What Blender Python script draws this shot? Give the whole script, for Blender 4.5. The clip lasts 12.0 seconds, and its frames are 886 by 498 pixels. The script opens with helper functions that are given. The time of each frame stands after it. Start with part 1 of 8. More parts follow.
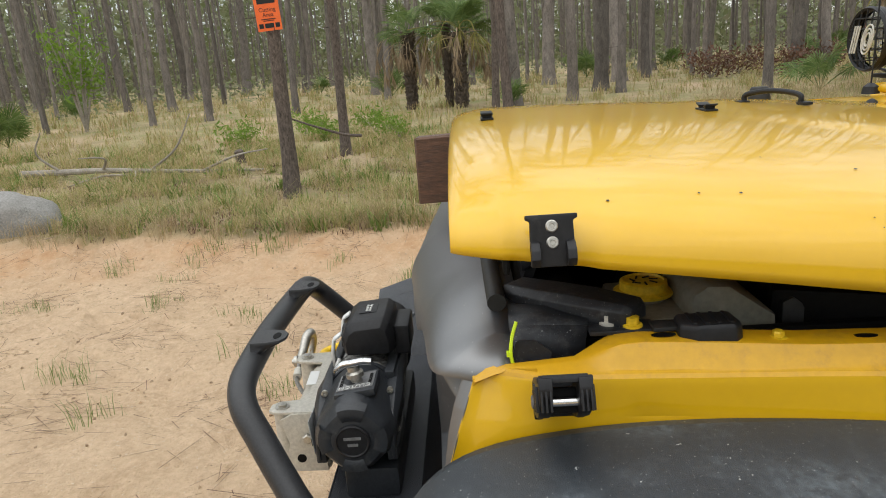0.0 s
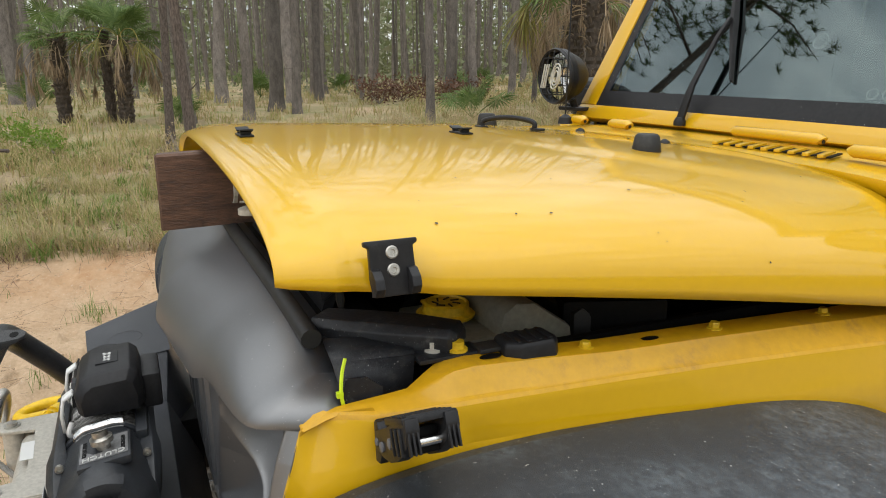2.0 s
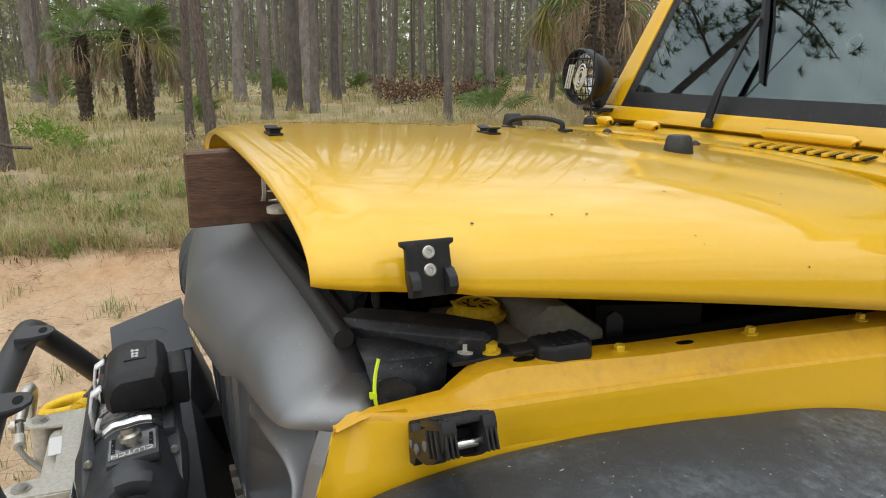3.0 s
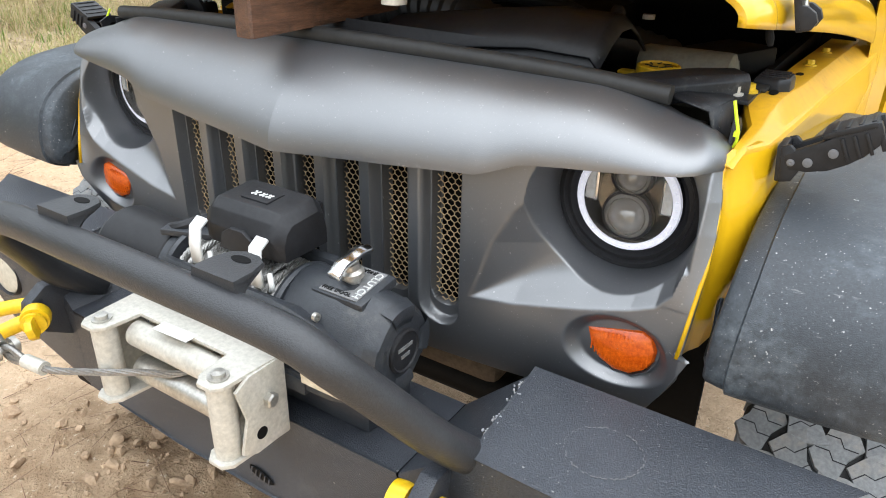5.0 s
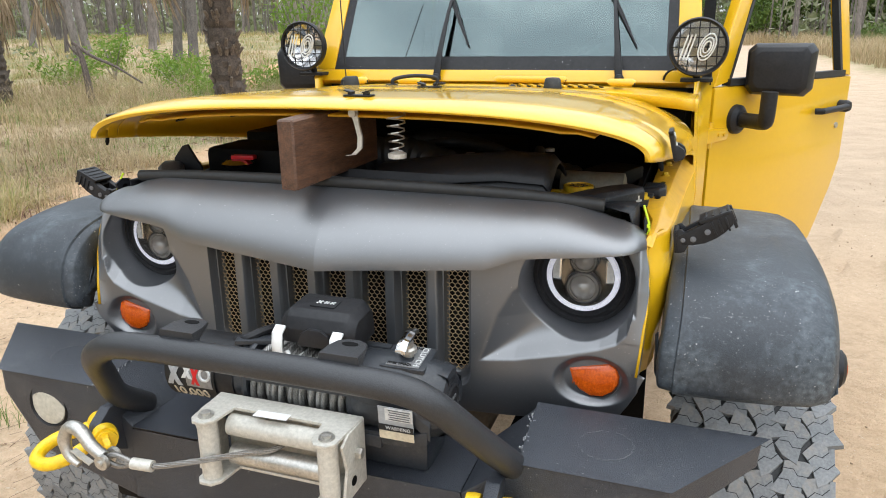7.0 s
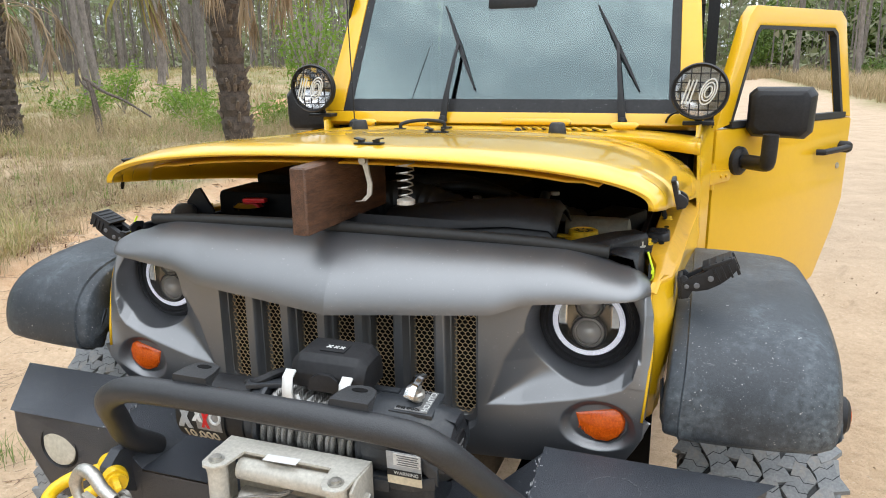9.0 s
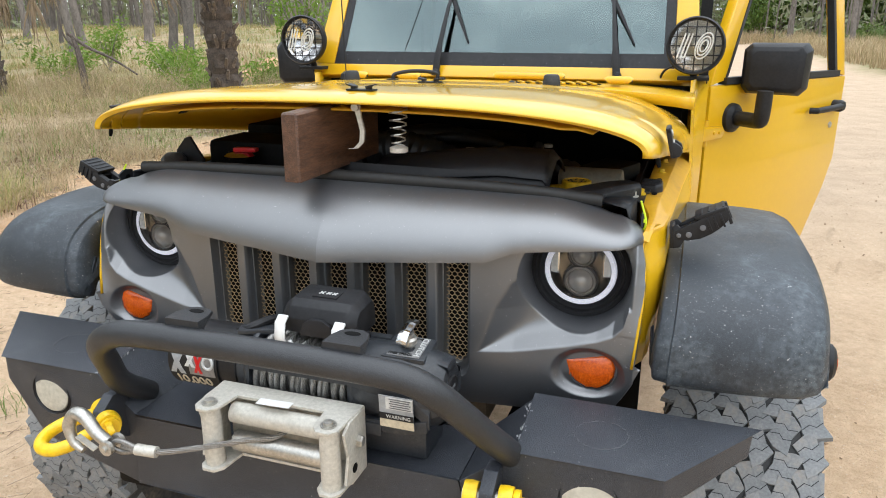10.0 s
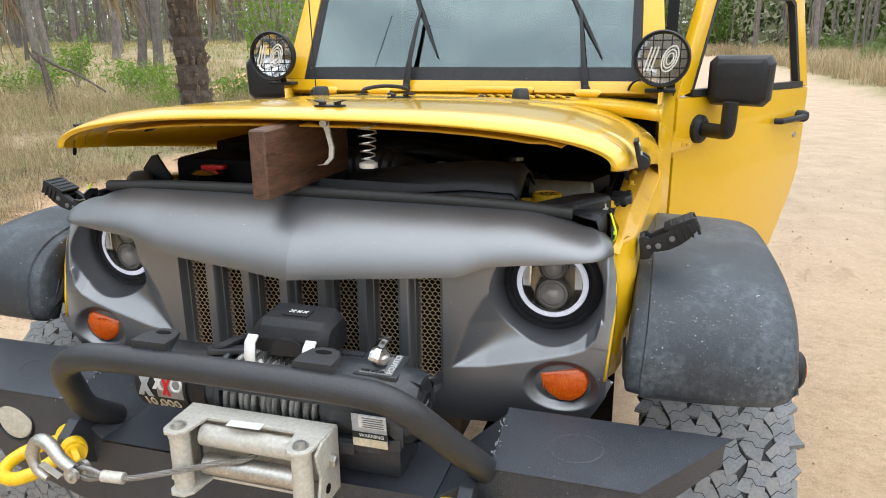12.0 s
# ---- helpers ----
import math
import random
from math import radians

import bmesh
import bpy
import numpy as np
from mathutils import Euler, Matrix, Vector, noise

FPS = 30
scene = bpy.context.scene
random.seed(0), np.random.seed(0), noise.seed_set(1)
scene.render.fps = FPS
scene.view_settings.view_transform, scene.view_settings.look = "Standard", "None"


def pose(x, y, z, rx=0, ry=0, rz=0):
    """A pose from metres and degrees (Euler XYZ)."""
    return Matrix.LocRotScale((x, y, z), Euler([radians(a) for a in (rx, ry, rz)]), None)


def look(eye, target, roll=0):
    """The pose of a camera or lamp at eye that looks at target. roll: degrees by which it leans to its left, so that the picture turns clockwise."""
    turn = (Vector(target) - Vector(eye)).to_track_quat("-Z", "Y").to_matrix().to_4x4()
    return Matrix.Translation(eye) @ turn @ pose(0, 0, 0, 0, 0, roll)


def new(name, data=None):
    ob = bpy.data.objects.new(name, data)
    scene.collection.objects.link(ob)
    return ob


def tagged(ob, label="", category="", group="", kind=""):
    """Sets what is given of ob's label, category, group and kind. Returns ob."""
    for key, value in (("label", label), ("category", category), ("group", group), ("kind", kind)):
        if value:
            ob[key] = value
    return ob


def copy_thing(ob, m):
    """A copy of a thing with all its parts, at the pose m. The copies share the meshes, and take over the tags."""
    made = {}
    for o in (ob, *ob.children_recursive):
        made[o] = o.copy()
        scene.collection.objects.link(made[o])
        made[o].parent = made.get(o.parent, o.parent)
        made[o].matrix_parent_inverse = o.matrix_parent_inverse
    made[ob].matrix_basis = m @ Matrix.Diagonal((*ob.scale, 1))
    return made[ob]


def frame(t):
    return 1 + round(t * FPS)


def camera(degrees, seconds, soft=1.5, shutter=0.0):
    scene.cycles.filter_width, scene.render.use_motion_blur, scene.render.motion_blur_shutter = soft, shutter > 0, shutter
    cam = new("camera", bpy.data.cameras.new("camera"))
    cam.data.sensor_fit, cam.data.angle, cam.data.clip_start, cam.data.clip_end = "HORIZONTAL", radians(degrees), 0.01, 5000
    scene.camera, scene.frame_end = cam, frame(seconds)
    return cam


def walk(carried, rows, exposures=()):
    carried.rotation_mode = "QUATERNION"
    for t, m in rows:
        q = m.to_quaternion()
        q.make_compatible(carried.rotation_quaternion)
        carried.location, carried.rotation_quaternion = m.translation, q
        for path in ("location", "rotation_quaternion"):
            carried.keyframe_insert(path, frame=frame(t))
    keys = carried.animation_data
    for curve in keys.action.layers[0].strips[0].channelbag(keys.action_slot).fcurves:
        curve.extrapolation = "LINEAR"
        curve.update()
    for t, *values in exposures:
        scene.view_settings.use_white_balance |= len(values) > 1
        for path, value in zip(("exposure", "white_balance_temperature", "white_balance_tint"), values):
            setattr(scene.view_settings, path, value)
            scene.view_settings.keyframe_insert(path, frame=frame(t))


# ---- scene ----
cam = camera(63.6, 12.0, soft=1.0)

PATH = [
    (0, (1.409, 0.073, 1.549), (-0.521, -0.013, 1.031), -4.3),
    (0.5, (1.305, -0.044, 1.543), (-0.52, 0.591, 1.029), -1.4),
    (1, (1.308, -0.075, 1.545), (-0.467, 0.7, 1.045), -0.5),
    (1.5, (1.314, -0.073, 1.546), (-0.46, 0.707, 1.051), -0.3),
    (2, (1.31, -0.075, 1.546), (-0.463, 0.705, 1.048), -0.2),
    (2.5, (1.299, -0.083, 1.545), (-0.485, 0.67, 1.042), -0.2),
    (3, (1.294, -0.092, 1.544), (-0.496, 0.649, 1.047), 0.1),
    (3.5, (1.267, -0.202, 1.499), (-0.529, 0.495, 0.96), 2.6),
    (3.7, (1.207, -0.271, 1.466), (-0.574, 0.363, 0.813), 0.1),
    (5.3, (0.735, -0.912, 1.446), (-0.123, 0.684, 0.6), 1.6),
    (5.5, (0.729, -1.004, 1.468), (-0.187, 0.594, 0.69), 0.2),
    (6, (0.681, -1.154, 1.495), (-0.156, 0.53, 0.816), 0.1),
    (6.5, (0.655, -1.231, 1.507), (-0.118, 0.502, 0.876), 0.8),
    (7, (0.685, -1.229, 1.551), (0.045, 0.575, 0.971), -0.8),
    (7.5, (0.691, -1.245, 1.57), (0.082, 0.57, 0.992), -0.8),
    (7.7, (0.691, -1.247, 1.577), (0.063, 0.573, 1.037), -1.1),
    (9.3, (0.68, -1.251, 1.584), (0.021, 0.571, 1.09), -0.7),
    (9.5, (0.677, -1.255, 1.571), (0.031, 0.569, 1.065), -0.4),
    (10, (0.682, -1.256, 1.553), (0.058, 0.55, 0.961), -0.1),
    (10.5, (0.678, -1.258, 1.549), (0.034, 0.541, 0.96), -0.3),
    (11, (0.677, -1.258, 1.552), (0.04, 0.55, 0.979), -0.2),
    (11.5, (0.683, -1.253, 1.554), (0.092, 0.577, 1.002), -0.4),
    (12, (0.687, -1.247, 1.555), (0.126, 0.59, 0.998), -0.5),
]
walk(cam, [(t, look(e, g, r)) for t, e, g, r in PATH], exposures=[(0, 0.06, 6500, 10), (3.3, 0.06, 6450, 10), (3.7, 0.16, 6400, 10), (5.3, 1.1, 6050, 10), (5.6, 0.98, 6050, 10), (6.0, 0.86, 6050, 10), (6.6, 0.75, 6050, 10), (7.2, 0.62, 6050, 10), (12, 0.59, 6050, 10)])

# ---------------------------------------------------------------- light
SUN_ELEV, SUN_TURN = radians(70), radians(138)      # a veiled sun, high before the vehicle

world = bpy.data.worlds.new("sky")
scene.world = world
world.use_nodes = True
wn, wl = world.node_tree.nodes, world.node_tree.links
wn.clear()
w_out, w_bg = wn.new("ShaderNodeOutputWorld"), wn.new("ShaderNodeBackground")
w_sky = wn.new("ShaderNodeTexSky")
w_sky.sky_type, w_sky.sun_disc = "NISHITA", False
w_sky.sun_elevation, w_sky.sun_rotation = SUN_ELEV, SUN_TURN
w_geo, w_noise, w_ramp, w_mix = wn.new("ShaderNodeTexCoord"), wn.new("ShaderNodeTexNoise"), wn.new("ShaderNodeValToRGB"), wn.new("ShaderNodeMix")
w_map = wn.new("ShaderNodeMapping")
w_map.inputs["Location"].default_value = (2.3, 0.7, 0.4)
w_map.inputs["Scale"].default_value = (1.0, 1.0, 2.2)
w_noise.inputs["Scale"].default_value, w_noise.inputs["Detail"].default_value = 5.5, 8
w_noise.inputs["Roughness"].default_value, w_noise.inputs["Distortion"].default_value = 0.55, 0.35
w_ramp.color_ramp.elements[0].position, w_ramp.color_ramp.elements[0].color = 0.40, (5.7, 6.05, 6.15, 1)
w_ramp.color_ramp.elements[1].position, w_ramp.color_ramp.elements[1].color = 0.62, (10.8, 10.9, 10.6, 1)
w_mix.data_type = "RGBA"
w_mix.inputs["Factor"].default_value = 0.82
wl.new(w_geo.outputs["Generated"], w_map.inputs["Vector"])
wl.new(w_map.outputs["Vector"], w_noise.inputs["Vector"])
wl.new(w_noise.outputs["Fac"], w_ramp.inputs["Fac"])
wl.new(w_sky.outputs["Color"], w_mix.inputs["A"])
wl.new(w_ramp.outputs["Color"], w_mix.inputs["B"])
# an overcast sky is brightest overhead
w_dot, w_pow, w_add, w_mul = wn.new("ShaderNodeVectorMath"), wn.new("ShaderNodeMath"), wn.new("ShaderNodeMath"), wn.new("ShaderNodeMix")
w_dot.operation = "DOT_PRODUCT"
w_dot.inputs[1].default_value = (0, 0, 1)
w_max = wn.new("ShaderNodeMath")
w_max.operation, w_max.inputs[1].default_value = "MAXIMUM", 0.0
w_pow.operation, w_pow.inputs[1].default_value = "POWER", 1.2
w_add.operation, w_add.inputs[1].default_value, w_add.inputs[2].default_value = "MULTIPLY_ADD", 0.95, 0.70
w_mul.data_type, w_mul.blend_type = "RGBA", "MULTIPLY"
w_mul.inputs["Factor"].default_value = 1.0
wl.new(w_geo.outputs["Generated"], w_dot.inputs[0])
wl.new(w_dot.outputs["Value"], w_max.inputs[0])
wl.new(w_max.outputs["Value"], w_pow.inputs[0])
wl.new(w_pow.outputs["Value"], w_add.inputs[0])
wl.new(w_mix.outputs["Result"], w_mul.inputs["A"])
wl.new(w_add.outputs["Value"], w_mul.inputs["B"])
wl.new(w_mul.outputs["Result"], w_bg.inputs["Color"])
wl.new(w_bg.outputs["Background"], w_out.inputs["Surface"])
w_bg.inputs["Strength"].default_value = 0.140

sun_lamp = bpy.data.lights.new("sun", "SUN")
sun_lamp.energy, sun_lamp.angle, sun_lamp.color = 0.85, radians(100), (1.0, 0.96, 0.89)
sun = new("sun", sun_lamp)
sun_dir = Vector((math.sin(SUN_TURN) * math.cos(SUN_ELEV), math.cos(SUN_TURN) * math.cos(SUN_ELEV), math.sin(SUN_ELEV)))
sun.rotation_euler = sun_dir.to_track_quat("Z", "Y").to_euler()


# ---------------------------------------------------------------- materials
def ramp2(nt, fac, c0, c1, p0=0.35, p1=0.65):
    r = nt.nodes.new("ShaderNodeValToRGB")
    r.color_ramp.elements[0].position, r.color_ramp.elements[0].color = p0, (*c0, 1)
    r.color_ramp.elements[1].position, r.color_ramp.elements[1].color = p1, (*c1, 1)
    nt.links.new(fac, r.inputs["Fac"])
    return r.outputs["Color"]


def tex_noise(nt, scale, detail=4, stretch=(1, 1, 1), rough=0.6):
    co, mp, no = nt.nodes.new("ShaderNodeTexCoord"), nt.nodes.new("ShaderNodeMapping"), nt.nodes.new("ShaderNodeTexNoise")
    mp.inputs["Scale"].default_value = stretch
    no.inputs["Scale"].default_value, no.inputs["Detail"].default_value, no.inputs["Roughness"].default_value = scale, detail, rough
    nt.links.new(co.outputs["Object"], mp.inputs["Vector"])
    nt.links.new(mp.outputs["Vector"], no.inputs["Vector"])
    return no.outputs["Fac"]


def mixc(nt, fac, a, b, kind="MIX"):
    m = nt.nodes.new("ShaderNodeMix")
    m.data_type, m.blend_type = "RGBA", kind
    for socket, value in (("Factor", fac), ("A", a), ("B", b)):
        if isinstance(value, (tuple, list)):
            m.inputs[socket].default_value = (*value, 1)
        elif isinstance(value, (int, float)):
            m.inputs[socket].default_value = value
        else:
            nt.links.new(value, m.inputs[socket])
    return m.outputs["Result"]


def mat(name, c0, c1=None, rough=0.5, metal=0.0, scale=8.0, fine=120.0, bump=0.0, bump_scale=200.0, coat=0.0, spec=0.5,
        dust=None, dust_at=(0.55, 0.75), dust_scale=6.0, rough_var=0.12, stretch=(1, 1, 1), per_object=0.0, grain=0.35, specks=0.0, ior=1.5):
    """A surface with two scales of colour variation, uneven gloss, fine relief and, where given, patches of dust."""
    m = bpy.data.materials.new(name)
    m.use_nodes = True
    nt = m.node_tree
    b = nt.nodes["Principled BSDF"]
    c1 = c1 or tuple(min(1, v * 1.25) for v in c0)
    big, small = tex_noise(nt, scale, 5, stretch), tex_noise(nt, fine, 3, stretch)
    col = ramp2(nt, big, c0, c1, 0.3, 0.7)
    col = mixc(nt, grain, col, ramp2(nt, small, tuple(v * 0.6 for v in c0), tuple(min(1, v * 1.25) for v in c1), 0.3, 0.7))
    if per_object:
        info, hsv, mr = nt.nodes.new("ShaderNodeObjectInfo"), nt.nodes.new("ShaderNodeHueSaturation"), nt.nodes.new("ShaderNodeMapRange")
        mr.inputs["To Min"].default_value, mr.inputs["To Max"].default_value = 1 - per_object, 1 + per_object
        nt.links.new(info.outputs["Random"], mr.inputs["Value"])
        nt.links.new(mr.outputs["Result"], hsv.inputs["Value"])
        nt.links.new(col, hsv.inputs["Color"])
        col = hsv.outputs["Color"]
    rsock = None
    if dust:
        d = ramp2(nt, tex_noise(nt, dust_scale, 8, (1, 1, 1), 0.7), (0, 0, 0), (1, 1, 1), *dust_at)
        d2 = mixc(nt, 1.0, d, ramp2(nt, tex_noise(nt, 90, 3), (0.1, 0.1, 0.1), (1, 1, 1), 0.35, 0.65), "MULTIPLY")
        col = mixc(nt, d2, col, dust)
    if specks:
        s1 = ramp2(nt, tex_noise(nt, 150, 2), (0, 0, 0), (0.9, 0.9, 0.9), 0.715, 0.745)
        s2 = ramp2(nt, tex_noise(nt, 420, 2), (0, 0, 0), (0.8, 0.8, 0.8), 0.69, 0.74)
        s3 = ramp2(nt, tex_noise(nt, 30, 6, (1, 6, 1), 0.7), (0, 0, 0), (0.30, 0.30, 0.30), 0.64, 0.74)
        for s in (s1, s2, s3):
            col = mixc(nt, s, col, (specks, specks, specks * 0.97))
    nt.links.new(col, b.inputs["Base Color"])
    mr = nt.nodes.new("ShaderNodeMapRange")
    mr.inputs["To Min"].default_value, mr.inputs["To Max"].default_value = max(0.02, rough - rough_var), min(1, rough + rough_var)
    nt.links.new(big, mr.inputs["Value"])
    nt.links.new(mr.outputs["Result"], b.inputs["Roughness"])
    b.inputs["Metallic"].default_value, b.inputs["Coat Weight"].default_value, b.inputs["Coat Roughness"].default_value = metal, coat, 0.055
    b.inputs["Specular IOR Level"].default_value, b.inputs["IOR"].default_value = spec, ior
    if bump:
        bp = nt.nodes.new("ShaderNodeBump")
        bp.inputs["Strength"].default_value, bp.inputs["Distance"].default_value = bump, 0.002
        nt.links.new(tex_noise(nt, bump_scale, 3, stretch), bp.inputs["Height"])
        nt.links.new(bp.outputs["Normal"], b.inputs["Normal"])
    return m


def plain(name, c, rough=0.5, metal=0.0, emit=0.0, alpha=1.0, trans=0.0, ior=1.45, spec=0.5):
    m = bpy.data.materials.new(name)
    m.use_nodes = True
    b = m.node_tree.nodes["Principled BSDF"]
    b.inputs["Base Color"].default_value, b.inputs["Roughness"].default_value, b.inputs["Metallic"].default_value = (*c, 1), rough, metal
    b.inputs["Transmission Weight"].default_value, b.inputs["IOR"].default_value, b.inputs["Alpha"].default_value = trans, ior, alpha
    b.inputs["Specular IOR Level"].default_value = spec
    if emit:
        b.inputs["Emission Color"].default_value, b.inputs["Emission Strength"].default_value = (*c, 1), emit
    return m


M = {}
M["paint"] = mat("yellow_paint", (0.670, 0.383, 0.003), (0.700, 0.410, 0.004), rough=0.36, rough_var=0.03, coat=0.85, scale=2, fine=60, spec=0.3, grain=0.04)
M["paint_dusty"] = mat("dusty_yellow_paint", (0.60, 0.315, 0.004), (0.68, 0.37, 0.006), rough=0.46, rough_var=0.1, coat=0.2, scale=6, fine=70, grain=0.15,
                       dust=(0.30, 0.15, 0.045), dust_at=(0.50, 0.80), dust_scale=12)
M["plastic"] = mat("matt_black_plastic", (0.027, 0.029, 0.034), (0.044, 0.047, 0.054), rough=0.41, spec=1.0, ior=1.95, rough_var=0.06, scale=5, fine=260, bump=0.12,
                   bump_scale=900, dust=(0.17, 0.16, 0.15), dust_at=(0.66, 0.92), dust_scale=11, grain=0.15, specks=0.22)
M["flare"] = mat("faded_black_plastic", (0.017, 0.021, 0.026), (0.036, 0.043, 0.052), rough=0.46, rough_var=0.1, scale=5, fine=300, bump=0.35,
                 bump_scale=700, dust=(0.15, 0.178, 0.20), dust_at=(0.46, 0.76), dust_scale=6.0, specks=0.42)
M["steel_black"] = mat("textured_black_steel", (0.024, 0.027, 0.034), (0.050, 0.055, 0.066), rough=0.36, rough_var=0.12, scale=6, fine=240, bump=0.8,
                       bump_scale=420, dust=(0.12, 0.125, 0.13), dust_at=(0.56, 0.85), dust_scale=8, specks=0.26)
M["bar"] = mat("satin_black_tube", (0.020, 0.0205, 0.022), (0.034, 0.035, 0.038), rough=0.38, scale=9, fine=260, bump=0.35, bump_scale=420,
               dust=(0.08, 0.078, 0.075), dust_at=(0.62, 0.90), dust_scale=14)
M["trim"] = mat("black_trim", (0.010, 0.010, 0.011), (0.020, 0.020, 0.022), rough=0.45, scale=20, bump=0.1, bump_scale=600,
                dust=(0.07, 0.068, 0.062), dust_at=(0.62, 0.88), dust_scale=22, spec=0.3)
M["panel"] = mat("dusty_slate_panel", (0.008, 0.009, 0.011), (0.020, 0.022, 0.027), rough=0.5, scale=14, fine=160, bump=0.3, bump_scale=200,
                 dust=(0.13, 0.125, 0.12), dust_at=(0.54, 0.80), dust_scale=18, specks=0.22, spec=0.4)
# near-black, so shade under the hood and in holes sits in the colour
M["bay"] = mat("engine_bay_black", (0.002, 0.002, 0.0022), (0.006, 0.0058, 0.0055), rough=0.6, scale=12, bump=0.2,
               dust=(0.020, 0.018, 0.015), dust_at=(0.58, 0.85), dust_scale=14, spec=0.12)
M["rubber"] = mat("tyre_rubber", (0.035, 0.036, 0.037), (0.065, 0.066, 0.066), rough=0.75, scale=9, fine=150, bump=0.3, bump_scale=350,
                  dust=(0.27, 0.225, 0.17), dust_at=(0.42, 0.72), dust_scale=12)
M["tread"] = mat("tread_rubber", (0.17, 0.178, 0.182), (0.26, 0.264, 0.264), rough=0.75, scale=14, fine=160, bump=0.3, bump_scale=350,
                 dust=(0.30, 0.25, 0.19), dust_at=(0.48, 0.78), dust_scale=10, per_object=0.15)
M["hose"] = mat("dusty_grey_hose", (0.007, 0.007, 0.007), (0.017, 0.017, 0.0165), rough=0.5, scale=18, dust=(0.06, 0.055, 0.045), dust_at=(0.5, 0.8), dust_scale=14)
M["seal"] = mat("rubber_seal", (0.010, 0.010, 0.010), (0.022, 0.022, 0.021), rough=0.6, scale=20, dust=(0.08, 0.075, 0.065), dust_at=(0.56, 0.85))
M["zinc"] = mat("zinc_plated_steel", (0.42, 0.40, 0.36), (0.60, 0.58, 0.53), rough=0.38, metal=0.85, scale=14, fine=180, bump=0.15,
                dust=(0.30, 0.25, 0.18), dust_at=(0.56, 0.8), dust_scale=20)
M["zinc_dull"] = mat("dull_champagne_steel", (0.50, 0.475, 0.41), (0.60, 0.57, 0.505), rough=0.45, metal=0.25, scale=10, fine=140, bump=0.08,
                     dust=(0.30, 0.26, 0.19), dust_at=(0.62, 0.95), dust_scale=16)
M["chrome"] = mat("worn_chrome", (0.60, 0.60, 0.60), (0.75, 0.75, 0.74), rough=0.18, metal=1.0, scale=30)
M["cable"] = mat("steel_wire_rope", (0.20, 0.19, 0.175), (0.36, 0.345, 0.32), rough=0.42, metal=0.8, scale=40, fine=300,
                 dust=(0.12, 0.10, 0.075), dust_at=(0.5, 0.75), dust_scale=40)
M["cast"] = mat("grey_cast_housing", (0.016, 0.018, 0.022), (0.034, 0.038, 0.044), rough=0.42, scale=12, fine=220, bump=0.25, bump_scale=500,
                dust=(0.13, 0.125, 0.11), dust_at=(0.55, 0.85), dust_scale=18)
M["shackle"] = mat("yellow_powder_coat", (0.80, 0.48, 0.005), (0.86, 0.56, 0.01), rough=0.35, scale=15, fine=90, bump=0.1, dust=(0.35, 0.25, 0.10), dust_at=(0.6, 0.85))
M["wood"] = mat("dark_stained_wood", (0.020, 0.008, 0.004), (0.165, 0.078, 0.040), rough=0.50, scale=6, fine=30, bump=1.0, bump_scale=60,
                stretch=(9, 1, 9), dust=(0.03, 0.016, 0.01), dust_at=(0.52, 0.7), dust_scale=9)
M["white_plastic"] = plain("white_plastic", (0.75, 0.75, 0.73), 0.4)
M["fog_lens"] = mat("clouded_fog_lens", (0.40, 0.375, 0.30), (0.52, 0.49, 0.41), rough=0.3, scale=25, fine=90, coat=0.3, dust=(0.30, 0.26, 0.18), dust_at=(0.5, 0.8))
M["amber"] = mat("amber_lens", (0.45, 0.055, 0.003), (0.68, 0.12, 0.005), rough=0.22, scale=60, fine=240, coat=0.3)
M["red"] = plain("red_plastic", (0.55, 0.01, 0.012), 0.35)
M["lime"] = plain("lime_plastic", (0.62, 0.80, 0.02), 0.4)
M["halo"] = plain("halo_ring_light", (0.80, 0.80, 0.87), 0.3, emit=0.22)
M["lamp_chrome"] = plain("lamp_reflector", (0.70, 0.70, 0.70), 0.12, 1.0)
M["smoke"] = plain("smoked_reflector", (0.16, 0.145, 0.12), 0.2, 0.8)
M["projector"] = plain("projector_glass", (0.30, 0.285, 0.26), 0.07, 0.35)
M["glass"] = plain("clear_glass", (1, 1, 1), 0.0, trans=1.0, ior=1.45)
M["screen_glass"] = plain("tinted_windscreen", (0.20, 0.265, 0.265), 0.0, trans=1.0, ior=2.0)
M["screen_glass"].node_tree.nodes["Principled BSDF"].inputs["Specular Tint"].default_value = (0.84, 1.0, 1.0, 1)
M["lamp_glass"] = plain("lamp_glass", (1, 1, 1), 0.02, trans=1.0, ior=1.3)
M["gold"] = mat("tan_wire_mesh", (0.46, 0.34, 0.19), (0.58, 0.44, 0.26), rough=0.45, metal=0.2, scale=30)
M["label_white"] = mat("worn_white_label", (0.55, 0.55, 0.53), (0.68, 0.68, 0.66), rough=0.45, scale=40)
M["label_grey"] = mat("silver_label", (0.20, 0.20, 0.20), (0.30, 0.30, 0.30), rough=0.4, metal=0.4, scale=40)
M["label_pale"] = mat("pale_silver_label", (0.30, 0.31, 0.32), (0.42, 0.43, 0.44), rough=0.4, scale=40)
M["cream"] = mat("cream_letters", (0.55, 0.47, 0.33), (0.65, 0.57, 0.42), rough=0.5, scale=30)
M["bottle"] = mat("clouded_plastic_tank", (0.12, 0.118, 0.088), (0.19, 0.185, 0.145), rough=0.5, scale=8, dust=(0.15, 0.12, 0.08), dust_at=(0.5, 0.8))
M["cap_yellow"] = mat("yellow_cap", (0.62, 0.40, 0.01), (0.78, 0.52, 0.02), rough=0.45, scale=30, dust=(0.10, 0.07, 0.03), dust_at=(0.58, 0.7), dust_scale=50)
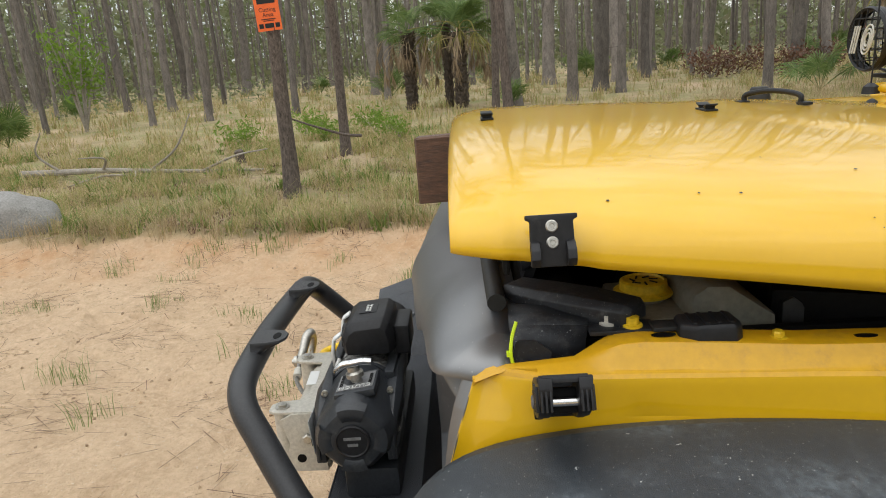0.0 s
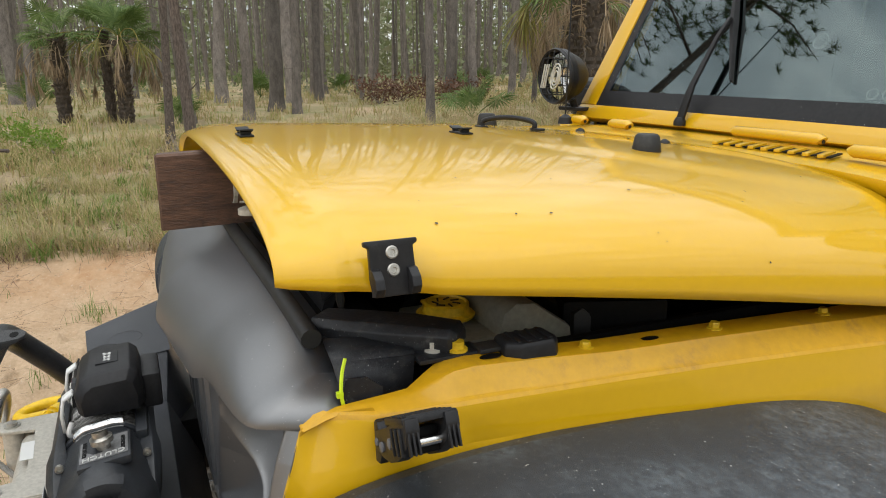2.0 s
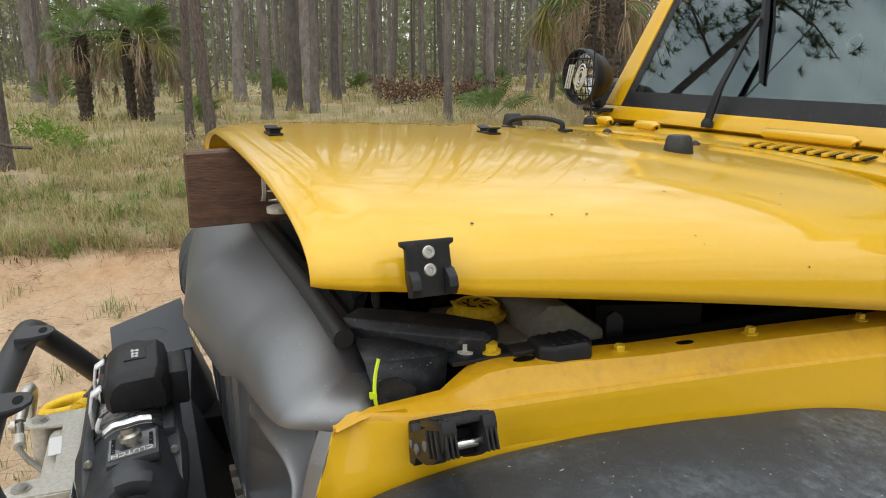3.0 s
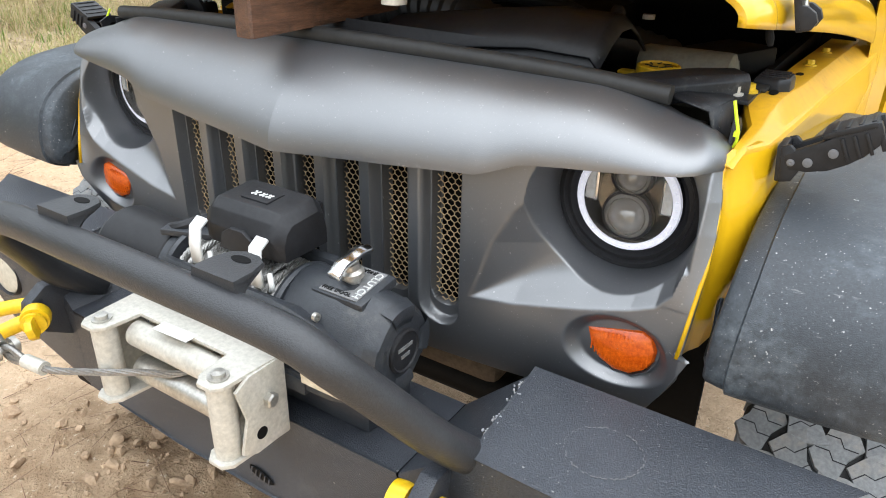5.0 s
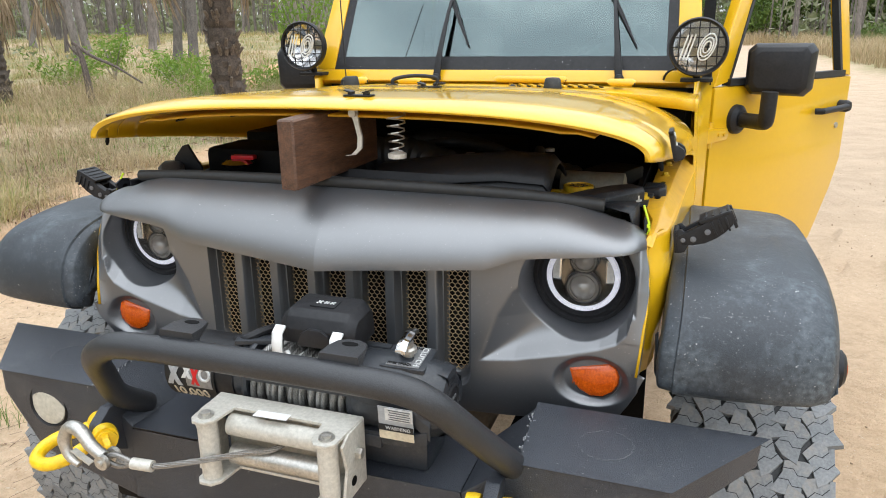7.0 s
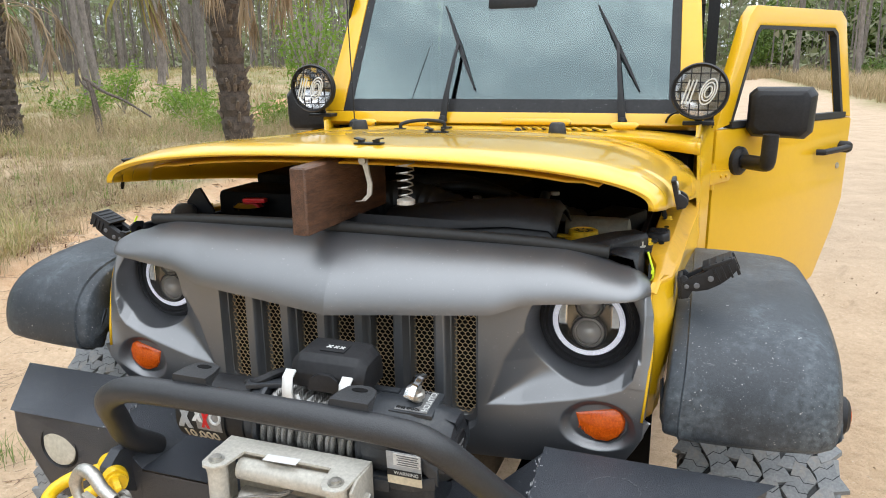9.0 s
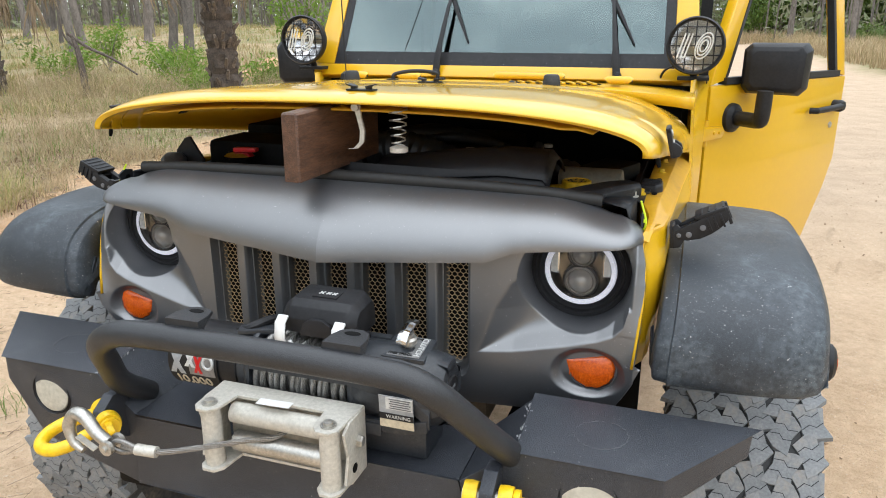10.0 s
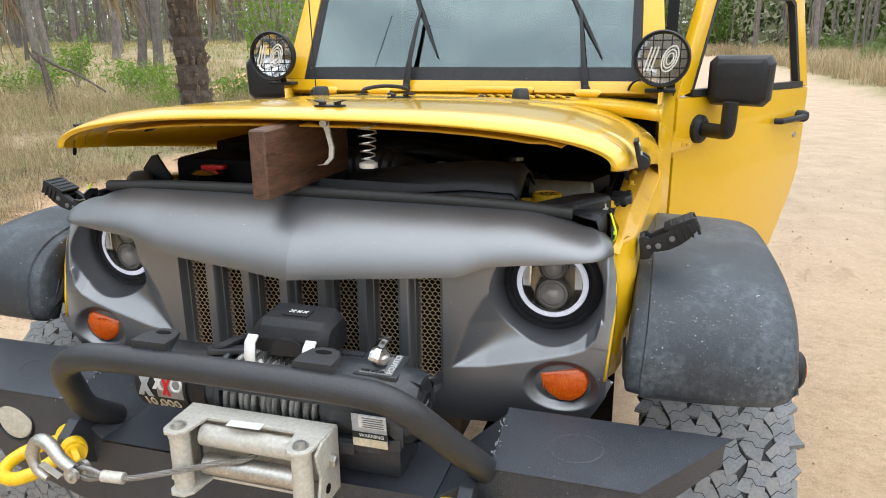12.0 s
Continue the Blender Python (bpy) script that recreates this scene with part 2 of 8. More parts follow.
M["sign_orange"] = mat("orange_sign", (0.85, 0.13, 0.02), (0.95, 0.17, 0.03), rough=0.5, scale=10)
M["scuff"] = plain("scuffed_grey", (0.13, 0.13, 0.135), 0.6)
M["scratch"] = plain("bare_scratched_steel", (0.34, 0.34, 0.35), 0.5)
M["ink"] = plain("black_ink", (0.012, 0.012, 0.012), 0.6)


# ---------------------------------------------------------------- mesh helpers
def part(name, bm, material, parent=None, label="", smooth=35, bevel=0.0):
    """Links a bmesh as one mesh object, under a thing or a part where given."""
    if bevel:
        bmesh.ops.remove_doubles(bm, verts=bm.verts, dist=1e-5)
        edges = [e for e in bm.edges if len(e.link_faces) == 2 and e.calc_face_angle(0) > radians(25)]
        bmesh.ops.bevel(bm, geom=edges, offset=bevel, segments=2, profile=0.6, affect="EDGES", clamp_overlap=True)
    me = bpy.data.meshes.new(name)
    bmesh.ops.recalc_face_normals(bm, faces=bm.faces)
    bm.to_mesh(me)
    bm.free()
    if smooth:
        me.polygons.foreach_set("use_smooth", [True] * len(me.polygons))
        me.set_sharp_from_angle(angle=radians(smooth))
    me.materials.append(M[material] if isinstance(material, str) else material)
    ob = new(name, me)
    if parent:
        ob.parent = parent
        ob.matrix_parent_inverse = parent.matrix_world.inverted()
    if label:
        ob["label"] = label
    return ob


def group_at(name, x=0, y=0, z=0, parent=None, label="", category="", **kw):
    ob = new(name)
    ob.location = (x, y, z)
    ob.empty_display_size = 0.1
    bpy.context.view_layer.update()
    if parent:
        ob.parent = parent
        ob.matrix_parent_inverse = parent.matrix_world.inverted()
        bpy.context.view_layer.update()
    if label or category:
        tagged(ob, label, category, **kw)
    return ob


def box(bm, c, s, m=None):
    """A box of size s about c, turned by m."""
    v = bmesh.ops.create_cube(bm, size=1)["verts"]
    t = Matrix.Translation(c) @ (m or Matrix()) @ Matrix.Diagonal((*s, 1))
    bmesh.ops.transform(bm, matrix=t, verts=v)
    return bm


def loft(bm, rows, close=False, ends=False):
    """Skin over rows of points; close joins the last point of a row to its first, ends caps the first and last rows."""
    vs = [[bm.verts.new(p) for p in r] for r in rows]
    n = len(rows[0])
    for a, b in zip(vs, vs[1:]):
        for i in range(n if close else n - 1):
            j = (i + 1) % n
            try:
                bm.faces.new((a[i], a[j], b[j], b[i]))
            except ValueError:
                pass
    if ends:
        bm.faces.new(list(reversed(vs[0])))
        bm.faces.new(vs[-1])
    return bm


def spline(pts, n=8):
    """A smooth line through pts."""
    p = [Vector(q) for q in pts]
    p = [p[0] * 2 - p[1]] + p + [p[-1] * 2 - p[-2]]
    out = []
    for a, b, c, d in zip(p, p[1:], p[2:], p[3:]):
        for i in range(n):
            t = i / n
            out.append(0.5 * ((2 * b) + (c - a) * t + (2 * a - 5 * b + 4 * c - d) * t * t + (3 * b - a - 3 * c + d) * t ** 3))
    return out + [p[-2]]


def tube(bm, pts, r, n=12, ends=True, taper=None):
    """A round bar along pts; taper gives a factor on r for each point."""
    pts = [Vector(p) for p in pts]
    rows, up = [], None
    for i, p in enumerate(pts):
        d = (pts[min(i + 1, len(pts) - 1)] - pts[max(i - 1, 0)]).normalized()
        if up is None:
            up = d.orthogonal().normalized()
        up = (up - d * up.dot(d)).normalized()
        side = d.cross(up)
        k = r * (taper[i] if taper else 1)
        rows.append([p + (up * math.cos(2 * math.pi * j / n) + side * math.sin(2 * math.pi * j / n)) * k for j in range(n)])
    return loft(bm, rows, True, ends)


def lathe(bm, prof, m=None, n=32, ends=True):
    """A turned body: (radius, height) pairs about z, placed by m."""
    m = m or Matrix()
    rows = [[m @ Vector((r * math.cos(2 * math.pi * j / n), r * math.sin(2 * math.pi * j / n), h)) for j in range(n)] for r, h in prof]
    return loft(bm, rows, True, ends)


def prism(bm, poly, d0, d1, m=None):
    """A plate: polygon in x, z pushed from y = d0 to d1, placed by m."""
    m = m or Matrix()
    a = [bm.verts.new(m @ Vector((x, d0, z))) for x, z in poly]
    b = [bm.verts.new(m @ Vector((x, d1, z))) for x, z in poly]
    n = len(poly)
    for i in range(n):
        bm.faces.new((a[i], a[(i + 1) % n], b[(i + 1) % n], b[i]))
    bm.faces.new(list(reversed(a)))
    bm.faces.new(b)
    return bm


def lettering(name, body, size, m, material, parent, label="", depth=0.0008, align="CENTER"):
    """Raised letters in the built-in font, as a mesh."""
    cu = bpy.data.curves.new(name, "FONT")
    cu.body, cu.size, cu.extrude, cu.align_x, cu.align_y = body, size, depth, align, "CENTER"
    tmp = new("tmp_text", cu)
    me = bpy.data.meshes.new_from_object(tmp.evaluated_get(bpy.context.evaluated_depsgraph_get()))
    bpy.data.objects.remove(tmp)
    bpy.data.curves.remove(cu)
    me.materials.clear()
    me.materials.append(M[material])
    me.transform(m)
    ob = new(name, me)
    ob.parent = parent
    ob.matrix_parent_inverse = parent.matrix_world.inverted()
    if label:
        ob["label"] = label
    return ob


def sstep(a, b, x):
    t = max(0.0, min(1.0, (x - a) / (b - a)))
    return t * t * (3 - 2 * t)


def lerp_list(x, xs, ys):
    return float(np.interp(x, xs, ys))


def smooth_list(x, xs, ys):
    """A smooth curve through the points, with no overshoot between them."""
    if x <= xs[0] or x >= xs[-1]:
        return ys[0] if x <= xs[0] else ys[-1]
    i = max(k for k in range(len(xs) - 1) if xs[k] <= x)
    sl = [(ys[k + 1] - ys[k]) / (xs[k + 1] - xs[k]) for k in range(len(xs) - 1)]
    tan = [sl[0]] + [2 * a * b / (a + b) if a * b > 0 else 0.0 for a, b in zip(sl, sl[1:])] + [sl[-1]]
    h = xs[i + 1] - xs[i]
    t = (x - xs[i]) / h
    return (ys[i] * (1 + 2 * t) * (1 - t) ** 2 + tan[i] * h * t * (1 - t) ** 2 + ys[i + 1] * t * t * (3 - 2 * t) - tan[i + 1] * h * t * t * (1 - t))


def B():
    return bmesh.new()


AX = Matrix.Rotation(radians(90), 4, "Y")      # turns z to x
AY = Matrix.Rotation(radians(90), 4, "X")      # turns z to -y


# ---------------------------------------------------------------- the vehicle
car = group_at("off_road_vehicle", 0, 0, 0, None, "bright yellow off-road vehicle with propped hood and black grille", "car")

# hood, propped open at its front, hinged at the cowl
def hood_section(turn, y):
    """A point of the hood's outer skin: turn runs from -1 to 1 round the section at y, a flattened half oval."""
    k = min(1.0, abs(turn)) * math.pi / 2
    if y < 0.12:
        zc = 1.410 + 0.019 * math.sqrt(max(0.0, 1 - ((0.12 - y) / 0.074) ** 2))
    else:
        zc = 1.429 - 0.0105 * (y - 0.12) - 0.0518 * (y - 0.12) ** 2
    zb = 1.3305 - 0.115 * (y - 0.048) - 0.030 * (y - 0.048) ** 2
    xb = smooth_list(y, [0.046, 0.06, 0.16, 0.5, 1.045], [0.616, 0.624, 0.645, 0.668, 0.690])
    n = 2.4 + 0.8 * sstep(0.046, 0.14, y)
    x = xb * math.sin(k) ** (2 / n)
    z = zc + (zb - zc) * (1 - max(0.0, math.cos(k)) ** (2 / 2.6))
    dome = sstep(0.50, 0.66, y) * (1 - sstep(-0.02, 0.045, x - smooth_list(y, [0.5, 0.62, 0.8, 1.05], [0.10, 0.30, 0.46, 0.54])))
    z += 0.0045 * dome
    bow = 0.004 * (1 - (x / 0.62) ** 2) * sstep(0.3, 0.03, y)
    # pressed pocket round the catch
    x -= 0.006 * sstep(0.100, 0.126, y) * sstep(0.218, 0.192, y) * sstep(1.398, 1.370, z) * (x > 0.45)
    return (math.copysign(x, turn) if turn else 0.0, y - bow, z)


def hood_point(x_rel, y):
    """The same skin by the share of its width, dense towards the edge."""
    us = [0.0, 0.25, 0.45, 0.58, 0.68, 0.76, 0.83, 0.89, 0.94, 0.975, 1.0]
    xs = [0.0, 0.32, 0.57, 0.71, 0.80, 0.865, 0.915, 0.95, 0.975, 0.99, 1.0]
    n = 2.4 + 0.8 * sstep(0.046, 0.14, y)
    return hood_section(math.copysign(math.asin(min(1.0, lerp_list(abs(x_rel), us, xs) ** (n / 2))) * 2 / math.pi, x_rel), y)


US = [-1, -0.99, -0.975, -0.955, -0.93, -0.90, -0.87, -0.83, -0.79, -0.74, -0.68, -0.62, -0.55, -0.45, -0.35, -0.25, -0.12]
US = US + [0.0] + [-u for u in reversed(US)]
YS = [0.046 + 0.999 * (i / 48) ** 1.25 for i in range(49)]
TURNS = [math.copysign(abs(t) ** 1.25, t) for t in np.linspace(-1, 1, 91)]
bm = loft(B(), [[hood_section(t, y) for t in TURNS] for y in sorted(set(YS + list(np.linspace(0.104, 0.216, 29)) + list(np.linspace(0.0465, 0.07, 8))))])
hood = part("hood", bm, "paint", car, smooth=60)
so = hood.modifiers.new("skin", "SOLIDIFY")
so.thickness, so.offset = 0.012, -1
# the pressed inner panel under the hood
bm = B()
rows = []
for y in YS[4:-3]:
    rows.append([(p[0] * 0.955, p[1], p[2] - 0.026 - 0.008 * (0.5 + 0.5 * math.sin(y * 18)) * (1 if abs(p[0]) < 0.5 else 0.3))
                 for p in (hood_point(u, y) for u in US[9:-9])])
loft(bm, rows)
hip = part("inner_panel", bm, "paint_dusty", hood, "dusty yellow pressed panel under the hood")
so = hip.modifiers.new("skin", "SOLIDIFY")
so.thickness = 0.004
for k in range(3):
    for sx in (-1, 1):
        p = hood_point(sx * 0.72, 0.26 + 0.24 * k)
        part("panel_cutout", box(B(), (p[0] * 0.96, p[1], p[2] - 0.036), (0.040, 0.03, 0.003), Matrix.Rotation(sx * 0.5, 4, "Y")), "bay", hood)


def hood_latch(sx):
    """The rubber hood catch's upper half: a black bracket on the hood side with two bolts and a hook."""
    m = Matrix.Translation((sx * 0.648, 0.159, 1.351)) @ Matrix.Rotation(sx * radians(-14), 4, "Y")
    m = m @ Matrix.Scale(0.72, 4)
    latch = group_at("hood_latch", sx * 0.652, 0.158, 1.352, hood)
    f = lambda x, y, z: m @ Vector((sx * x, y, z))
    bm = B()
    prism(bm, [(-0.040, 0.034), (-0.040, 0.027), (-0.033, 0.024), (-0.034, -0.020), (-0.031, -0.046), (0.031, -0.046), (0.034, -0.020), (0.033, 0.024), (0.040, 0.027), (0.040, 0.034)], -0.006, 0.006,
          m @ Matrix.Rotation(radians(90) * -sx, 4, "Z"))
    part("bracket", bm, "trim", latch, bevel=0.002)
    for yy in (-0.027, 0.027):
        bm = B()
        rows = [[f(x, yy + dy, z) for dy in (-0.007, 0.007)] for x, z in ((0.0, -0.004), (0.013, -0.008), (0.024, -0.020), (0.026, -0.034), (0.016, -0.045), (0.0, -0.045))]
        vs = [[bm.verts.new(p) for p in r] for r in rows]
        for a, b in zip(vs, vs[1:]):
            bm.faces.new((a[0], a[1], b[1], b[0]))
        bm.faces.new((vs[-1][0], vs[-1][1], vs[0][1], vs[0][0]))
        bm.faces.new([v[0] for v in vs])
        bm.faces.new([v[1] for v in reversed(vs)])
        part("hook_lug", bm, "trim", latch, bevel=0.0015)
    for zz in (0.016, -0.009):
        mm = m @ Matrix.Translation((sx * 0.005, 0, zz)) @ Matrix.Rotation(sx * radians(90), 4, "Y")
        part("bolt", lathe(B(), [(0.0, 0.002), (0.0035, 0.002), (0.0042, 0.0042), (0.0078, 0.0042), (0.0095, 0.0025), (0.0095, 0.0)], mm, 20, False), "zinc", latch, "bright bolt head")
    part("stud", tube(B(), [f(-0.035, -0.07, -0.020), f(-0.035, -0.07, -0.044), f(-0.035, -0.07, -0.056)], 0.0048, 10, True, [0.7, 1.0, 0.6]), "bay", latch)


for sx in (1, -1):
    hood_latch(sx)


def footman(y):
    p = hood_point(0.05, y)
    g = group_at("footman_loop", 0.032, y, p[2] + 0.001, hood)
    bm = box(B(), (0.032, y, p[2] + 0.002), (0.062, 0.024, 0.004))
    part("base", bm, "trim", g, bevel=0.002)
    for dx in (-0.017, 0.017):
        part("post", box(B(), (0.032 + dx, y, p[2] + 0.006), (0.008, 0.018, 0.008)), "trim", g, bevel=0.001)
        part("wing", box(B(), (0.032 + dx * 1.25, y, p[2] + 0.0105), (0.018, 0.022, 0.003), Matrix.Rotation(-0.25 * dx / abs(dx), 4, "Y")), "trim", g, bevel=0.001)


footman(0.113)
footman(0.526)
for sx, y in ((1, 0.757), (-1, 0.757)):
    x = sx * 0.305
    z = hood_point(sx * 0.365, y)[2] - 0.002
    part("rubber_bumper", lathe(B(), [(0.0, 0.0), (0.0255, 0.0), (0.0245, 0.008), (0.021, 0.027), (0.017, 0.031), (0.0, 0.032)], Matrix.Translation((x, y, z)), 28), "seal", hood)
# grab loop and washer nozzles on the hood
z = hood_point(-0.1, 0.70)[2]
bm = tube(B(), spline([(-0.125, 0.655, z), (-0.122, 0.658, z + 0.018), (-0.075, 0.69, z + 0.026), (-0.022, 0.72, z + 0.019), (-0.018, 0.722, z)], 6), 0.0055, 10)
grab = part("grab_loop", bm, "trim", hood)
for x, y in ((-0.127, 0.652), (-0.012, 0.727)):
    part("foot", box(B(), (x, y, z + 0.003), (0.03, 0.02, 0.006)), "trim", grab, bevel=0.002)
for x in (-0.15, 0.15):
    zz = hood_point(x / 0.9, 0.93)[2]
    bm = lathe(B(), [(0.012, 0), (0.010, 0.004), (0.004, 0.008), (0.0, 0.009)], Matrix.Translation((x, 0.93, zz)), 16)
    part("washer_nozzle", bm, "trim", hood)
# paint chips
rnd = random.Random(7)
bm = B()
for k in range(15):
    y, u = rnd.uniform(0.2, 0.95), rnd.uniform(0.55, 0.985)
    p, q = Vector(hood_point(u, y)), Vector(hood_point(u + 0.01, y))
    r = Vector(hood_point(u, y + 0.01))
    nrm = (q - p).cross(r - p).normalized()
    nrm = nrm if nrm.x > 0 or nrm.z > 0 else -nrm
    s = rnd.uniform(0.0008, 0.0022)
    e1 = (q - p).normalized() * s
    e2 = (r - p).normalized() * s * rnd.uniform(0.6, 1.6)
    bm.faces.new([bm.verts.new(p + nrm * 0.0012 + e1 * math.cos(a) + e2 * math.sin(a)) for a in (0, 1.2, 2.5, 3.7, 5.0)])
tagged(part("paint_chips", bm, "trim", hood, "small dark chips in the paint"), kind="stuff")

# safety catch and spring hanging from the hood's front edge
catch = group_at("safety_catch", 0.03, 0.09, 1.40, hood)
bm = B()
prof = [(0.0, 0.0), (0.006, -0.03), (0.012, -0.055), (0.010, -0.078), (-0.004, -0.092), (-0.020, -0.094)]
rows = [[(0.03 + dx + px, 0.09 + dy, 1.405 + pz) for dx, dy in ((-w, -0.003), (w, -0.003), (w, 0.003), (-w, 0.003))]
        for (px, pz), w in zip(prof, (0.008, 0.005, 0.005, 0.005, 0.005, 0.003))]
loft(bm, rows, True, True)
part("hook", bm, "zinc_dull", catch)
part("pivot", lathe(B(), [(0, 0), (0.008, 0), (0.008, 0.006), (0, 0.006)], Matrix.Translation((0.03, 0.085, 1.398)) @ AY, 16), "zinc", catch)
bm = tube(B(), [(0.118 + (0.013 + 0.008 * t / 40) * math.cos(t * 2 * math.pi / 7), 0.10 + (0.013 + 0.008 * t / 40) * math.sin(t * 2 * math.pi / 7), 1.318 + 0.088 * t / 40) for t in range(41)], 0.0017, 6)
spr = part("coil_spring", bm, "zinc", hood, "thin bright wire coil spring")
part("spring_cup", lathe(B(), [(0, -0.004), (0.019, -0.004), (0.019, 0.005), (0.008, 0.009), (0, 0.009)], Matrix.Translation((0.118, 0.10, 1.313)), 20), "zinc_dull", spr)

# ------------------------------------------------ grille
BX = [0, 0.05, 0.10, 0.15, 0.20, 0.25, 0.30, 0.335, 0.352, 0.370, 0.388, 0.41, 0.45, 0.50, 0.54, 0.565, 0.583, 0.596, 0.605]
BY = [-0.059, -0.0535, -0.0485, -0.044, -0.040, -0.035, -0.030, -0.026, -0.022, -0.018, -0.014, -0.011, -0.006, -0.001, 0.003, 0.007, 0.012, 0.020, 0.030]
BZ0 = [1.079, 1.085, 1.091, 1.097, 1.102, 1.108, 1.114, 1.118, 1.125, 1.134, 1.143, 1.148, 1.154, 1.160, 1.166, 1.170, 1.174, 1.179, 1.185]
BZ = [z - 0.45 * y for z, y in zip(BZ0, BY)]
SLOTS = [0.006 + 0.0878 * k for k in range(-3, 4)]


LAMP_X, LAMP_Z = 0.503, 1.096


def fender_edge(z):
    """Where the fender's front edge lies at height z: its distance from the middle, and its y."""
    return (lerp_list(z, [0.930, 0.948, 1.011, 1.057, 1.097, 1.136, 1.174], [0.622, 0.622, 0.628, 0.631, 0.631, 0.627, 0.618]),
            lerp_list(z, [0.948, 1.011, 1.057, 1.097, 1.136, 1.174], [-0.004, 0.011, 0.025, 0.036, 0.049, 0.063]))


def grille_y(x, z):
    a = abs(x)
    y = -0.008 + 0.022 * (a / 0.6) ** 2 + 0.05 * max(0.0, (0.93 - z) / 0.13) ** 2 * 0.6
    k = max(0.0, min(1.0, (a - 0.575) / (fender_edge(z)[0] - 0.575)))
    y += (fender_edge(z)[1] + 0.001 - y) * k ** (1.7 if z > 1.0 else 2.5)
    # scooped cheek round the lamp, with a crisp crease below and beside it
    low = lerp_list(a, [0.30, 0.39, 0.49, 0.55, 0.58, 0.597, 0.605], [0.929, 0.940, 0.963, 0.980, 0.993, 1.013, 1.046])
    right = lerp_list(z, [0.96, 0.980, 0.993, 1.013, 1.046, 1.134, 1.2], [0.52, 0.55, 0.58, 0.597, 0.605, 0.607, 0.604])
    left = lerp_list(z, [0.93, 0.955, 1.029, 1.079, 1.128, 1.2], [0.315, 0.325, 0.349, 0.377, 0.421, 0.46])
    d = sum(max(1e-3, e) ** -5 for e in (1.0, (z - low) / 0.052, (right + 0.008 - a) / 0.036, (a - left) / 0.085)) ** -0.2
    d = d * d / 0.24 if d < 0.12 else d - 0.06
    y += 0.046 * (1 - (1 - d) ** 1.25)
    r = math.hypot(a - LAMP_X, z - LAMP_Z)
    y += (0.096 - y) * sstep(0.107, 0.096, r)
    # recess round the turn signal
    e = math.hypot((a - 0.538) / 0.066, (z - 0.914) / 0.050)
    y += 0.017 * sstep(1.12, 0.78, e)
    # slots
    for s in SLOTS:
        dx = abs(x - s)
        if dx < 0.04:
            low = 0.868
            dz = max(0.0, (low + 0.034) - z)
            rr = math.hypot(dx, dz)
            y += (0.020 * sstep(0.035, 0.027, rr)) if z > low else 0
            dz2 = max(0.0, 0.918 - z)
            y += 0.020 * sstep(0.0245, 0.0215, math.hypot(dx, dz2))
    return y


xs = set(np.round(np.linspace(-0.30, 0.30, 150), 4))
for side in (-1, 1):
    xs |= set(np.round(side * np.linspace(0.302, 0.637, 194), 4))
for s in SLOTS:
    for d in (0.0205, 0.023, 0.0252, 0.0275, 0.031, 0.0355):
        xs |= {round(s - d, 4), round(s + d, 4)}
xs = sorted(xs)
rows = []
for i in range(231):
    v = i / 230
    row = []
    for x in xs:
        a = abs(x)
        zb = 0.800 + 0.030 * (a / 0.585) ** 3 + (2.0 * (a - 0.585) if a > 0.585 else 0)
        z = zb + (lerp_list(a, BX, BZ) + 0.022 - 0.020 * sstep(0.594, 0.608, a) - zb) * v
        xe = fender_edge(z)[0] if z > 0.945 else 0.634
        xm = x if a < 0.604 else math.copysign(0.604 + (a - 0.604) * (xe - 0.604) / 0.033, x)
        row.append((xm, grille_y(xm, z), z))
    rows.append(row)
bm = loft(B(), rows)
holes = [fc for fc in bm.faces if math.hypot(abs(fc.calc_center_median().x) - LAMP_X, fc.calc_center_median().z - LAMP_Z) < 0.096
         or any(math.hypot(fc.calc_center_median().x - s, max(0.0, 0.918 - fc.calc_center_median().z)) < 0.0208 for s in SLOTS)]
bmesh.ops.delete(bm, geom=holes, context="FACES")
grille = part("grille", bm, "plastic", car, "matt dark grey aftermarket grille with seven slots", smooth=50)
so = grille.modifiers.new("wall", "SOLIDIFY")
so.thickness, so.offset = 0.004, 1

# the angry brow over the lamps


def brow_row(x, back=0.0):
    """One rib of the brow at x, from its under-edge up to the seal; back carries the rib round the outer corner."""
    a, sx = abs(x), (1 if x >= 0 else -1)
    low = Vector((a + 0.014 * sstep(0, 0.03, back), lerp_list(a, BX, BY) + back, lerp_list(a, BX, BZ) - 0.06 * back))
    zt = 1.246 - 0.004 * (a / 0.5) ** 2 - 0.028 * sstep(0.44, 0.605, a) - 0.10 * back
    top = Vector((a if a < 0.52 else 0.52 + (a - 0.52) * 0.62, 0.096 + 0.35 * back, zt))
    under = low + (Vector((0, 0.055, 0.010)) if a < 0.58 else Vector((-0.05, 0.02, 0.006)))
    row = [under, low + (under - low) * 0.10 + Vector((0, 0, -0.002)), low]
    for s in (0.04, 0.10, 0.18, 0.28, 0.40, 0.52, 0.64, 0.75, 0.85, 0.93, 0.98, 1.0):
        h, v = 0.97 * s ** 1.75, 1 - (1 - s) ** 1.3
        p = Vector((low.x + (top.x - low.x) * h, low.y + (top.y - low.y) * h, low.z + (top.z - low.z) * v))
        p.y -= 0.006 * math.sin(math.pi * s) * sstep(0.605, 0.5, a)
        p.x += 0.004 * math.sin(math.pi * s) * sstep(0.5, 0.605, a)
        row.append(p)
    row.append(top + Vector((0, 0.03, -0.006)))
    return [(p.x * sx, p.y, p.z) for p in row]


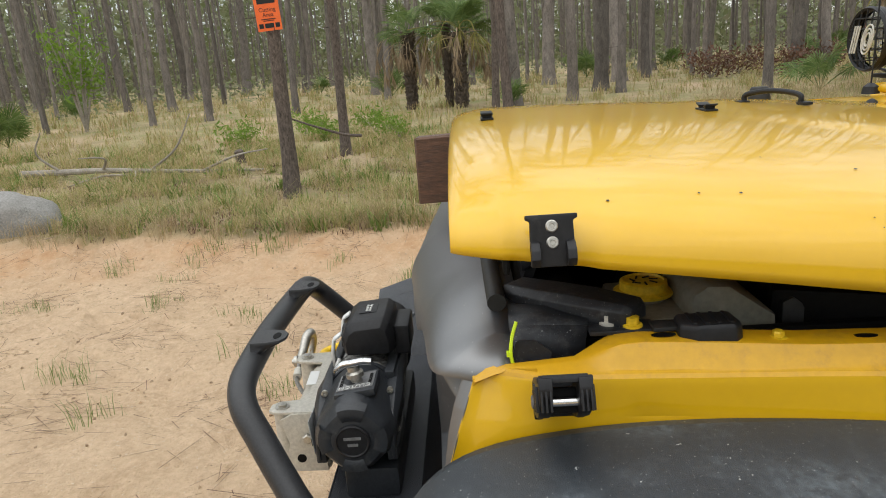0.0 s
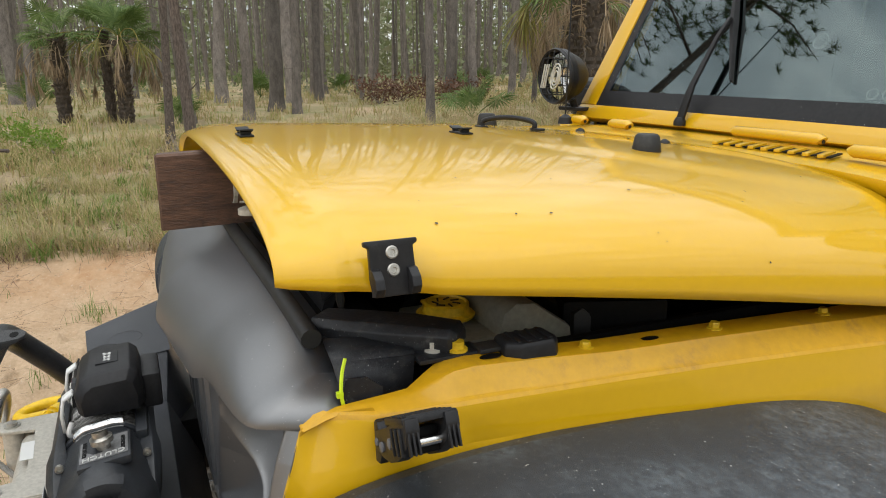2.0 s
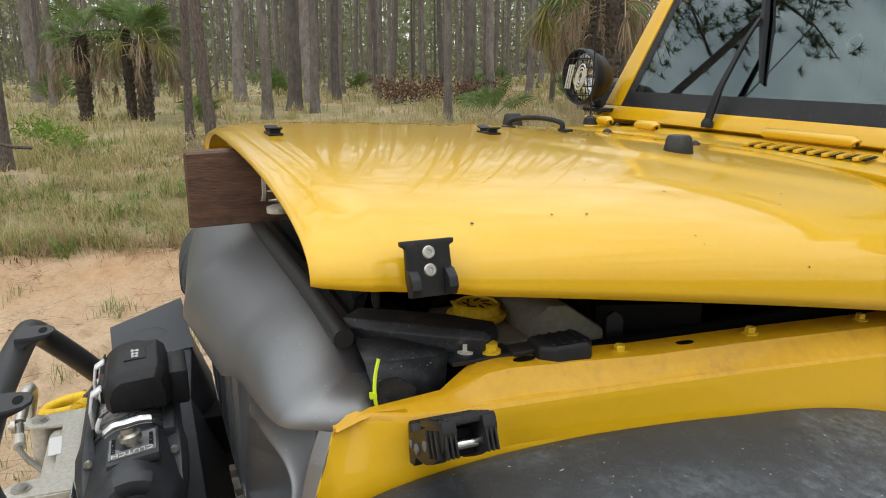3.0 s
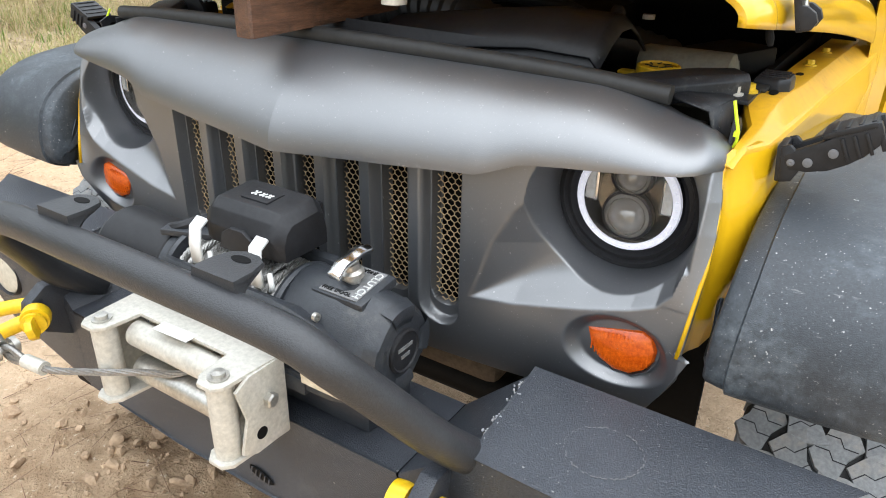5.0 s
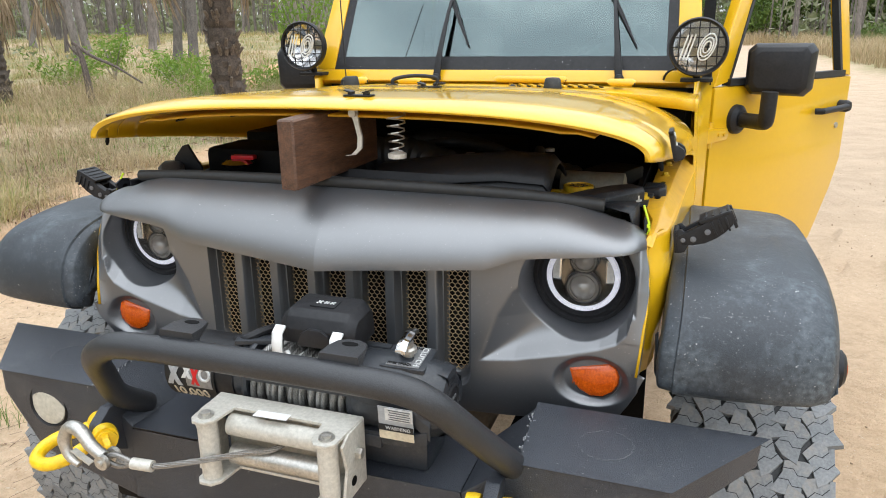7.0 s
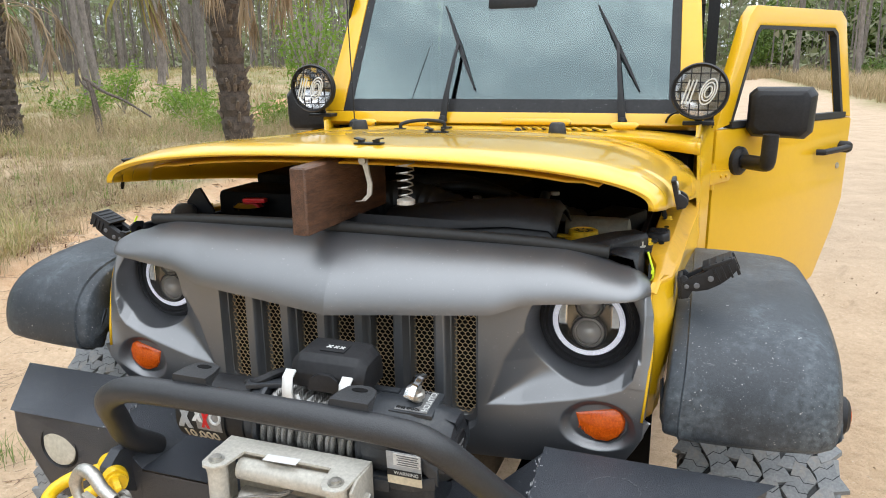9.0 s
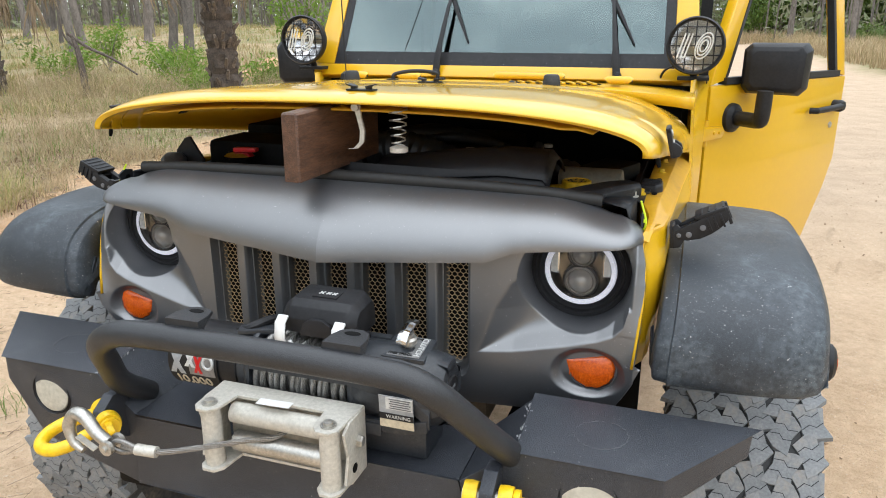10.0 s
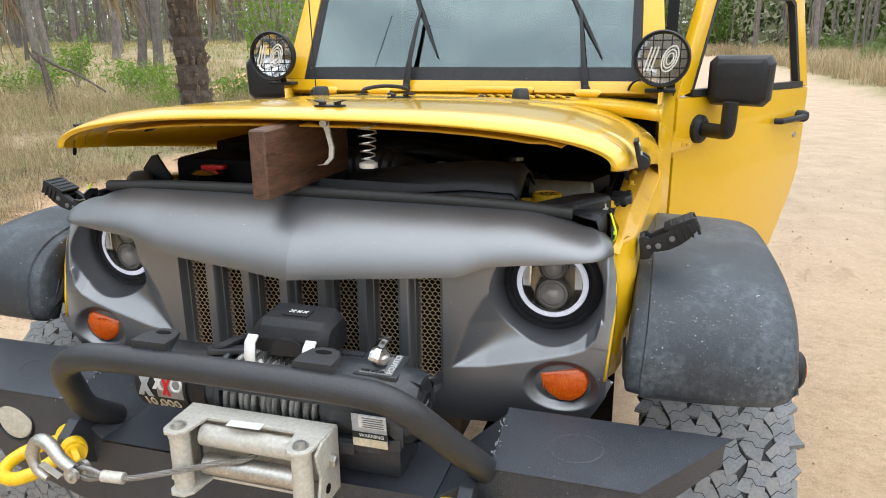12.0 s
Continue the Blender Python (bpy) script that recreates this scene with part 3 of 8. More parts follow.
bxs = sorted(set([-b for b in BX] + BX + list(np.round(np.linspace(-0.60, 0.60, 61), 3))))
ribs = [brow_row(-0.605, b) for b in (0.085, 0.055, 0.03, 0.012)] + [brow_row(x) for x in bxs] + [brow_row(0.605, b) for b in (0.012, 0.03, 0.055, 0.085)]
brow = part("brow", loft(B(), ribs), "plastic", grille, smooth=40)
for e in brow.data.edges:          # crisp keel down the middle
    if all(abs(brow.data.vertices[v].co.x) < 1e-5 for v in e.vertices):
        e.use_edge_sharp = True
so = brow.modifiers.new("wall", "SOLIDIFY")
so.thickness, so.offset = 0.004, -1
# end tabs with holes
for sx in (1, -1):
    bm = prism(B(), [(0.0, 0.0), (0.0, 0.045), (0.022, 0.050), (0.045, 0.040), (0.050, 0.0)], -0.002, 0.002,
               Matrix.Translation((sx * 0.611, 0.105, 1.172)) @ Matrix.Rotation(radians(90), 4, "Z") @ Matrix.Rotation(radians(14) * sx, 4, "Y"))
    tab = part("end_tab", bm, "panel", grille)
    part("hole", lathe(B(), [(0, 0), (0.008, 0), (0.008, 0.001), (0, 0.001)], Matrix.Translation((sx * 0.608, 0.120, 1.204)) @ Matrix.Rotation(sx * radians(80), 4, "Y"), 16), "bay", tab)
# rubber seal along the brow
bm = tube(B(), spline([(-0.535, 0.098, 1.240), (-0.35, 0.094, 1.249), (0, 0.090, 1.253), (0.35, 0.094, 1.249), (0.536, 0.098, 1.238)], 10), 0.0125, 12)
part("rubber_seal", bm, "seal", grille, "dusty black rubber seal strip")

# expanded wire mesh behind the slots
bm = B()
CELL = 0.0118


def wire(bm, a, b):
    d = (b - a).normalized()
    w = Vector((d.z, 0, -d.x)) * 0.00062
    q = [a - w, a + w, b + w, b - w]
    f0 = [bm.verts.new(v) for v in q]
    f1 = [bm.verts.new(v + Vector((0, 0.0010, 0))) for v in q]
    bm.faces.new(f0)
    for i in range(4):
        bm.faces.new((f0[i], f0[(i + 1) % 4], f1[(i + 1) % 4], f1[i]))


for s in SLOTS:
    n, z = 0, 0.888
    while z < 1.125:
        for k in range(-3, 4):
            p = Vector((s + k * CELL + (CELL / 2 if n % 2 else 0), 0.027, z))
            l, r = p + Vector((-CELL / 2, 0, 0.0040)), p + Vector((CELL / 2, 0, 0.0040))
            for a, b in ((p, l), (p, r), (r, r + Vector((0, 0, 0.0042)))):
                if max(abs(a.x - s), abs(b.x - s)) < 0.026 and math.hypot(max(0, 0.918 - z), p.x - s) < 0.028:
                    wire(bm, a, b)
        z += 0.0082
        n += 1
tagged(part("wire_mesh", bm, "gold", grille, "tan expanded wire mesh", smooth=0), kind="stuff")
# near-black sheet painted as the shade behind the mesh
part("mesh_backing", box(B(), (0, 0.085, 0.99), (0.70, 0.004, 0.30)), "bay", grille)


def headlight(sx):
    """A round seven-inch lamp: black housing, glowing halo, reflector with two projectors and two side lamps, and a lens."""
    c = Vector((sx * 0.503, 0.094, 1.096))
    h = group_at("headlight", *c, car, "round black LED headlight with glowing white halo")
    m = Matrix.Translation(c) @ AY @ Matrix.Diagonal((0.885, 0.885, 1, 1))
    part("housing", lathe(B(), [(0.1125, -0.04), (0.1115, 0.001), (0.107, 0.005), (0.100, 0.008), (0.097, 0.002), (0.091, 0.004), (0.088, -0.002), (0.082, -0.006), (0.081, -0.03), (0.0, -0.045)], m, 56, False), "trim", h)
    part("halo", lathe(B(), [(0.0795, 0.000), (0.0785, 0.005), (0.0675, 0.005), (0.0665, 0.000)], m, 64, False), "halo", h, "glowing white ring of small lamps")
    bm = B()
    for k in range(36):
        a = 2 * math.pi * k / 36
        lathe(bm, [(0.0026, 0.005), (0.0020, 0.0065), (0.0, 0.007)], m @ Matrix.Translation((0.073 * math.cos(a), 0.073 * math.sin(a), 0)), 8, False)
    part("halo_beads", bm, "halo", h)
    part("reflector", lathe(B(), [(0.0665, 0.002), (0.063, -0.006), (0.050, -0.020), (0.0, -0.024)], m, 40, False), "smoke", h)
    for z0, r in ((0.034, 0.027), (-0.027, 0.034)):
        mm = m @ Matrix.Translation((0, z0, -0.02))
        p = part("projector", lathe(B(), [(r, 0.0), (r, 0.012), (r * 0.86, 0.016), (r * 0.8, 0.013), (r * 0.62, 0.021), (r * 0.3, 0.026), (0.0, 0.027)], mm, 32, False), "projector", h)
        part("bezel", lathe(B(), [(r + 0.004, 0.0), (r + 0.004, 0.013), (r, 0.014), (r, 0.0)], mm, 32, False), "trim", p)
    for dx in (-0.051, 0.051):
        mm = Matrix.Translation(c + Vector((dx, 0.010, 0.012)))
        p = part("side_lamp", box(B(), mm.translation, (0.020, 0.014, 0.046)), "lamp_chrome", h, bevel=0.002)
        part("lens_bar", box(B(), mm.translation + Vector((0, -0.009, 0)), (0.013, 0.004, 0.040)), "label_white", p, bevel=0.001)
    g = part("lens", lathe(B(), [(0.082, 0.004), (0.070, 0.011), (0.045, 0.016), (0.0, 0.019)], m, 40, False), "lamp_glass", h)
    g.visible_shadow = False


def turn_signal(sx):
    """A half-round amber lamp with a ribbed lens in a moulded recess."""
    g = group_at("turn_signal", sx * 0.54, 0.03, 0.92, car, "amber half-round turn signal lens")
    poly = [(-0.050, 0.016), (0.028, 0.032), (0.041, 0.026), (0.048, 0.008), (0.046, -0.010), (0.037, -0.026), (0.018, -0.039), (-0.006, -0.040), (-0.028, -0.029), (-0.042, -0.010)]
    poly = [(sx * px, pz) for px, pz in poly]
    bm = B()
    rows = []
    for k, dy in ((1.0, 0.010), (1.0, 0.0), (0.93, -0.006), (0.75, -0.010), (0.4, -0.0125), (0.02, -0.013)):
        rows.append([(sx * 0.541 + px * k, 0.030 + dy, 0.918 + pz * k) for px, pz in poly])
    part("lens", loft(bm, rows, True, False), "amber", g, smooth=30)
    bm = B()
    for i in range(-7, 8):
        x = i * 0.0055
        box(bm, (sx * 0.541 + x, 0.0188 + 0.004 * (x / 0.04) ** 2, 0.915), (0.0016, 0.002, 0.048 - 0.03 * (abs(x) / 0.045) ** 2))
    part("lens_ribs", bm, "amber", g)
    bm = loft(B(), [[(sx * 0.541 + px * k, 0.031 + dy, 0.918 + pz * k) for px, pz in poly] for k, dy in ((1.02, 0.0), (1.04, -0.004), (1.08, -0.004), (1.10, 0.004))], True)
    part("surround", bm, "plastic", g)


for sx in (1, -1):
    headlight(sx)
    turn_signal(sx)


# ------------------------------------------------ fenders and flares
def fender(sx):
    ys = [0.066, 0.069, 0.078, 0.09, 0.105, 0.14, 0.185, 0.215, 0.235, 0.26, 0.34, 0.45, 0.60, 0.78, 0.95, 1.10, 1.25, 1.33]
    rows = []
    for y in ys:
        rise = sstep(0.185, 0.235, y)
        zl = lerp_list(y, [0.05, 0.10, 0.185, 0.21, 0.24, 0.29, 0.42, 0.64, 0.90, 1.33], [1.168, 1.190, 1.196, 1.206, 1.217, 1.217, 1.205, 1.198, 1.186, 1.165])
        zc = lerp_list(y, [0.05, 0.10, 0.25, 0.43, 0.70, 1.0, 1.33], [1.164, 1.187, 1.187, 1.182, 1.171, 1.154, 1.138])
        xi = 0.616 - 0.020 * rise
        xl = lerp_list(y, [0.05, 0.12, 0.24, 0.6, 1.0], [0.622, 0.632, 0.637, 0.645, 0.655])
        xc = lerp_list(y, [0.05, 0.12, 0.25, 0.6, 1.0], [0.627, 0.650, 0.661, 0.674, 0.692])
        xo = 0.628 + 0.031 * sstep(0.05, 0.11, y) + 0.042 * sstep(0.05, 1.0, y)
        xc = min(xc, xo - 0.001)
        prof = [(xi - 0.004, zl - 0.06), (xi, zl - 0.006), (xi + 0.004, zl), (xl - 0.004, zl), (xl, zl - 0.001), (xl + 0.004, zl - 0.003 - 0.003 * rise), (xc - 0.006, zc + 0.003), (xc - 0.001, zc + 0.0005), (xc + 0.002, zc - 0.004),
                (xc + 0.004, zc - 0.014), (xo - 0.003, zc - 0.052), (xo, zc - 0.062), (xo - 0.002, 1.06), (xo - 0.002, 0.99), (xo - 0.003, 0.944)]
        row = []
        for j, (x, z) in enumerate(prof):
            xe, ye = fender_edge(z)
            k = sstep(0.13, 0.066, y) if j > 5 else 0.0
            x -= 0.014 * sstep(1.07, 0.95, z) if j > 9 else 0.0
            row.append((sx * (x + (xe - x) * k), y + (ye - 0.066) * sstep(0.30, 0.066, y), z))
        rows.append(row)
    bm = loft(B(), rows)
    f = part("fender", bm, "paint", car, smooth=22)
    f.data.materials.append(M["paint_dusty"])
    for k, pg in enumerate(f.data.polygons):
        if k % 14 < 8:
            pg.material_index = 1
    so = f.modifiers.new("skin", "SOLIDIFY")
    so.thickness, so.offset = 0.005, -1
    # bolts, dust and oval holes on the inner ledge
    for y, z in ((0.42, 1.2045), (0.63, 1.198), (0.84, 1.1885)):
        b = part("flange_bolt", lathe(B(), [(0.0, 0.010), (0.006, 0.010), (0.007, 0.008), (0.007, 0.003), (0.011, 0.002), (0.011, 0.0)], Matrix.Translation((sx * 0.622, y, z)), 6, False), "cap_yellow", f, smooth=20)
    for y, z in ((0.288, 1.2168), (0.52, 1.2012)):
        bm = lathe(B(), [(0, 0), (0.012, 0), (0.012, 0.001), (0, 0.001)], Matrix.Translation((sx * 0.622, y, z)) @ Matrix.Diagonal((0.5, 1.2, 1, 1)), 20)
        part("slot_hole", bm, "bay", f)
    # lower half of the rubber hood catch, folded down over the flare
    g = group_at("fender_latch", sx * 0.67, 0.155, 1.185, f)
    m = Matrix.Translation((sx * 0.668, 0.155, 1.168)) @ Matrix.Rotation(sx * radians(-6), 4, "Y")
    rot = m.to_3x3().to_4x4()
    part("bracket", box(B(), m @ Vector((0, 0, 0)), (0.010, 0.048, 0.044), rot), "trim", g, bevel=0.003)
    for dy in (-0.021, 0.025):
        part("cheek", prism(B(), [(0.0, -0.022), (0.014, -0.020), (0.022, -0.006), (0.019, 0.014), (0.010, 0.024), (0.0, 0.022)], dy - 0.005, dy + 0.005, m @ Matrix.Diagonal((sx, 1, 1, 1))), "trim", g, bevel=0.002)
        part("rivet", lathe(B(), [(0.0045, 0.0), (0.0045, 0.002), (0.002, 0.003), (0.0, 0.0025)], m @ Matrix.Translation((sx * 0.012, dy - 0.005, 0.004)) @ AY, 14, False), "scuff", g)
    # ribbed rubber arm that stands out from the bracket
    a0, a1 = Vector((sx * 0.682, 0.155, 1.176)), Vector((sx * 0.762, 0.155, 1.214))
    d = (a1 - a0).normalized()
    up = Vector((-sx * abs(d.z), 0, abs(d.x)))
    for dy in (-0.020, 0.020):
        rows = [[a0.lerp(a1, t) + Vector((0, dy + ey, 0)) + up * (h * sz + off) for ey, sz in ((-0.0070, -1), (0.0070, -1), (0.0070, 1), (-0.0070, 1))]
                for t, h, off in ((-0.1, 0.009, 0.0), (0.1, 0.014, -0.003), (0.35, 0.017, -0.004), (0.6, 0.018, -0.001), (0.8, 0.017, 0.003), (1.0, 0.013, 0.008), (1.08, 0.006, 0.015))]
        part("arm", loft(B(), rows, True, True), "trim", g, bevel=0.002)
        for t in (0.62, 0.76, 0.90):
            p = a0.lerp(a1, t) + Vector((0, dy + math.copysign(0.0080, dy), 0))
            part("arm_rib", box(B(), p, (0.004, 0.004, 0.026), Matrix.Rotation(-sx * math.asin(abs(d.z)), 4, "Y")), "trim", g, bevel=0.001)
        for k in (-1, 0, 1):
            part("end_rib", box(B(), a1 + Vector((sx * 0.004, dy + 0.0046 * k, 0.0)) + up * 0.004, (0.006, 0.0024, 0.030), Matrix.Rotation(-sx * math.asin(abs(d.z)), 4, "Y")), "trim", g, bevel=0.001)
    part("grip_top", box(B(), a0.lerp(a1, 0.72) + up * 0.019, (0.056, 0.056, 0.007), Matrix.Rotation(-sx * math.asin(abs(d.z)), 4, "Y")), "trim", g, bevel=0.002)
    for k in range(4):
        part("grip_rib", box(B(), a0.lerp(a1, 0.55 + 0.15 * k) + up * 0.021, (0.005, 0.046, 0.006), Matrix.Rotation(-sx * math.asin(abs(d.z)), 4, "Y")), "trim", g, bevel=0.001)
    part("grip_core", box(B(), a0.lerp(a1, 0.55) - up * 0.002, (0.040, 0.034, 0.026), Matrix.Rotation(-sx * math.asin(abs(d.z)), 4, "Y")), "bay", g, bevel=0.003)
    pc = a0.lerp(a1, 0.84) - up * 0.003
    part("pin", tube(B(), [pc + Vector((0, -0.013, 0)), pc + Vector((0, 0.013, 0))], 0.0050, 12), "chrome", g, "bright steel pin")
    for t, o in ((0.16, -0.006), (0.48, -0.002)):
        part("rivet", lathe(B(), [(0.0055, 0.0), (0.0055, 0.002), (0.0025, 0.003), (0.0, 0.0025)], Matrix.Translation(a0.lerp(a1, t) + up * o + Vector((0, -0.0270, 0))) @ AY, 14, False), "scuff", g)


def fender_flare(sx):
    """The wide moulded arch over a front wheel."""
    path = [(0.010, 0.925), (-0.026, 0.940), (-0.036, 0.965), (-0.032, 1.01), (-0.012, 1.056), (0.028, 1.092), (0.085, 1.115), (0.17, 1.128), (0.27, 1.133), (0.40, 1.130), (0.52, 1.123),
            (0.66, 1.109), (0.80, 1.082), (0.92, 1.035), (1.00, 0.97), (1.06, 0.86), (1.09, 0.76)]
    path = [(p.y, p.z) for p in spline([(0, y, z) for y, z in path], 3)]
    rows = []
    n = len(path)
    for i, (y, z) in enumerate(path):
        y0, z0 = path[max(i - 1, 0)]
        y1, z1 = path[min(i + 1, n - 1)]
        t = Vector((0, y1 - y0, z1 - z0)).normalized()
        nrm = Vector((0, -t.z, t.y))               # outwards from the wheel
        fr = sstep(0.35, 0.03, y)
        prof = [(0.655, -0.10), (0.659, -0.03), (0.663, -0.006), (0.667, -0.002), (0.688, 0.001), (0.6905, 0.0055), (0.700, 0.0055), (0.78, 0.004), (0.86, 0.0), (0.905, -0.005), (0.930, -0.016), (0.942, -0.034), (0.944, -0.060), (0.944, -0.085), (0.936, -0.087), (0.932, -0.06), (0.920, -0.03), (0.86, -0.012), (0.70, -0.010)]
        row = []
        for x, d in prof:
            inner = 0.006 * sstep(1.09, 0.96, z) * fr if x < 0.71 else 0.0
            row.append(Vector((sx * (x - inner), y, z)) + nrm * d)
        rows.append(row)
    f = part("fender_flare", loft(B(), rows), "flare", car, "faded black plastic fender flare", smooth=45)
    so = f.modifiers.new("wall", "SOLIDIFY")
    so.thickness = 0.003
    # marker lamp on the outer side
    m = Matrix.Translation((sx * 0.945, 0.055, 0.985)) @ Matrix.Rotation(sx * radians(90), 4, "Y")
    p = part("marker_lamp", lathe(B(), [(0.034, 0.0), (0.033, 0.010), (0.026, 0.016), (0.0, 0.018)], m, 24), "trim", f)
    part("marker_lens", lathe(B(), [(0.020, 0.016), (0.015, 0.0195), (0.0, 0.021)], m, 20), "amber", p)


for sx in (1, -1):
    fender(sx)
    fender_flare(sx)


# ------------------------------------------------ front wheels
def tread_meshes():
    out = []
    rnd = random.Random(3)
    for k in range(4):
        bm = B()
        w, l = (0.0545, 0.0690) if k < 2 else (0.053, 0.071)
        sk = 0.010 * (1 if k % 2 else -1)
        poly = [(-w / 2, -l / 2 + sk), (-0.1 * w, -l / 2 - 0.006), (w / 2, -l / 2 - sk), (w / 2 - 0.006, 0.0), (w / 2, l / 2 - sk), (0.1 * w, l / 2 + 0.006), (-w / 2, l / 2 + sk), (-w / 2 + 0.007, 0.004)]
        for h0, h1, k0, k1 in ((0.0, 0.013, 1.02, 0.97),):
            a = [bm.verts.new((x * k0, y * k0, h0)) for x, y in poly]
            b = [bm.verts.new((x * k1, y * k1, h1)) for x, y in poly]
            for i in range(8):
                bm.faces.new((a[i], a[(i + 1) % 8], b[(i + 1) % 8], b[i]))
            # two sipes split the top
            bm.faces.new(b)
        for yy in (-0.012, 0.012):
            pts = [(-w * 0.42, yy - 0.003), (-w * 0.1, yy + 0.004), (w * 0.1, yy - 0.004), (w * 0.42, yy + 0.003)]
            for (x0, y0), (x1, y1) in zip(pts, pts[1:]):
                q = [bm.verts.new((x0, y0 - 0.0009, 0.0132)), bm.verts.new((x1, y1 - 0.0009, 0.0132)), bm.verts.new((x1, y1 + 0.0009, 0.0132)), bm.verts.new((x0, y0 + 0.0009, 0.0132))]
                fc = bm.faces.new(q)
                fc.material_index = 1
        me = bpy.data.meshes.new("tread_block")
        bmesh.ops.recalc_face_normals(bm, faces=bm.faces)
        bm.to_mesh(me)
        bm.free()
        me.materials.append(M["tread"])
        me.materials.append(M["trim"])
        out.append(me)
    return out


TREAD = tread_meshes()
TYRE_R, WHEEL_Y, WHEEL_Z = 0.430, 0.455, 0.418


def wheel(sx):
    c = Vector((sx * 0.845, WHEEL_Y, WHEEL_Z))
    w = group_at("wheel", *c, car)
    m = Matrix.Translation(c) @ Matrix.Rotation(sx * radians(90), 4, "Y")
    r0 = TYRE_R - 0.012
    prof = [(0.225, 0.110), (0.250, 0.135), (0.30, 0.152), (0.36, 0.158), (0.395, 0.154), (r0 - 0.006, 0.148), (r0, 0.130), (r0 + 0.001, 0.07), (r0 + 0.002, 0.0)]
    prof = prof + [(r, -h) for r, h in reversed(prof[:-1])]
    part("tyre", lathe(B(), prof, m, 96, False), "rubber", w)
    part("tread_groove", lathe(B(), [(r0 - 0.004, 0.140), (r0 + 0.003, 0.130), (r0 + 0.0045, 0.0), (r0 + 0.003, -0.130), (r0 - 0.004, -0.140)], m, 96, False), "seal", w)
    bm = lathe(B(), [(0.225, 0.112), (0.232, 0.118), (0.222, 0.122), (0.205, 0.10), (0.19, 0.03), (0.09, 0.045), (0.07, 0.06), (0.0, 0.062)], m, 48, False)
    lathe(bm, [(0.225, -0.112), (0.232, -0.118), (0.20, -0.10), (0.19, 0.0)], m, 48, False)
    part("rim", bm, "steel_black", w)
    n = 38
    rnd = random.Random(11)
    for i in range(n):
        for j, h in enumerate((-0.1275, -0.0765, -0.0255, 0.0255, 0.0765, 0.1275)):
            a = 2 * math.pi * (i + (0.5 if j % 2 else 0.0) + 0.05 * rnd.uniform(-1, 1)) / n
            me = TREAD[(i + 2 * (j in (0, 5)) + j) % 4]
            ob = new("tread_block", me)
            dip = 0.004 if j in (0, 5) else 0.0
            rot = Matrix.Rotation(a, 4, "Z") @ Matrix.Translation((TYRE_R - 0.0135 - dip, 0, h)) @ Matrix.Rotation(radians(90), 4, "Y")
            # block's x lies across the tyre, its y round it
            rot = rot @ Matrix.Rotation(0.40 * (1 if j % 2 else -1), 4, "Z")
            ob.parent = w
            ob.matrix_parent_inverse = w.matrix_world.inverted()
            ob.matrix_basis = m @ rot
    # shoulder lugs down the sidewall
    bm = B()
    for s in (1, -1):
        for i in range(n):
            a = 2 * math.pi * (i + 0.25) / n
            mm = m @ Matrix.Rotation(a, 4, "Z") @ Matrix.Translation((TYRE_R - 0.030, 0, s * 0.151))
            box(bm, (0, 0, 0), (0.034 if i % 2 else 0.05, 0.040, 0.010), None)
            bm.verts.ensure_lookup_table()
            bmesh.ops.transform(bm, matrix=mm @ Matrix.Rotation(s * radians(8), 4, "Y"), verts=bm.verts[-8:])
    tagged(part("shoulder_rubber", bm, "tread", w), kind="stuff")


for sx in (1, -1):
    wheel(sx)
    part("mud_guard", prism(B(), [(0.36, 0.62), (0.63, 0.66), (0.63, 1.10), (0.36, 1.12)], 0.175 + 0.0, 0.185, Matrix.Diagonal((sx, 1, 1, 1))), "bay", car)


# ------------------------------------------------ bumper with bull bar
bumper = group_at("front_bumper", 0, -0.1, 0.75, car, "textured black steel winch bumper")


def facets(faces):
    bm = B()
    seen = {}
    for f in faces:
        vs = []
        for p in f:
            k = tuple(round(c, 4) for c in p)
            if k not in seen:
                seen[k] = bm.verts.new(p)
            vs.append(seen[k])
        bm.faces.new(vs)
    return bm


def bumper_wing(sx):
    a, b = (0.452, -0.035, 0.878), (0.456, -0.206, 0.860)        # inner ridge, rear and front
    c, d = (0.694, -0.220, 0.868), (0.838, -0.045, 0.882)         # outer corner and tip
    c2, d2 = (0.698, -0.218, 0.812), (0.834, -0.045, 0.828)
    e = (0.640, -0.200, 0.668)
    g, h = (0.385, -0.205, 0.604), (0.385, 0.02, 0.62)
    i, j = (0.352, -0.222, 0.788), (0.352, -0.05, 0.788)
    e2 = (0.70, 0.02, 0.70)
    a2 = (0.46, 0.02, 0.70)
    faces = [(a, b, c, d), (b, i, j, a), (b, c, c2, e, g, i), (c, d, d2, c2), (c2, d2, e2, e), (e, e2, h, g), (d, a, a2, e2, d2), (a, j, h, a2), (j, i, g, h)]
    bm = facets([[(sx * x, y, z) for x, y, z in f] for f in faces])
    return part("wing", bm, "steel_black", bumper, smooth=30, bevel=0.006)


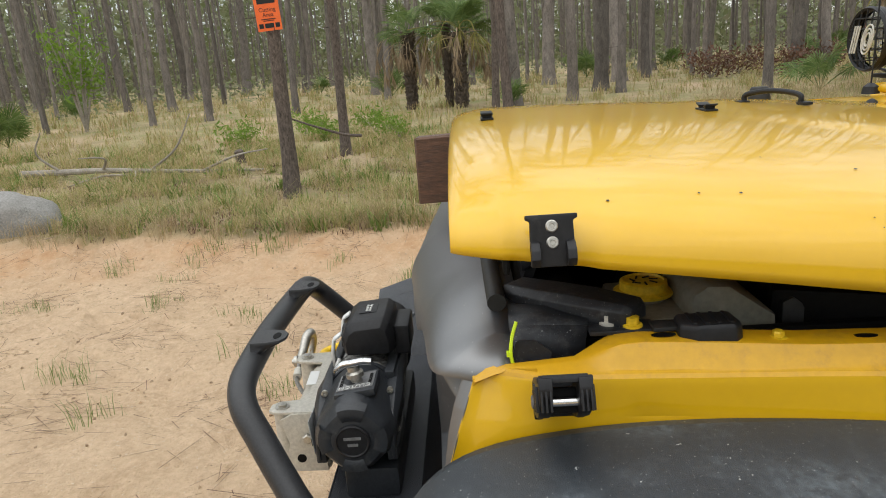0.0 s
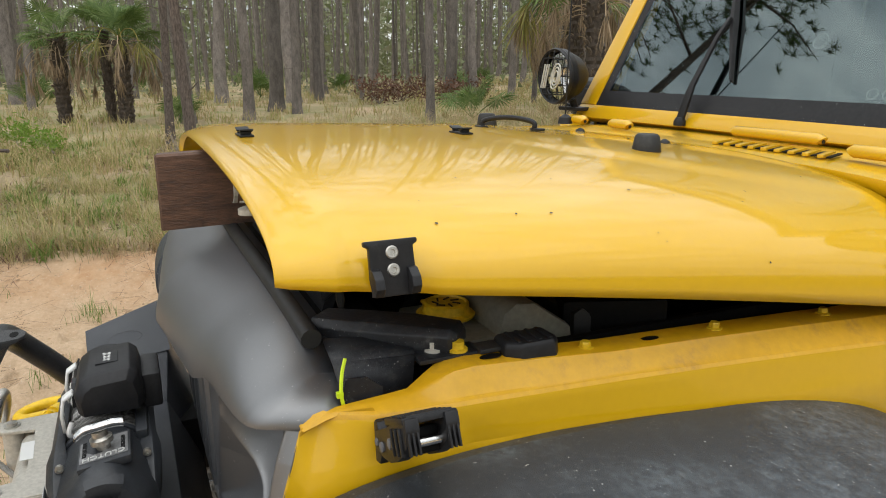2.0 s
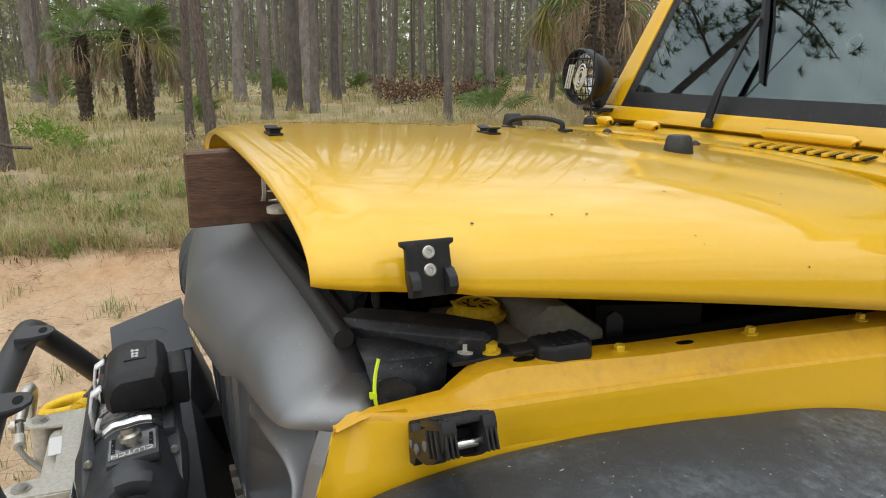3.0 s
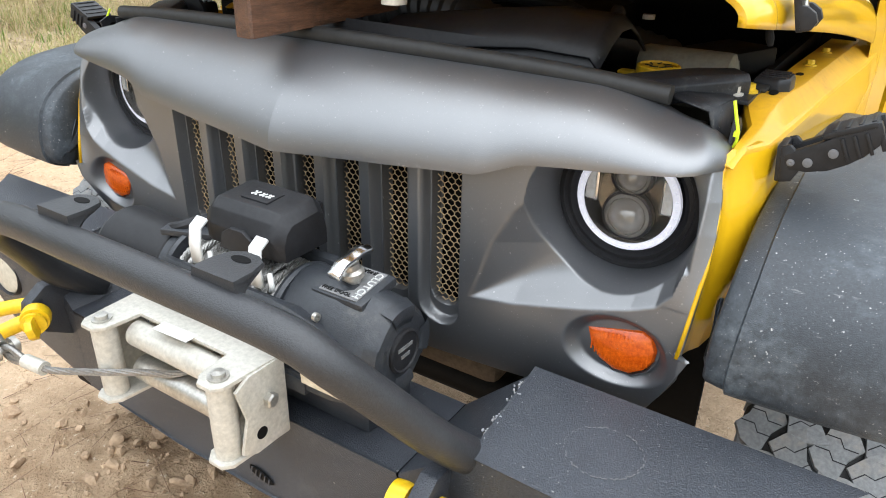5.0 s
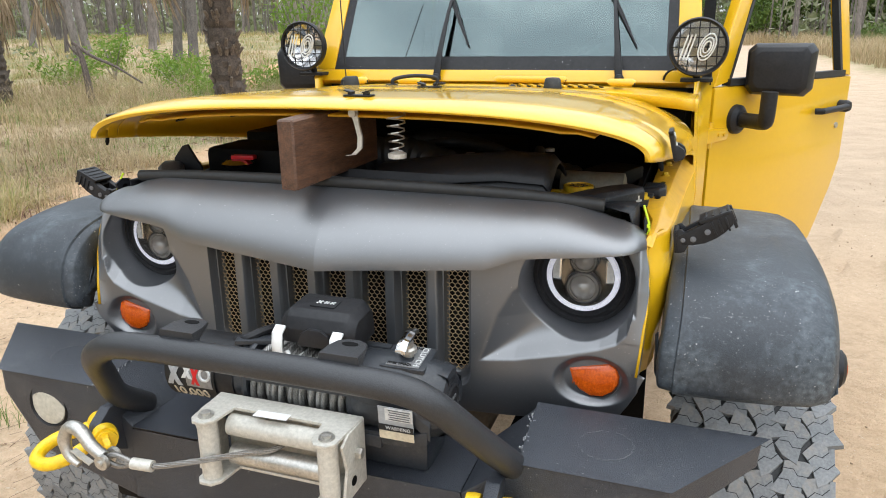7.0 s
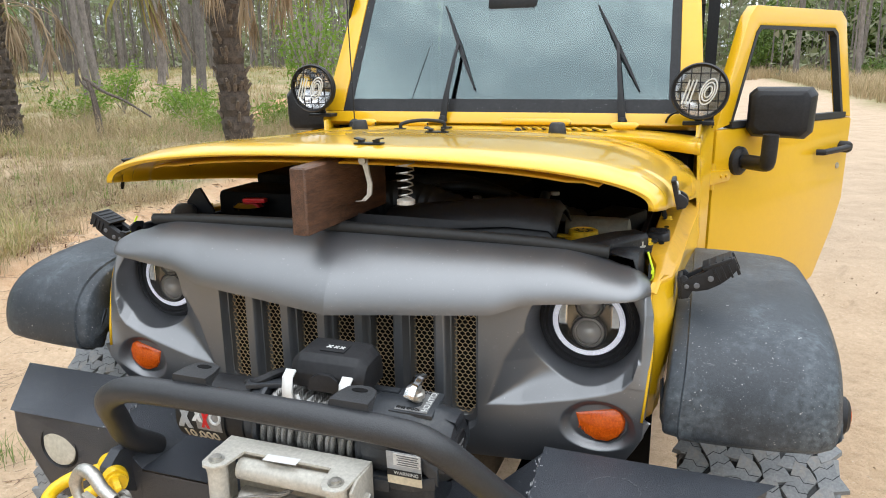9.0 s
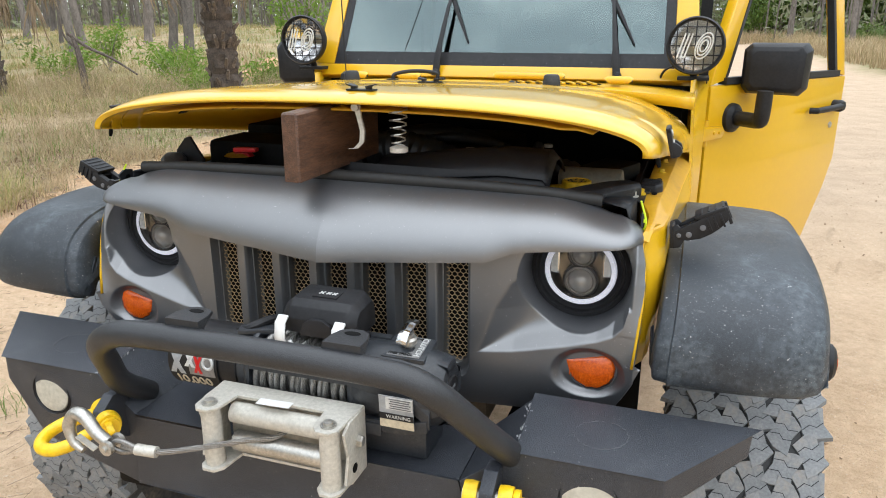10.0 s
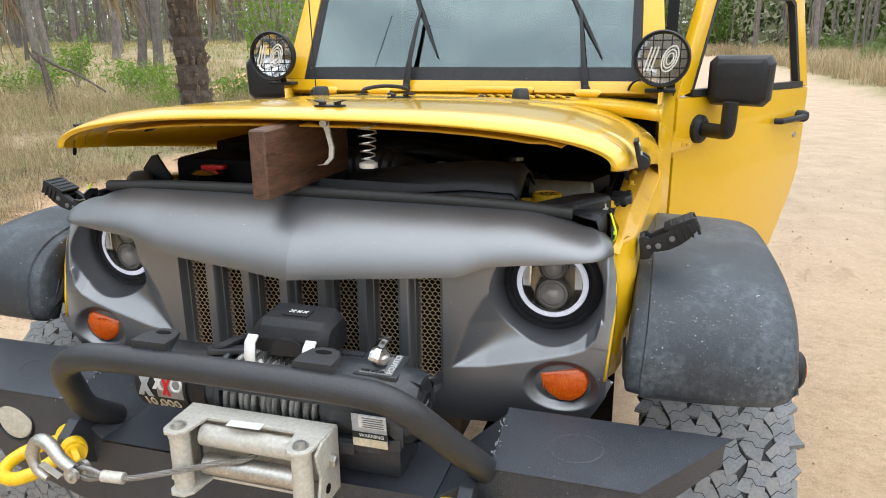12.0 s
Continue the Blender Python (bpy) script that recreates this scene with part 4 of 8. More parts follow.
for sx in (1, -1):
    wing = bumper_wing(sx)
    m = Matrix.Translation((sx * 0.579, -0.212, 0.796)) @ AY @ Matrix.Rotation(radians(-3), 4, "X")
    fog = part("fog_light", lathe(B(), [(0.052, -0.004), (0.051, 0.0045), (0.049, 0.008), (0.047, 0.004), (0.046, 0.001)], m, 40, False), "trim", bumper)
    part("fog_lens", lathe(B(), [(0.0465, 0.001), (0.044, 0.005), (0.030, 0.008), (0.0, 0.0095)], m, 40, False), "fog_lens", fog, "clouded cream round fog lamp lens")
    # scuff ring and wear on the wing's top
    bm = B()
    rnd = random.Random(4 + sx)
    for k in range(90):
        t = 2 * math.pi * k / 90
        if rnd.random() < 0.45:
            continue
        r = 0.040 + rnd.uniform(-0.0012, 0.0012)
        p = Vector((sx * (0.585 + r * 1.15 * math.cos(t)), -0.130 + r * math.sin(t), 0.8735 + 0.09 * r * math.sin(t) + 0.05 * r * math.cos(t)))
        box(bm, p, (0.0030, rnd.uniform(0.0006, 0.0016), 0.0010), Matrix.Rotation(t + 1.57, 4, "Z"))
    tagged(part("scuff_ring", bm, "scuff", wing, "pale worn ring"), kind="stuff")

    # bare scratches along the wing's edges
    bm = B()
    for p0, p1, n in (((0.452, -0.035, 0.878), (0.456, -0.206, 0.860), 150),):
        p0, p1 = Vector(p0), Vector(p1)
        for k in range(n):
            t = rnd.random() ** (1.0 if n < 50 else 0.6)
            p = p0.lerp(p1, t) + Vector((rnd.gauss(0, 0.005), rnd.gauss(0, 0.005) + (0.004 if n < 60 else 0), -0.002))
            p.z = max(p.z, p0.lerp(p1, t).z - 0.0055)
            box(bm, (sx * p.x, p.y, p.z), (rnd.uniform(0.0006, 0.0035), rnd.uniform(0.0006, 0.0025), 0.003), Matrix.Rotation(rnd.uniform(0, 3), 4, "Z"))
    tagged(part("edge_wear", bm, "scratch", wing, "pale scratches worn through the paint"), kind="stuff")

# middle: tray for the winch, front plate with vents, lower edge
front = [(-0.352, -0.222, 0.788), (0.352, -0.222, 0.788), (0.385, -0.205, 0.604), (0.10, -0.225, 0.622), (-0.10, -0.225, 0.622), (-0.385, -0.205, 0.604)]
tray_b = [(-0.352, -0.05, 0.788), (0.352, -0.05, 0.788)]
bm = facets([front, [front[0], front[1], tray_b[1], tray_b[0]], [front[2], front[3], front[4], front[5], (-0.385, 0.02, 0.62), (0.385, 0.02, 0.62)],
             [tray_b[0], tray_b[1], (0.385, 0.02, 0.62), (-0.385, 0.02, 0.62)]])
tray = part("centre_section", bm, "steel_black", bumper, smooth=30, bevel=0.005)
for x in (0.10, 0.285):
    m = Matrix.Translation((x, -0.2265, 0.655)) @ Matrix.Rotation(radians(14), 4, "Y")
    v = part("vent_slot", lathe(B(), [(0.0, 0.0), (0.024, 0.0), (0.022, 0.002), (0.0, 0.0025)], m @ AY @ Matrix.Diagonal((1.1, 0.36, 1, 1)), 24), "bay", tray)
    for k in range(-2, 3):
        part("vent_rib", box(B(), m @ Vector((0.009 * k, -0.0028, 0)), (0.0022, 0.002, 0.013), m.to_3x3().to_4x4()), "steel_black", v)
# bull bar
bar_pts = [(-0.405 + 0.03, -0.150, 0.800), (-0.372, -0.225, 0.862), (-0.345, -0.275, 0.93), (-0.310, -0.322, 0.995), (-0.262, -0.336, 1.028), (-0.20, -0.340, 1.040), (-0.05, -0.343, 1.044), (0.09, -0.344, 1.045),
           (0.23, -0.340, 1.042), (0.305, -0.335, 1.034), (0.345, -0.322, 1.010), (0.375, -0.290, 0.965), (0.405, -0.255, 0.915), (0.432, -0.218, 0.868), (0.450, -0.150, 0.800)]
bar = part("bull_bar", tube(B(), spline(bar_pts, 6), 0.0238, 20), "bar", bumper, "round black steel tube bull bar")
for x in (-0.107, 0.195):
    # slotted tab on a web that rises from the bar
    poly = [(-0.034, 0.0), (0.034, 0.0), (0.033, 0.030), (0.026, 0.052), (0.011, 0.061), (-0.011, 0.061), (-0.026, 0.052), (-0.033, 0.030)]
    rows = [[(x + px * kx, -0.352 + 0.014 * (kx < 1.1) + py * ky, z) for px, py in poly] for kx, ky, z in ((1.25, 0.45, 1.052), (1.06, 0.50, 1.064), (1.0, 0.97, 1.0735), (1.0, 1.0, 1.076), (0.97, 0.98, 1.079))]
    tab = part("lamp_tab", loft(B(), rows, True, True), "bar", bar, smooth=40)
    part("tab_slot", lathe(B(), [(0, 0), (0.009, 0), (0.009, 0.0012), (0, 0.0012)], Matrix.Translation((x, -0.296, 1.0785)) @ Matrix.Diagonal((1.6, 0.8, 1, 1)), 24), "bay", bar)


def shackle(sx, swing, drop):
    """A yellow bow shackle through a black lug on the bumper."""
    x = 0.418 if sx > 0 else -0.392
    lug = part("shackle_lug", prism(B(), [(-0.205, 0.72), (-0.205, 0.835), (-0.245, 0.838), (-0.278, 0.815), (-0.285, 0.785), (-0.262, 0.755)], -0.0125, 0.0125,
               Matrix.Translation((x, 0, 0)) @ Matrix.Rotation(radians(90), 4, "Z")), "steel_black", bumper, bevel=0.003)
    s = group_at("bow_shackle", x, -0.258, 0.795, None, "yellow powder-coated steel bow shackle hanging from the bumper", "shackle", group="shackles on the bumper")
    m = Matrix.Translation((x, -0.258, 0.795)) @ Matrix.Rotation(radians(swing), 4, "Z") @ Matrix.Rotation(radians(drop), 4, "X") @ Matrix.Scale(1.25, 4)
    pts = [(-0.024, 0, 0), (-0.026, -0.018, 0), (-0.034, -0.042, 0), (-0.038, -0.062, 0), (-0.030, -0.085, 0), (-0.010, -0.098, 0), (0.010, -0.098, 0), (0.030, -0.085, 0), (0.038, -0.062, 0), (0.034, -0.042, 0), (0.026, -0.018, 0), (0.024, 0, 0)]
    part("bow", tube(B(), spline([m @ Vector(p) for p in pts], 4), 0.0130, 14), "shackle", s)
    for dx in (-0.024, 0.024):
        part("eye", lathe(B(), [(0.0, -0.0095), (0.0185, -0.0095), (0.0195, 0.0), (0.0185, 0.0095), (0.0, 0.0095)], m @ Matrix.Translation((dx, 0, 0)) @ AX, 24), "shackle", s)
    part("pin", tube(B(), [m @ Vector((-0.036, 0, 0)), m @ Vector((0.036, 0, 0))], 0.0115, 14), "zinc", s, "bright steel pin")
    bm = lathe(B(), [(0.0, 0.034), (0.0145, 0.034), (0.016, 0.037), (0.016, 0.043), (0.0, 0.044)], m @ AX, 20)
    part("pin_collar", bm, "shackle", s)
    bm = prism(B(), [(0.042, -0.012), (0.060, -0.014), (0.068, -0.006), (0.068, 0.006), (0.060, 0.014), (0.042, 0.012)], -0.005, 0.005, m)
    part("pin_tab", bm, "shackle", s, bevel=0.002)
    return m


shackle(1, 4, 62)
shackle(-1, -38, 12)


# ------------------------------------------------ winch
winch = group_at("winch", 0.05, -0.155, 0.80, None, "dark grey electric winch with steel rope on the bumper tray", "winch")
WC = Vector((0.0, -0.155, 0.925))


def wx(x):
    return Matrix.Translation((x, WC.y, WC.z)) @ AX


motor = part("motor", lathe(B(), [(0.0, -0.258), (0.045, -0.258), (0.058, -0.250), (0.062, -0.238), (0.062, -0.094), (0.068, -0.090), (0.068, -0.074), (0.0, -0.074)], wx(0), 40), "cast", winch)
part("motor_band", lathe(B(), [(0.0625, -0.240), (0.0645, -0.238), (0.0645, -0.098), (0.0625, -0.096)], wx(0), 40, False), "trim", motor)
for x in (-0.067, 0.150):
    part("drum_flange", lathe(B(), [(0.0, -0.006), (0.072, -0.006), (0.074, 0.0), (0.072, 0.006), (0.0, 0.006)], wx(x), 40), "cast", winch)
part("drum", lathe(B(), [(0.050, -0.064), (0.050, 0.150)], wx(0), 32), "cable", winch)
# two layers of laid steel rope, the outer one twisted of strands
rope_mat = mat("wire_rope_coil", (0.16, 0.155, 0.145), (0.42, 0.41, 0.39), rough=0.42, metal=0.7, scale=70, fine=420, bump=0.6, bump_scale=300)
bm, pts = B(), []
for k in range(18 * 26):
    t = k / 26
    a = 2 * math.pi * t
    pts.append(Vector((-0.056 + 0.200 * t / 18, WC.y + 0.0535 * math.cos(a), WC.z + 0.0535 * math.sin(a))))
tube(bm, pts, 0.0053, 8)
part("rope_coil", bm, rope_mat, winch, "grey steel wire rope wound on the drum")
bm = B()
for j in range(6):
    pts = []
    for k in range(13 * 56):
        t = k / 56
        a, tw = 2 * math.pi * t, 2 * math.pi * (t * 9.3 + j / 6)
        x = 0.140 - 0.192 * t / 13 + 0.0035 * math.sin(a * 0.31) + 0.0075 * math.sin(a + 0.6)
        r = 0.0635 + 0.0040 * math.cos(tw)
        pts.append(Vector((x + 0.0040 * math.sin(tw), WC.y + r * math.cos(a), WC.z + r * math.sin(a))))
    tube(bm, pts, 0.0026, 5)
part("rope_coil", bm, rope_mat, winch)

gear = group_at("gearbox", 0.25, WC.y, WC.z, winch)


bm = B()
rows = []
for x, r in ((0.155, 0.070), (0.164, 0.074), (0.235, 0.073), (0.250, 0.070), (0.285, 0.068), (0.302, 0.064), (0.314, 0.054), (0.316, 0.048)):
    rows.append([(x, WC.y + r * (1 + 0.05 * math.cos(4 * radians(a))) * math.cos(radians(a)), WC.z + r * (1 + 0.05 * math.cos(4 * radians(a))) * math.sin(radians(a))) for a in range(0, 360, 9)])
loft(bm, rows, True, True)
part("housing", bm, "cast", gear, smooth=28)
for k in range(4):
    a0 = radians(90 * k)
    arc = [a0 + radians(t) for t in range(-26, 27, 6)]
    rows = [[(x, WC.y + r * math.cos(t), WC.z + r * math.sin(t)) for t in arc] for x, r in ((0.300, 0.0665), (0.3165, 0.060), (0.3185, 0.050), (0.3165, 0.038), (0.312, 0.034))]
    part("end_lobe", loft(B(), rows), "cast", gear, smooth=40)
part("end_boss", lathe(B(), [(0.031, 0.312), (0.031, 0.3195), (0.028, 0.321), (0.026, 0.319), (0.0, 0.319)], wx(0), 36, False), "trim", gear)
# stamped number on the boss stands as two plain bars
for dz, w in ((0.006, 0.030), (-0.006, 0.018)):
    part("stamped_bar", box(B(), (0.3196, WC.y, WC.z + dz), (0.0012, w, 0.005)), "label_grey", gear)
# bracket arms with socket bolts between drum and gearbox
for sy in (-1, 1):
    rows = [[(x, WC.y + sy * (0.066 + k * a), WC.z + z + b) for a, b in ((-0.006, -0.020), (0.008, -0.016), (0.010, 0.010), (0.002, 0.022), (-0.010, 0.018))] for x, k, z in ((-0.060, 1.0, 0.034), (0.150, 1.0, 0.034), (0.190, 1.5, 0.030), (0.232, 1.4, 0.020), (0.262, 0.8, 0.006), (0.300, 0.4, -0.030))]
    part("side_rail", loft(B(), rows, True, True), "cast", gear, bevel=0.002)
    rows = [[(x, WC.y + sy * (0.062 + a), WC.z + z + b) for a, b in ((-0.008, -0.012), (0.010, -0.012), (0.010, 0.012), (-0.008, 0.012))] for x, z in ((0.150, -0.055), (0.250, -0.052), (0.296, -0.040))]
    part("lower_rail", loft(B(), rows, True, True), "cast", gear, bevel=0.003)
# the maker's mark along the front rail stands as a plain pale bar
part("rail_bar", box(B(), (0.045, WC.y - 0.0765, WC.z + 0.034), (0.150, 0.0012, 0.012), Matrix.Rotation(radians(-4), 4, "X")), "label_pale", gear)
for dy, dz in ((-0.066, -0.045), (-0.060, 0.048), (0.060, 0.048), (0.066, -0.03), (-0.070, 0.005), (0.069, 0.010)):
    part("socket_bolt", lathe(B(), [(0.006, 0.0), (0.006, 0.006), (0.003, 0.0065), (0.003, 0.003), (0.0, 0.003)], Matrix.Translation((0.222, WC.y + dy, WC.z + dz)) @ AX, 14, False), "zinc", gear)
# top deck that joins motor and gear ends
part("tie_bar", box(B(), (0.07, WC.y + 0.055, WC.z + 0.055), (0.22, 0.018, 0.018)), "cast", winch, bevel=0.003)
part("tie_bar", box(B(), (0.07, WC.y - 0.066, WC.z - 0.060), (0.28, 0.018, 0.024)), "cast", winch, bevel=0.003)
part("mounting_foot", box(B(), (0.07, WC.y + 0.02, 0.818), (0.42, 0.10, 0.060)), "cast", winch, bevel=0.01)

# clutch plate, post and lever
deck = Matrix.Translation((0.235, WC.y + 0.004, WC.z + 0.066)) @ Matrix.Rotation(radians(8), 4, "X")
part("clutch_deck", box(B(), deck.translation, (0.085, 0.074, 0.014), deck.to_3x3().to_4x4()), "cast", gear, bevel=0.004)
part("clutch_label", box(B(), deck @ Vector((0.0, 0, 0.0078)), (0.062, 0.066, 0.0012), deck.to_3x3().to_4x4()), "label_grey", gear)
t_up = deck @ Matrix.Translation((0.024, 0, 0.009)) @ Matrix.Rotation(radians(-90), 4, "Z")
lettering("clutch_letters", "CLUTCH", 0.015, t_up, "label_white", winch, "worn white letters")
lettering("spool_letters", "FREE SPOOL", 0.0085, deck @ Matrix.Translation((-0.006, -0.027, 0.009)), "ink", winch)
lettering("engaged_letters", "ENGAGED", 0.0085, deck @ Matrix.Translation((0.0, 0.027, 0.009)) @ Matrix.Rotation(radians(180), 4, "Z"), "ink", winch)
lever = group_at("clutch_lever", 0.235, WC.y + 0.004, 1.0, winch)
part("post", lathe(B(), [(0.010, 0.006), (0.010, 0.016), (0.016, 0.018), (0.016, 0.026), (0.011, 0.029), (0.011, 0.038), (0.0, 0.038)], deck, 24, False), "zinc", lever)
pts = [deck @ Vector(p) for p in ((-0.012, -0.020, 0.040), (-0.004, -0.004, 0.044), (0.0, 0.012, 0.045), (-0.002, 0.030, 0.052), (-0.012, 0.044, 0.060))]
pts = [deck @ Vector(p) for p in ((0.0, -0.034, 0.036), (0.0, -0.018, 0.044), (0.0, 0.0, 0.044), (0.0, 0.020, 0.044), (0.0, 0.036, 0.040))]
rows = [[p + deck.to_3x3() @ Vector((dx, 0, dz)) for dx, dz in ((-0.009, -0.004), (0.009, -0.004), (0.010, 0.003), (0.0, 0.006), (-0.010, 0.003))] for p in spline(pts, 4)]
part("handle", loft(B(), rows, True, True), "chrome", lever, bevel=0.001)

# labels on the gearbox's front and the motor
wl_m = Matrix.Translation((0.243, WC.y - 0.0815, WC.z - 0.014)) @ Matrix.Rotation(radians(5), 4, "X")


def on_label(name, x, z, w, h, lift, material, text=""):
    bm = box(B(), (x, -lift, z), (w, 0.0010, h))
    bmesh.ops.transform(bm, matrix=wl_m, verts=bm.verts)
    return part(name, bm, material, gear, text)


on_label("warning_label", 0, 0, 0.064, 0.064, 0.0, "label_pale", "pale warning label")
on_label("label_head", 0.006, 0.018, 0.050, 0.024, 0.0010, "label_white")
on_label("label_band", 0, -0.009, 0.064, 0.012, 0.0012, "ink")
on_label("label_foot", 0, -0.024, 0.064, 0.016, 0.0010, "cream")
for k in range(5):
    on_label("label_line", 0.008, 0.027 - 0.0045 * k, 0.040 - 0.004 * (k % 2), 0.0014, 0.0020, "scuff")
lettering("warning_letters", "WARNING", 0.0095, wl_m @ Matrix.Translation((0.004, -0.0018, -0.009)) @ Matrix.Rotation(radians(90), 4, "X"), "label_white", winch)
pl = Matrix.Translation((-0.192, WC.y - 0.0665, WC.z - 0.008)) @ Matrix.Rotation(radians(90), 4, "X")
bm = box(B(), pl.translation, (0.112, 0.003, 0.096))
bmesh.ops.subdivide_edges(bm, edges=[e for e in bm.edges if abs((e.verts[0].co - e.verts[1].co).normalized().z) > 0.9], cuts=11)
plate = part("name_plate", bm, "ink", motor)
for (x, z, w, h, c) in ((-0.034, 0.014, 0.036, 0.050, "label_pale"), (-0.004, 0.020, 0.026, 0.028, "label_white"), (0.014, 0.012, 0.020, 0.034, "red")):
    rows = [(x - w / 2, z - h / 2), (x - w / 6, z - h / 2), (x + w / 2, z + h / 2), (x + w / 6, z + h / 2)]
    bm = prism(B(), [(pl.translation.x + a, pl.translation.z + b) for a, b in rows], pl.translation.y - 0.0030, pl.translation.y - 0.0020)
    prism(bm, [(pl.translation.x + a, pl.translation.z + b) for a, b in ((x - w / 2, z + h / 2), (x - w / 6, z + h / 2), (x + w / 2, z - h / 2), (x + w / 6, z - h / 2))], pl.translation.y - 0.0036, pl.translation.y - 0.0030)
    part("mark_shape", bm, c, motor)
part("mark_ring", tube(B(), [pl @ Vector((0.037 + 0.011 * math.cos(t), 0.018 + 0.011 * math.sin(t), 0.003)) for t in np.linspace(0, 2 * math.pi, 21)], 0.0028, 6, False), "label_white", motor)
part("mark_panel", box(B(), pl @ Vector((0.022, 0.012, 0.0023)), (0.058, 0.0008, 0.044)), "label_grey", motor)
lettering("rating_digits", "10,000", 0.031, pl @ Matrix.Translation((-0.004, -0.027, 0.003)), "cream", winch, "cream raised digits")

# the plate and its marks follow the motor's curve
for ob in [o for o in bpy.data.objects if o.name.split(".")[0] in ("name_plate", "mark_shape", "mark_ring", "mark_panel", "rating_digits")]:
    if ob.name.split(".")[0] in ("mark_shape", "mark_panel"):
        bm = B()
        bm.from_mesh(ob.data)
        bmesh.ops.triangulate(bm, faces=bm.faces)
        bmesh.ops.subdivide_edges(bm, edges=bm.edges, cuts=5, use_grid_fill=True)
        bm.to_mesh(ob.data)
        bm.free()
    for v in ob.data.vertices:
        turn = (v.co.z - WC.z) / 0.066
        out = 0.0672 + (WC.y - 0.0665 - v.co.y)
        v.co.y, v.co.z = WC.y - out * math.cos(turn), WC.z + out * math.sin(turn)

# control box on top, with white cable straps beneath
cb = group_at("control_box", 0.06, -0.14, 1.0, winch)
prof = [(-0.190, 1.006), (-0.193, 1.034), (-0.184, 1.056), (-0.170, 1.067), (-0.108, 1.072), (-0.096, 1.062), (-0.090, 1.034), (-0.090, 1.006)]
rows = []
for x, k in ((-0.006, 0.80), (0.010, 0.97), (0.016, 1.0), (0.124, 1.0), (0.132, 0.97), (0.146, 0.80)):
    rows.append([(x, -0.142 + (y + 0.142) * k, 1.000 + (z - 0.993) * k) for y, z in prof])
part("cover", loft(B(), rows, True, True), "trim", cb, "matt black plastic cover", smooth=25, bevel=0.002)
part("front_rib", prism(B(), [(0.036, 1.012), (0.044, 1.036), (0.060, 1.046), (0.084, 1.046), (0.100, 1.036), (0.106, 1.012)], -0.1985, -0.190), "trim", cb, bevel=0.002)
part("side_lug", box(B(), (0.06, -0.078, 1.022), (0.10, 0.030, 0.060)), "trim", cb, bevel=0.006)
bmx = box(B(), (0.070, -0.142, 1.0765), (0.050, 0.034, 0.003), Matrix.Rotation(0.04, 4, "X"))
badge = part("badge", bmx, "trim", cb, bevel=0.001)
for x, w, h in ((0.058, 0.012, 0.012), (0.072, 0.010, 0.016), (0.084, 0.010, 0.011)):
    bm = B()
    for s in (1, -1):
        box(bm, (x, -0.142, 1.0786), (w * 1.2, 0.003, 0.001), Matrix.Rotation(s * 0.9, 4, "Z"))
    part("badge_mark", bm, "label_white", cb)
for x in (0.004, 0.120):
    bm = loft(B(), [[(x + dx, y, z) for dx in (-0.010, 0.010)] for y, z in ((-0.196, 1.048), (-0.211, 1.038), (-0.216, 1.012), (-0.214, 0.982))])
    st = part("cover_leg", bm, "white_plastic", cb, "white plastic bracket leg")
    st.modifiers.new("skin", "SOLIDIFY").thickness = 0.005
    bm = tube(B(), spline([(x + 0.012, -0.20, 1.000), (x + 0.02, -0.205, 0.985), (x + 0.012, -0.195, 0.972), (x + 0.03, -0.17, 0.985)], 5), 0.004, 8)
    part("lead", bm, "label_white", winch, "pale cable loop")
bm = tube(B(), spline([(-0.05, -0.10, 0.985), (-0.06, -0.13, 1.005), (-0.085, -0.17, 1.0), (-0.12, -0.16, 0.985)], 6), 0.009, 10)
part("power_lead", bm, "trim", winch)
part("terminal_strap", box(B(), (-0.065, -0.165, 0.995), (0.09, 0.026, 0.010), Matrix.Rotation(0.35, 4, "Z")), "cast", winch, bevel=0.003)

# ------------------------------------------------ roller fairlead, hook and loose rope
fl = group_at("roller_fairlead", 0.04, -0.24, 0.85, None, "champagne zinc-plated roller fairlead bolted to the bumper", "fairlead")
X0, X1, FY = -0.083, 0.154, -0.318
part("back_plate", box(B(), (0.5 * (X0 + X1), -0.236, 0.850), (0.27, 0.006, 0.125)), "zinc_dull", fl, bevel=0.002)
for z, up in ((0.9115, 1), (0.7905, -1)):
    poly = [(X0 - 0.022, FY - 0.012), (X0 - 0.012, FY - 0.024), (X0 + 0.012, FY - 0.024), (X0 + 0.024, FY - 0.010), (X0 + 0.030, FY + 0.040), (X1 - 0.030, FY + 0.040), (X1 - 0.024, FY - 0.010), (X1 - 0.012, FY - 0.024), (X1 + 0.012, FY - 0.024),
            (X1 + 0.022, FY - 0.012), (X1 + 0.028, -0.236), (X0 - 0.028, -0.236)]
    bm = B()
    a, b = [bm.verts.new((x, y, z - 0.003)) for x, y in poly], [bm.verts.new((x, y, z + 0.003)) for x, y in poly]
    for i in range(len(poly)):
        bm.faces.new((a[i], a[(i + 1) % len(poly)], b[(i + 1) % len(poly)], b[i]))
    bm.faces.new(list(reversed(a)))
    bm.faces.new(b)
    part("top_plate" if up > 0 else "bottom_plate", bm, "zinc_dull", fl, bevel=0.0012)
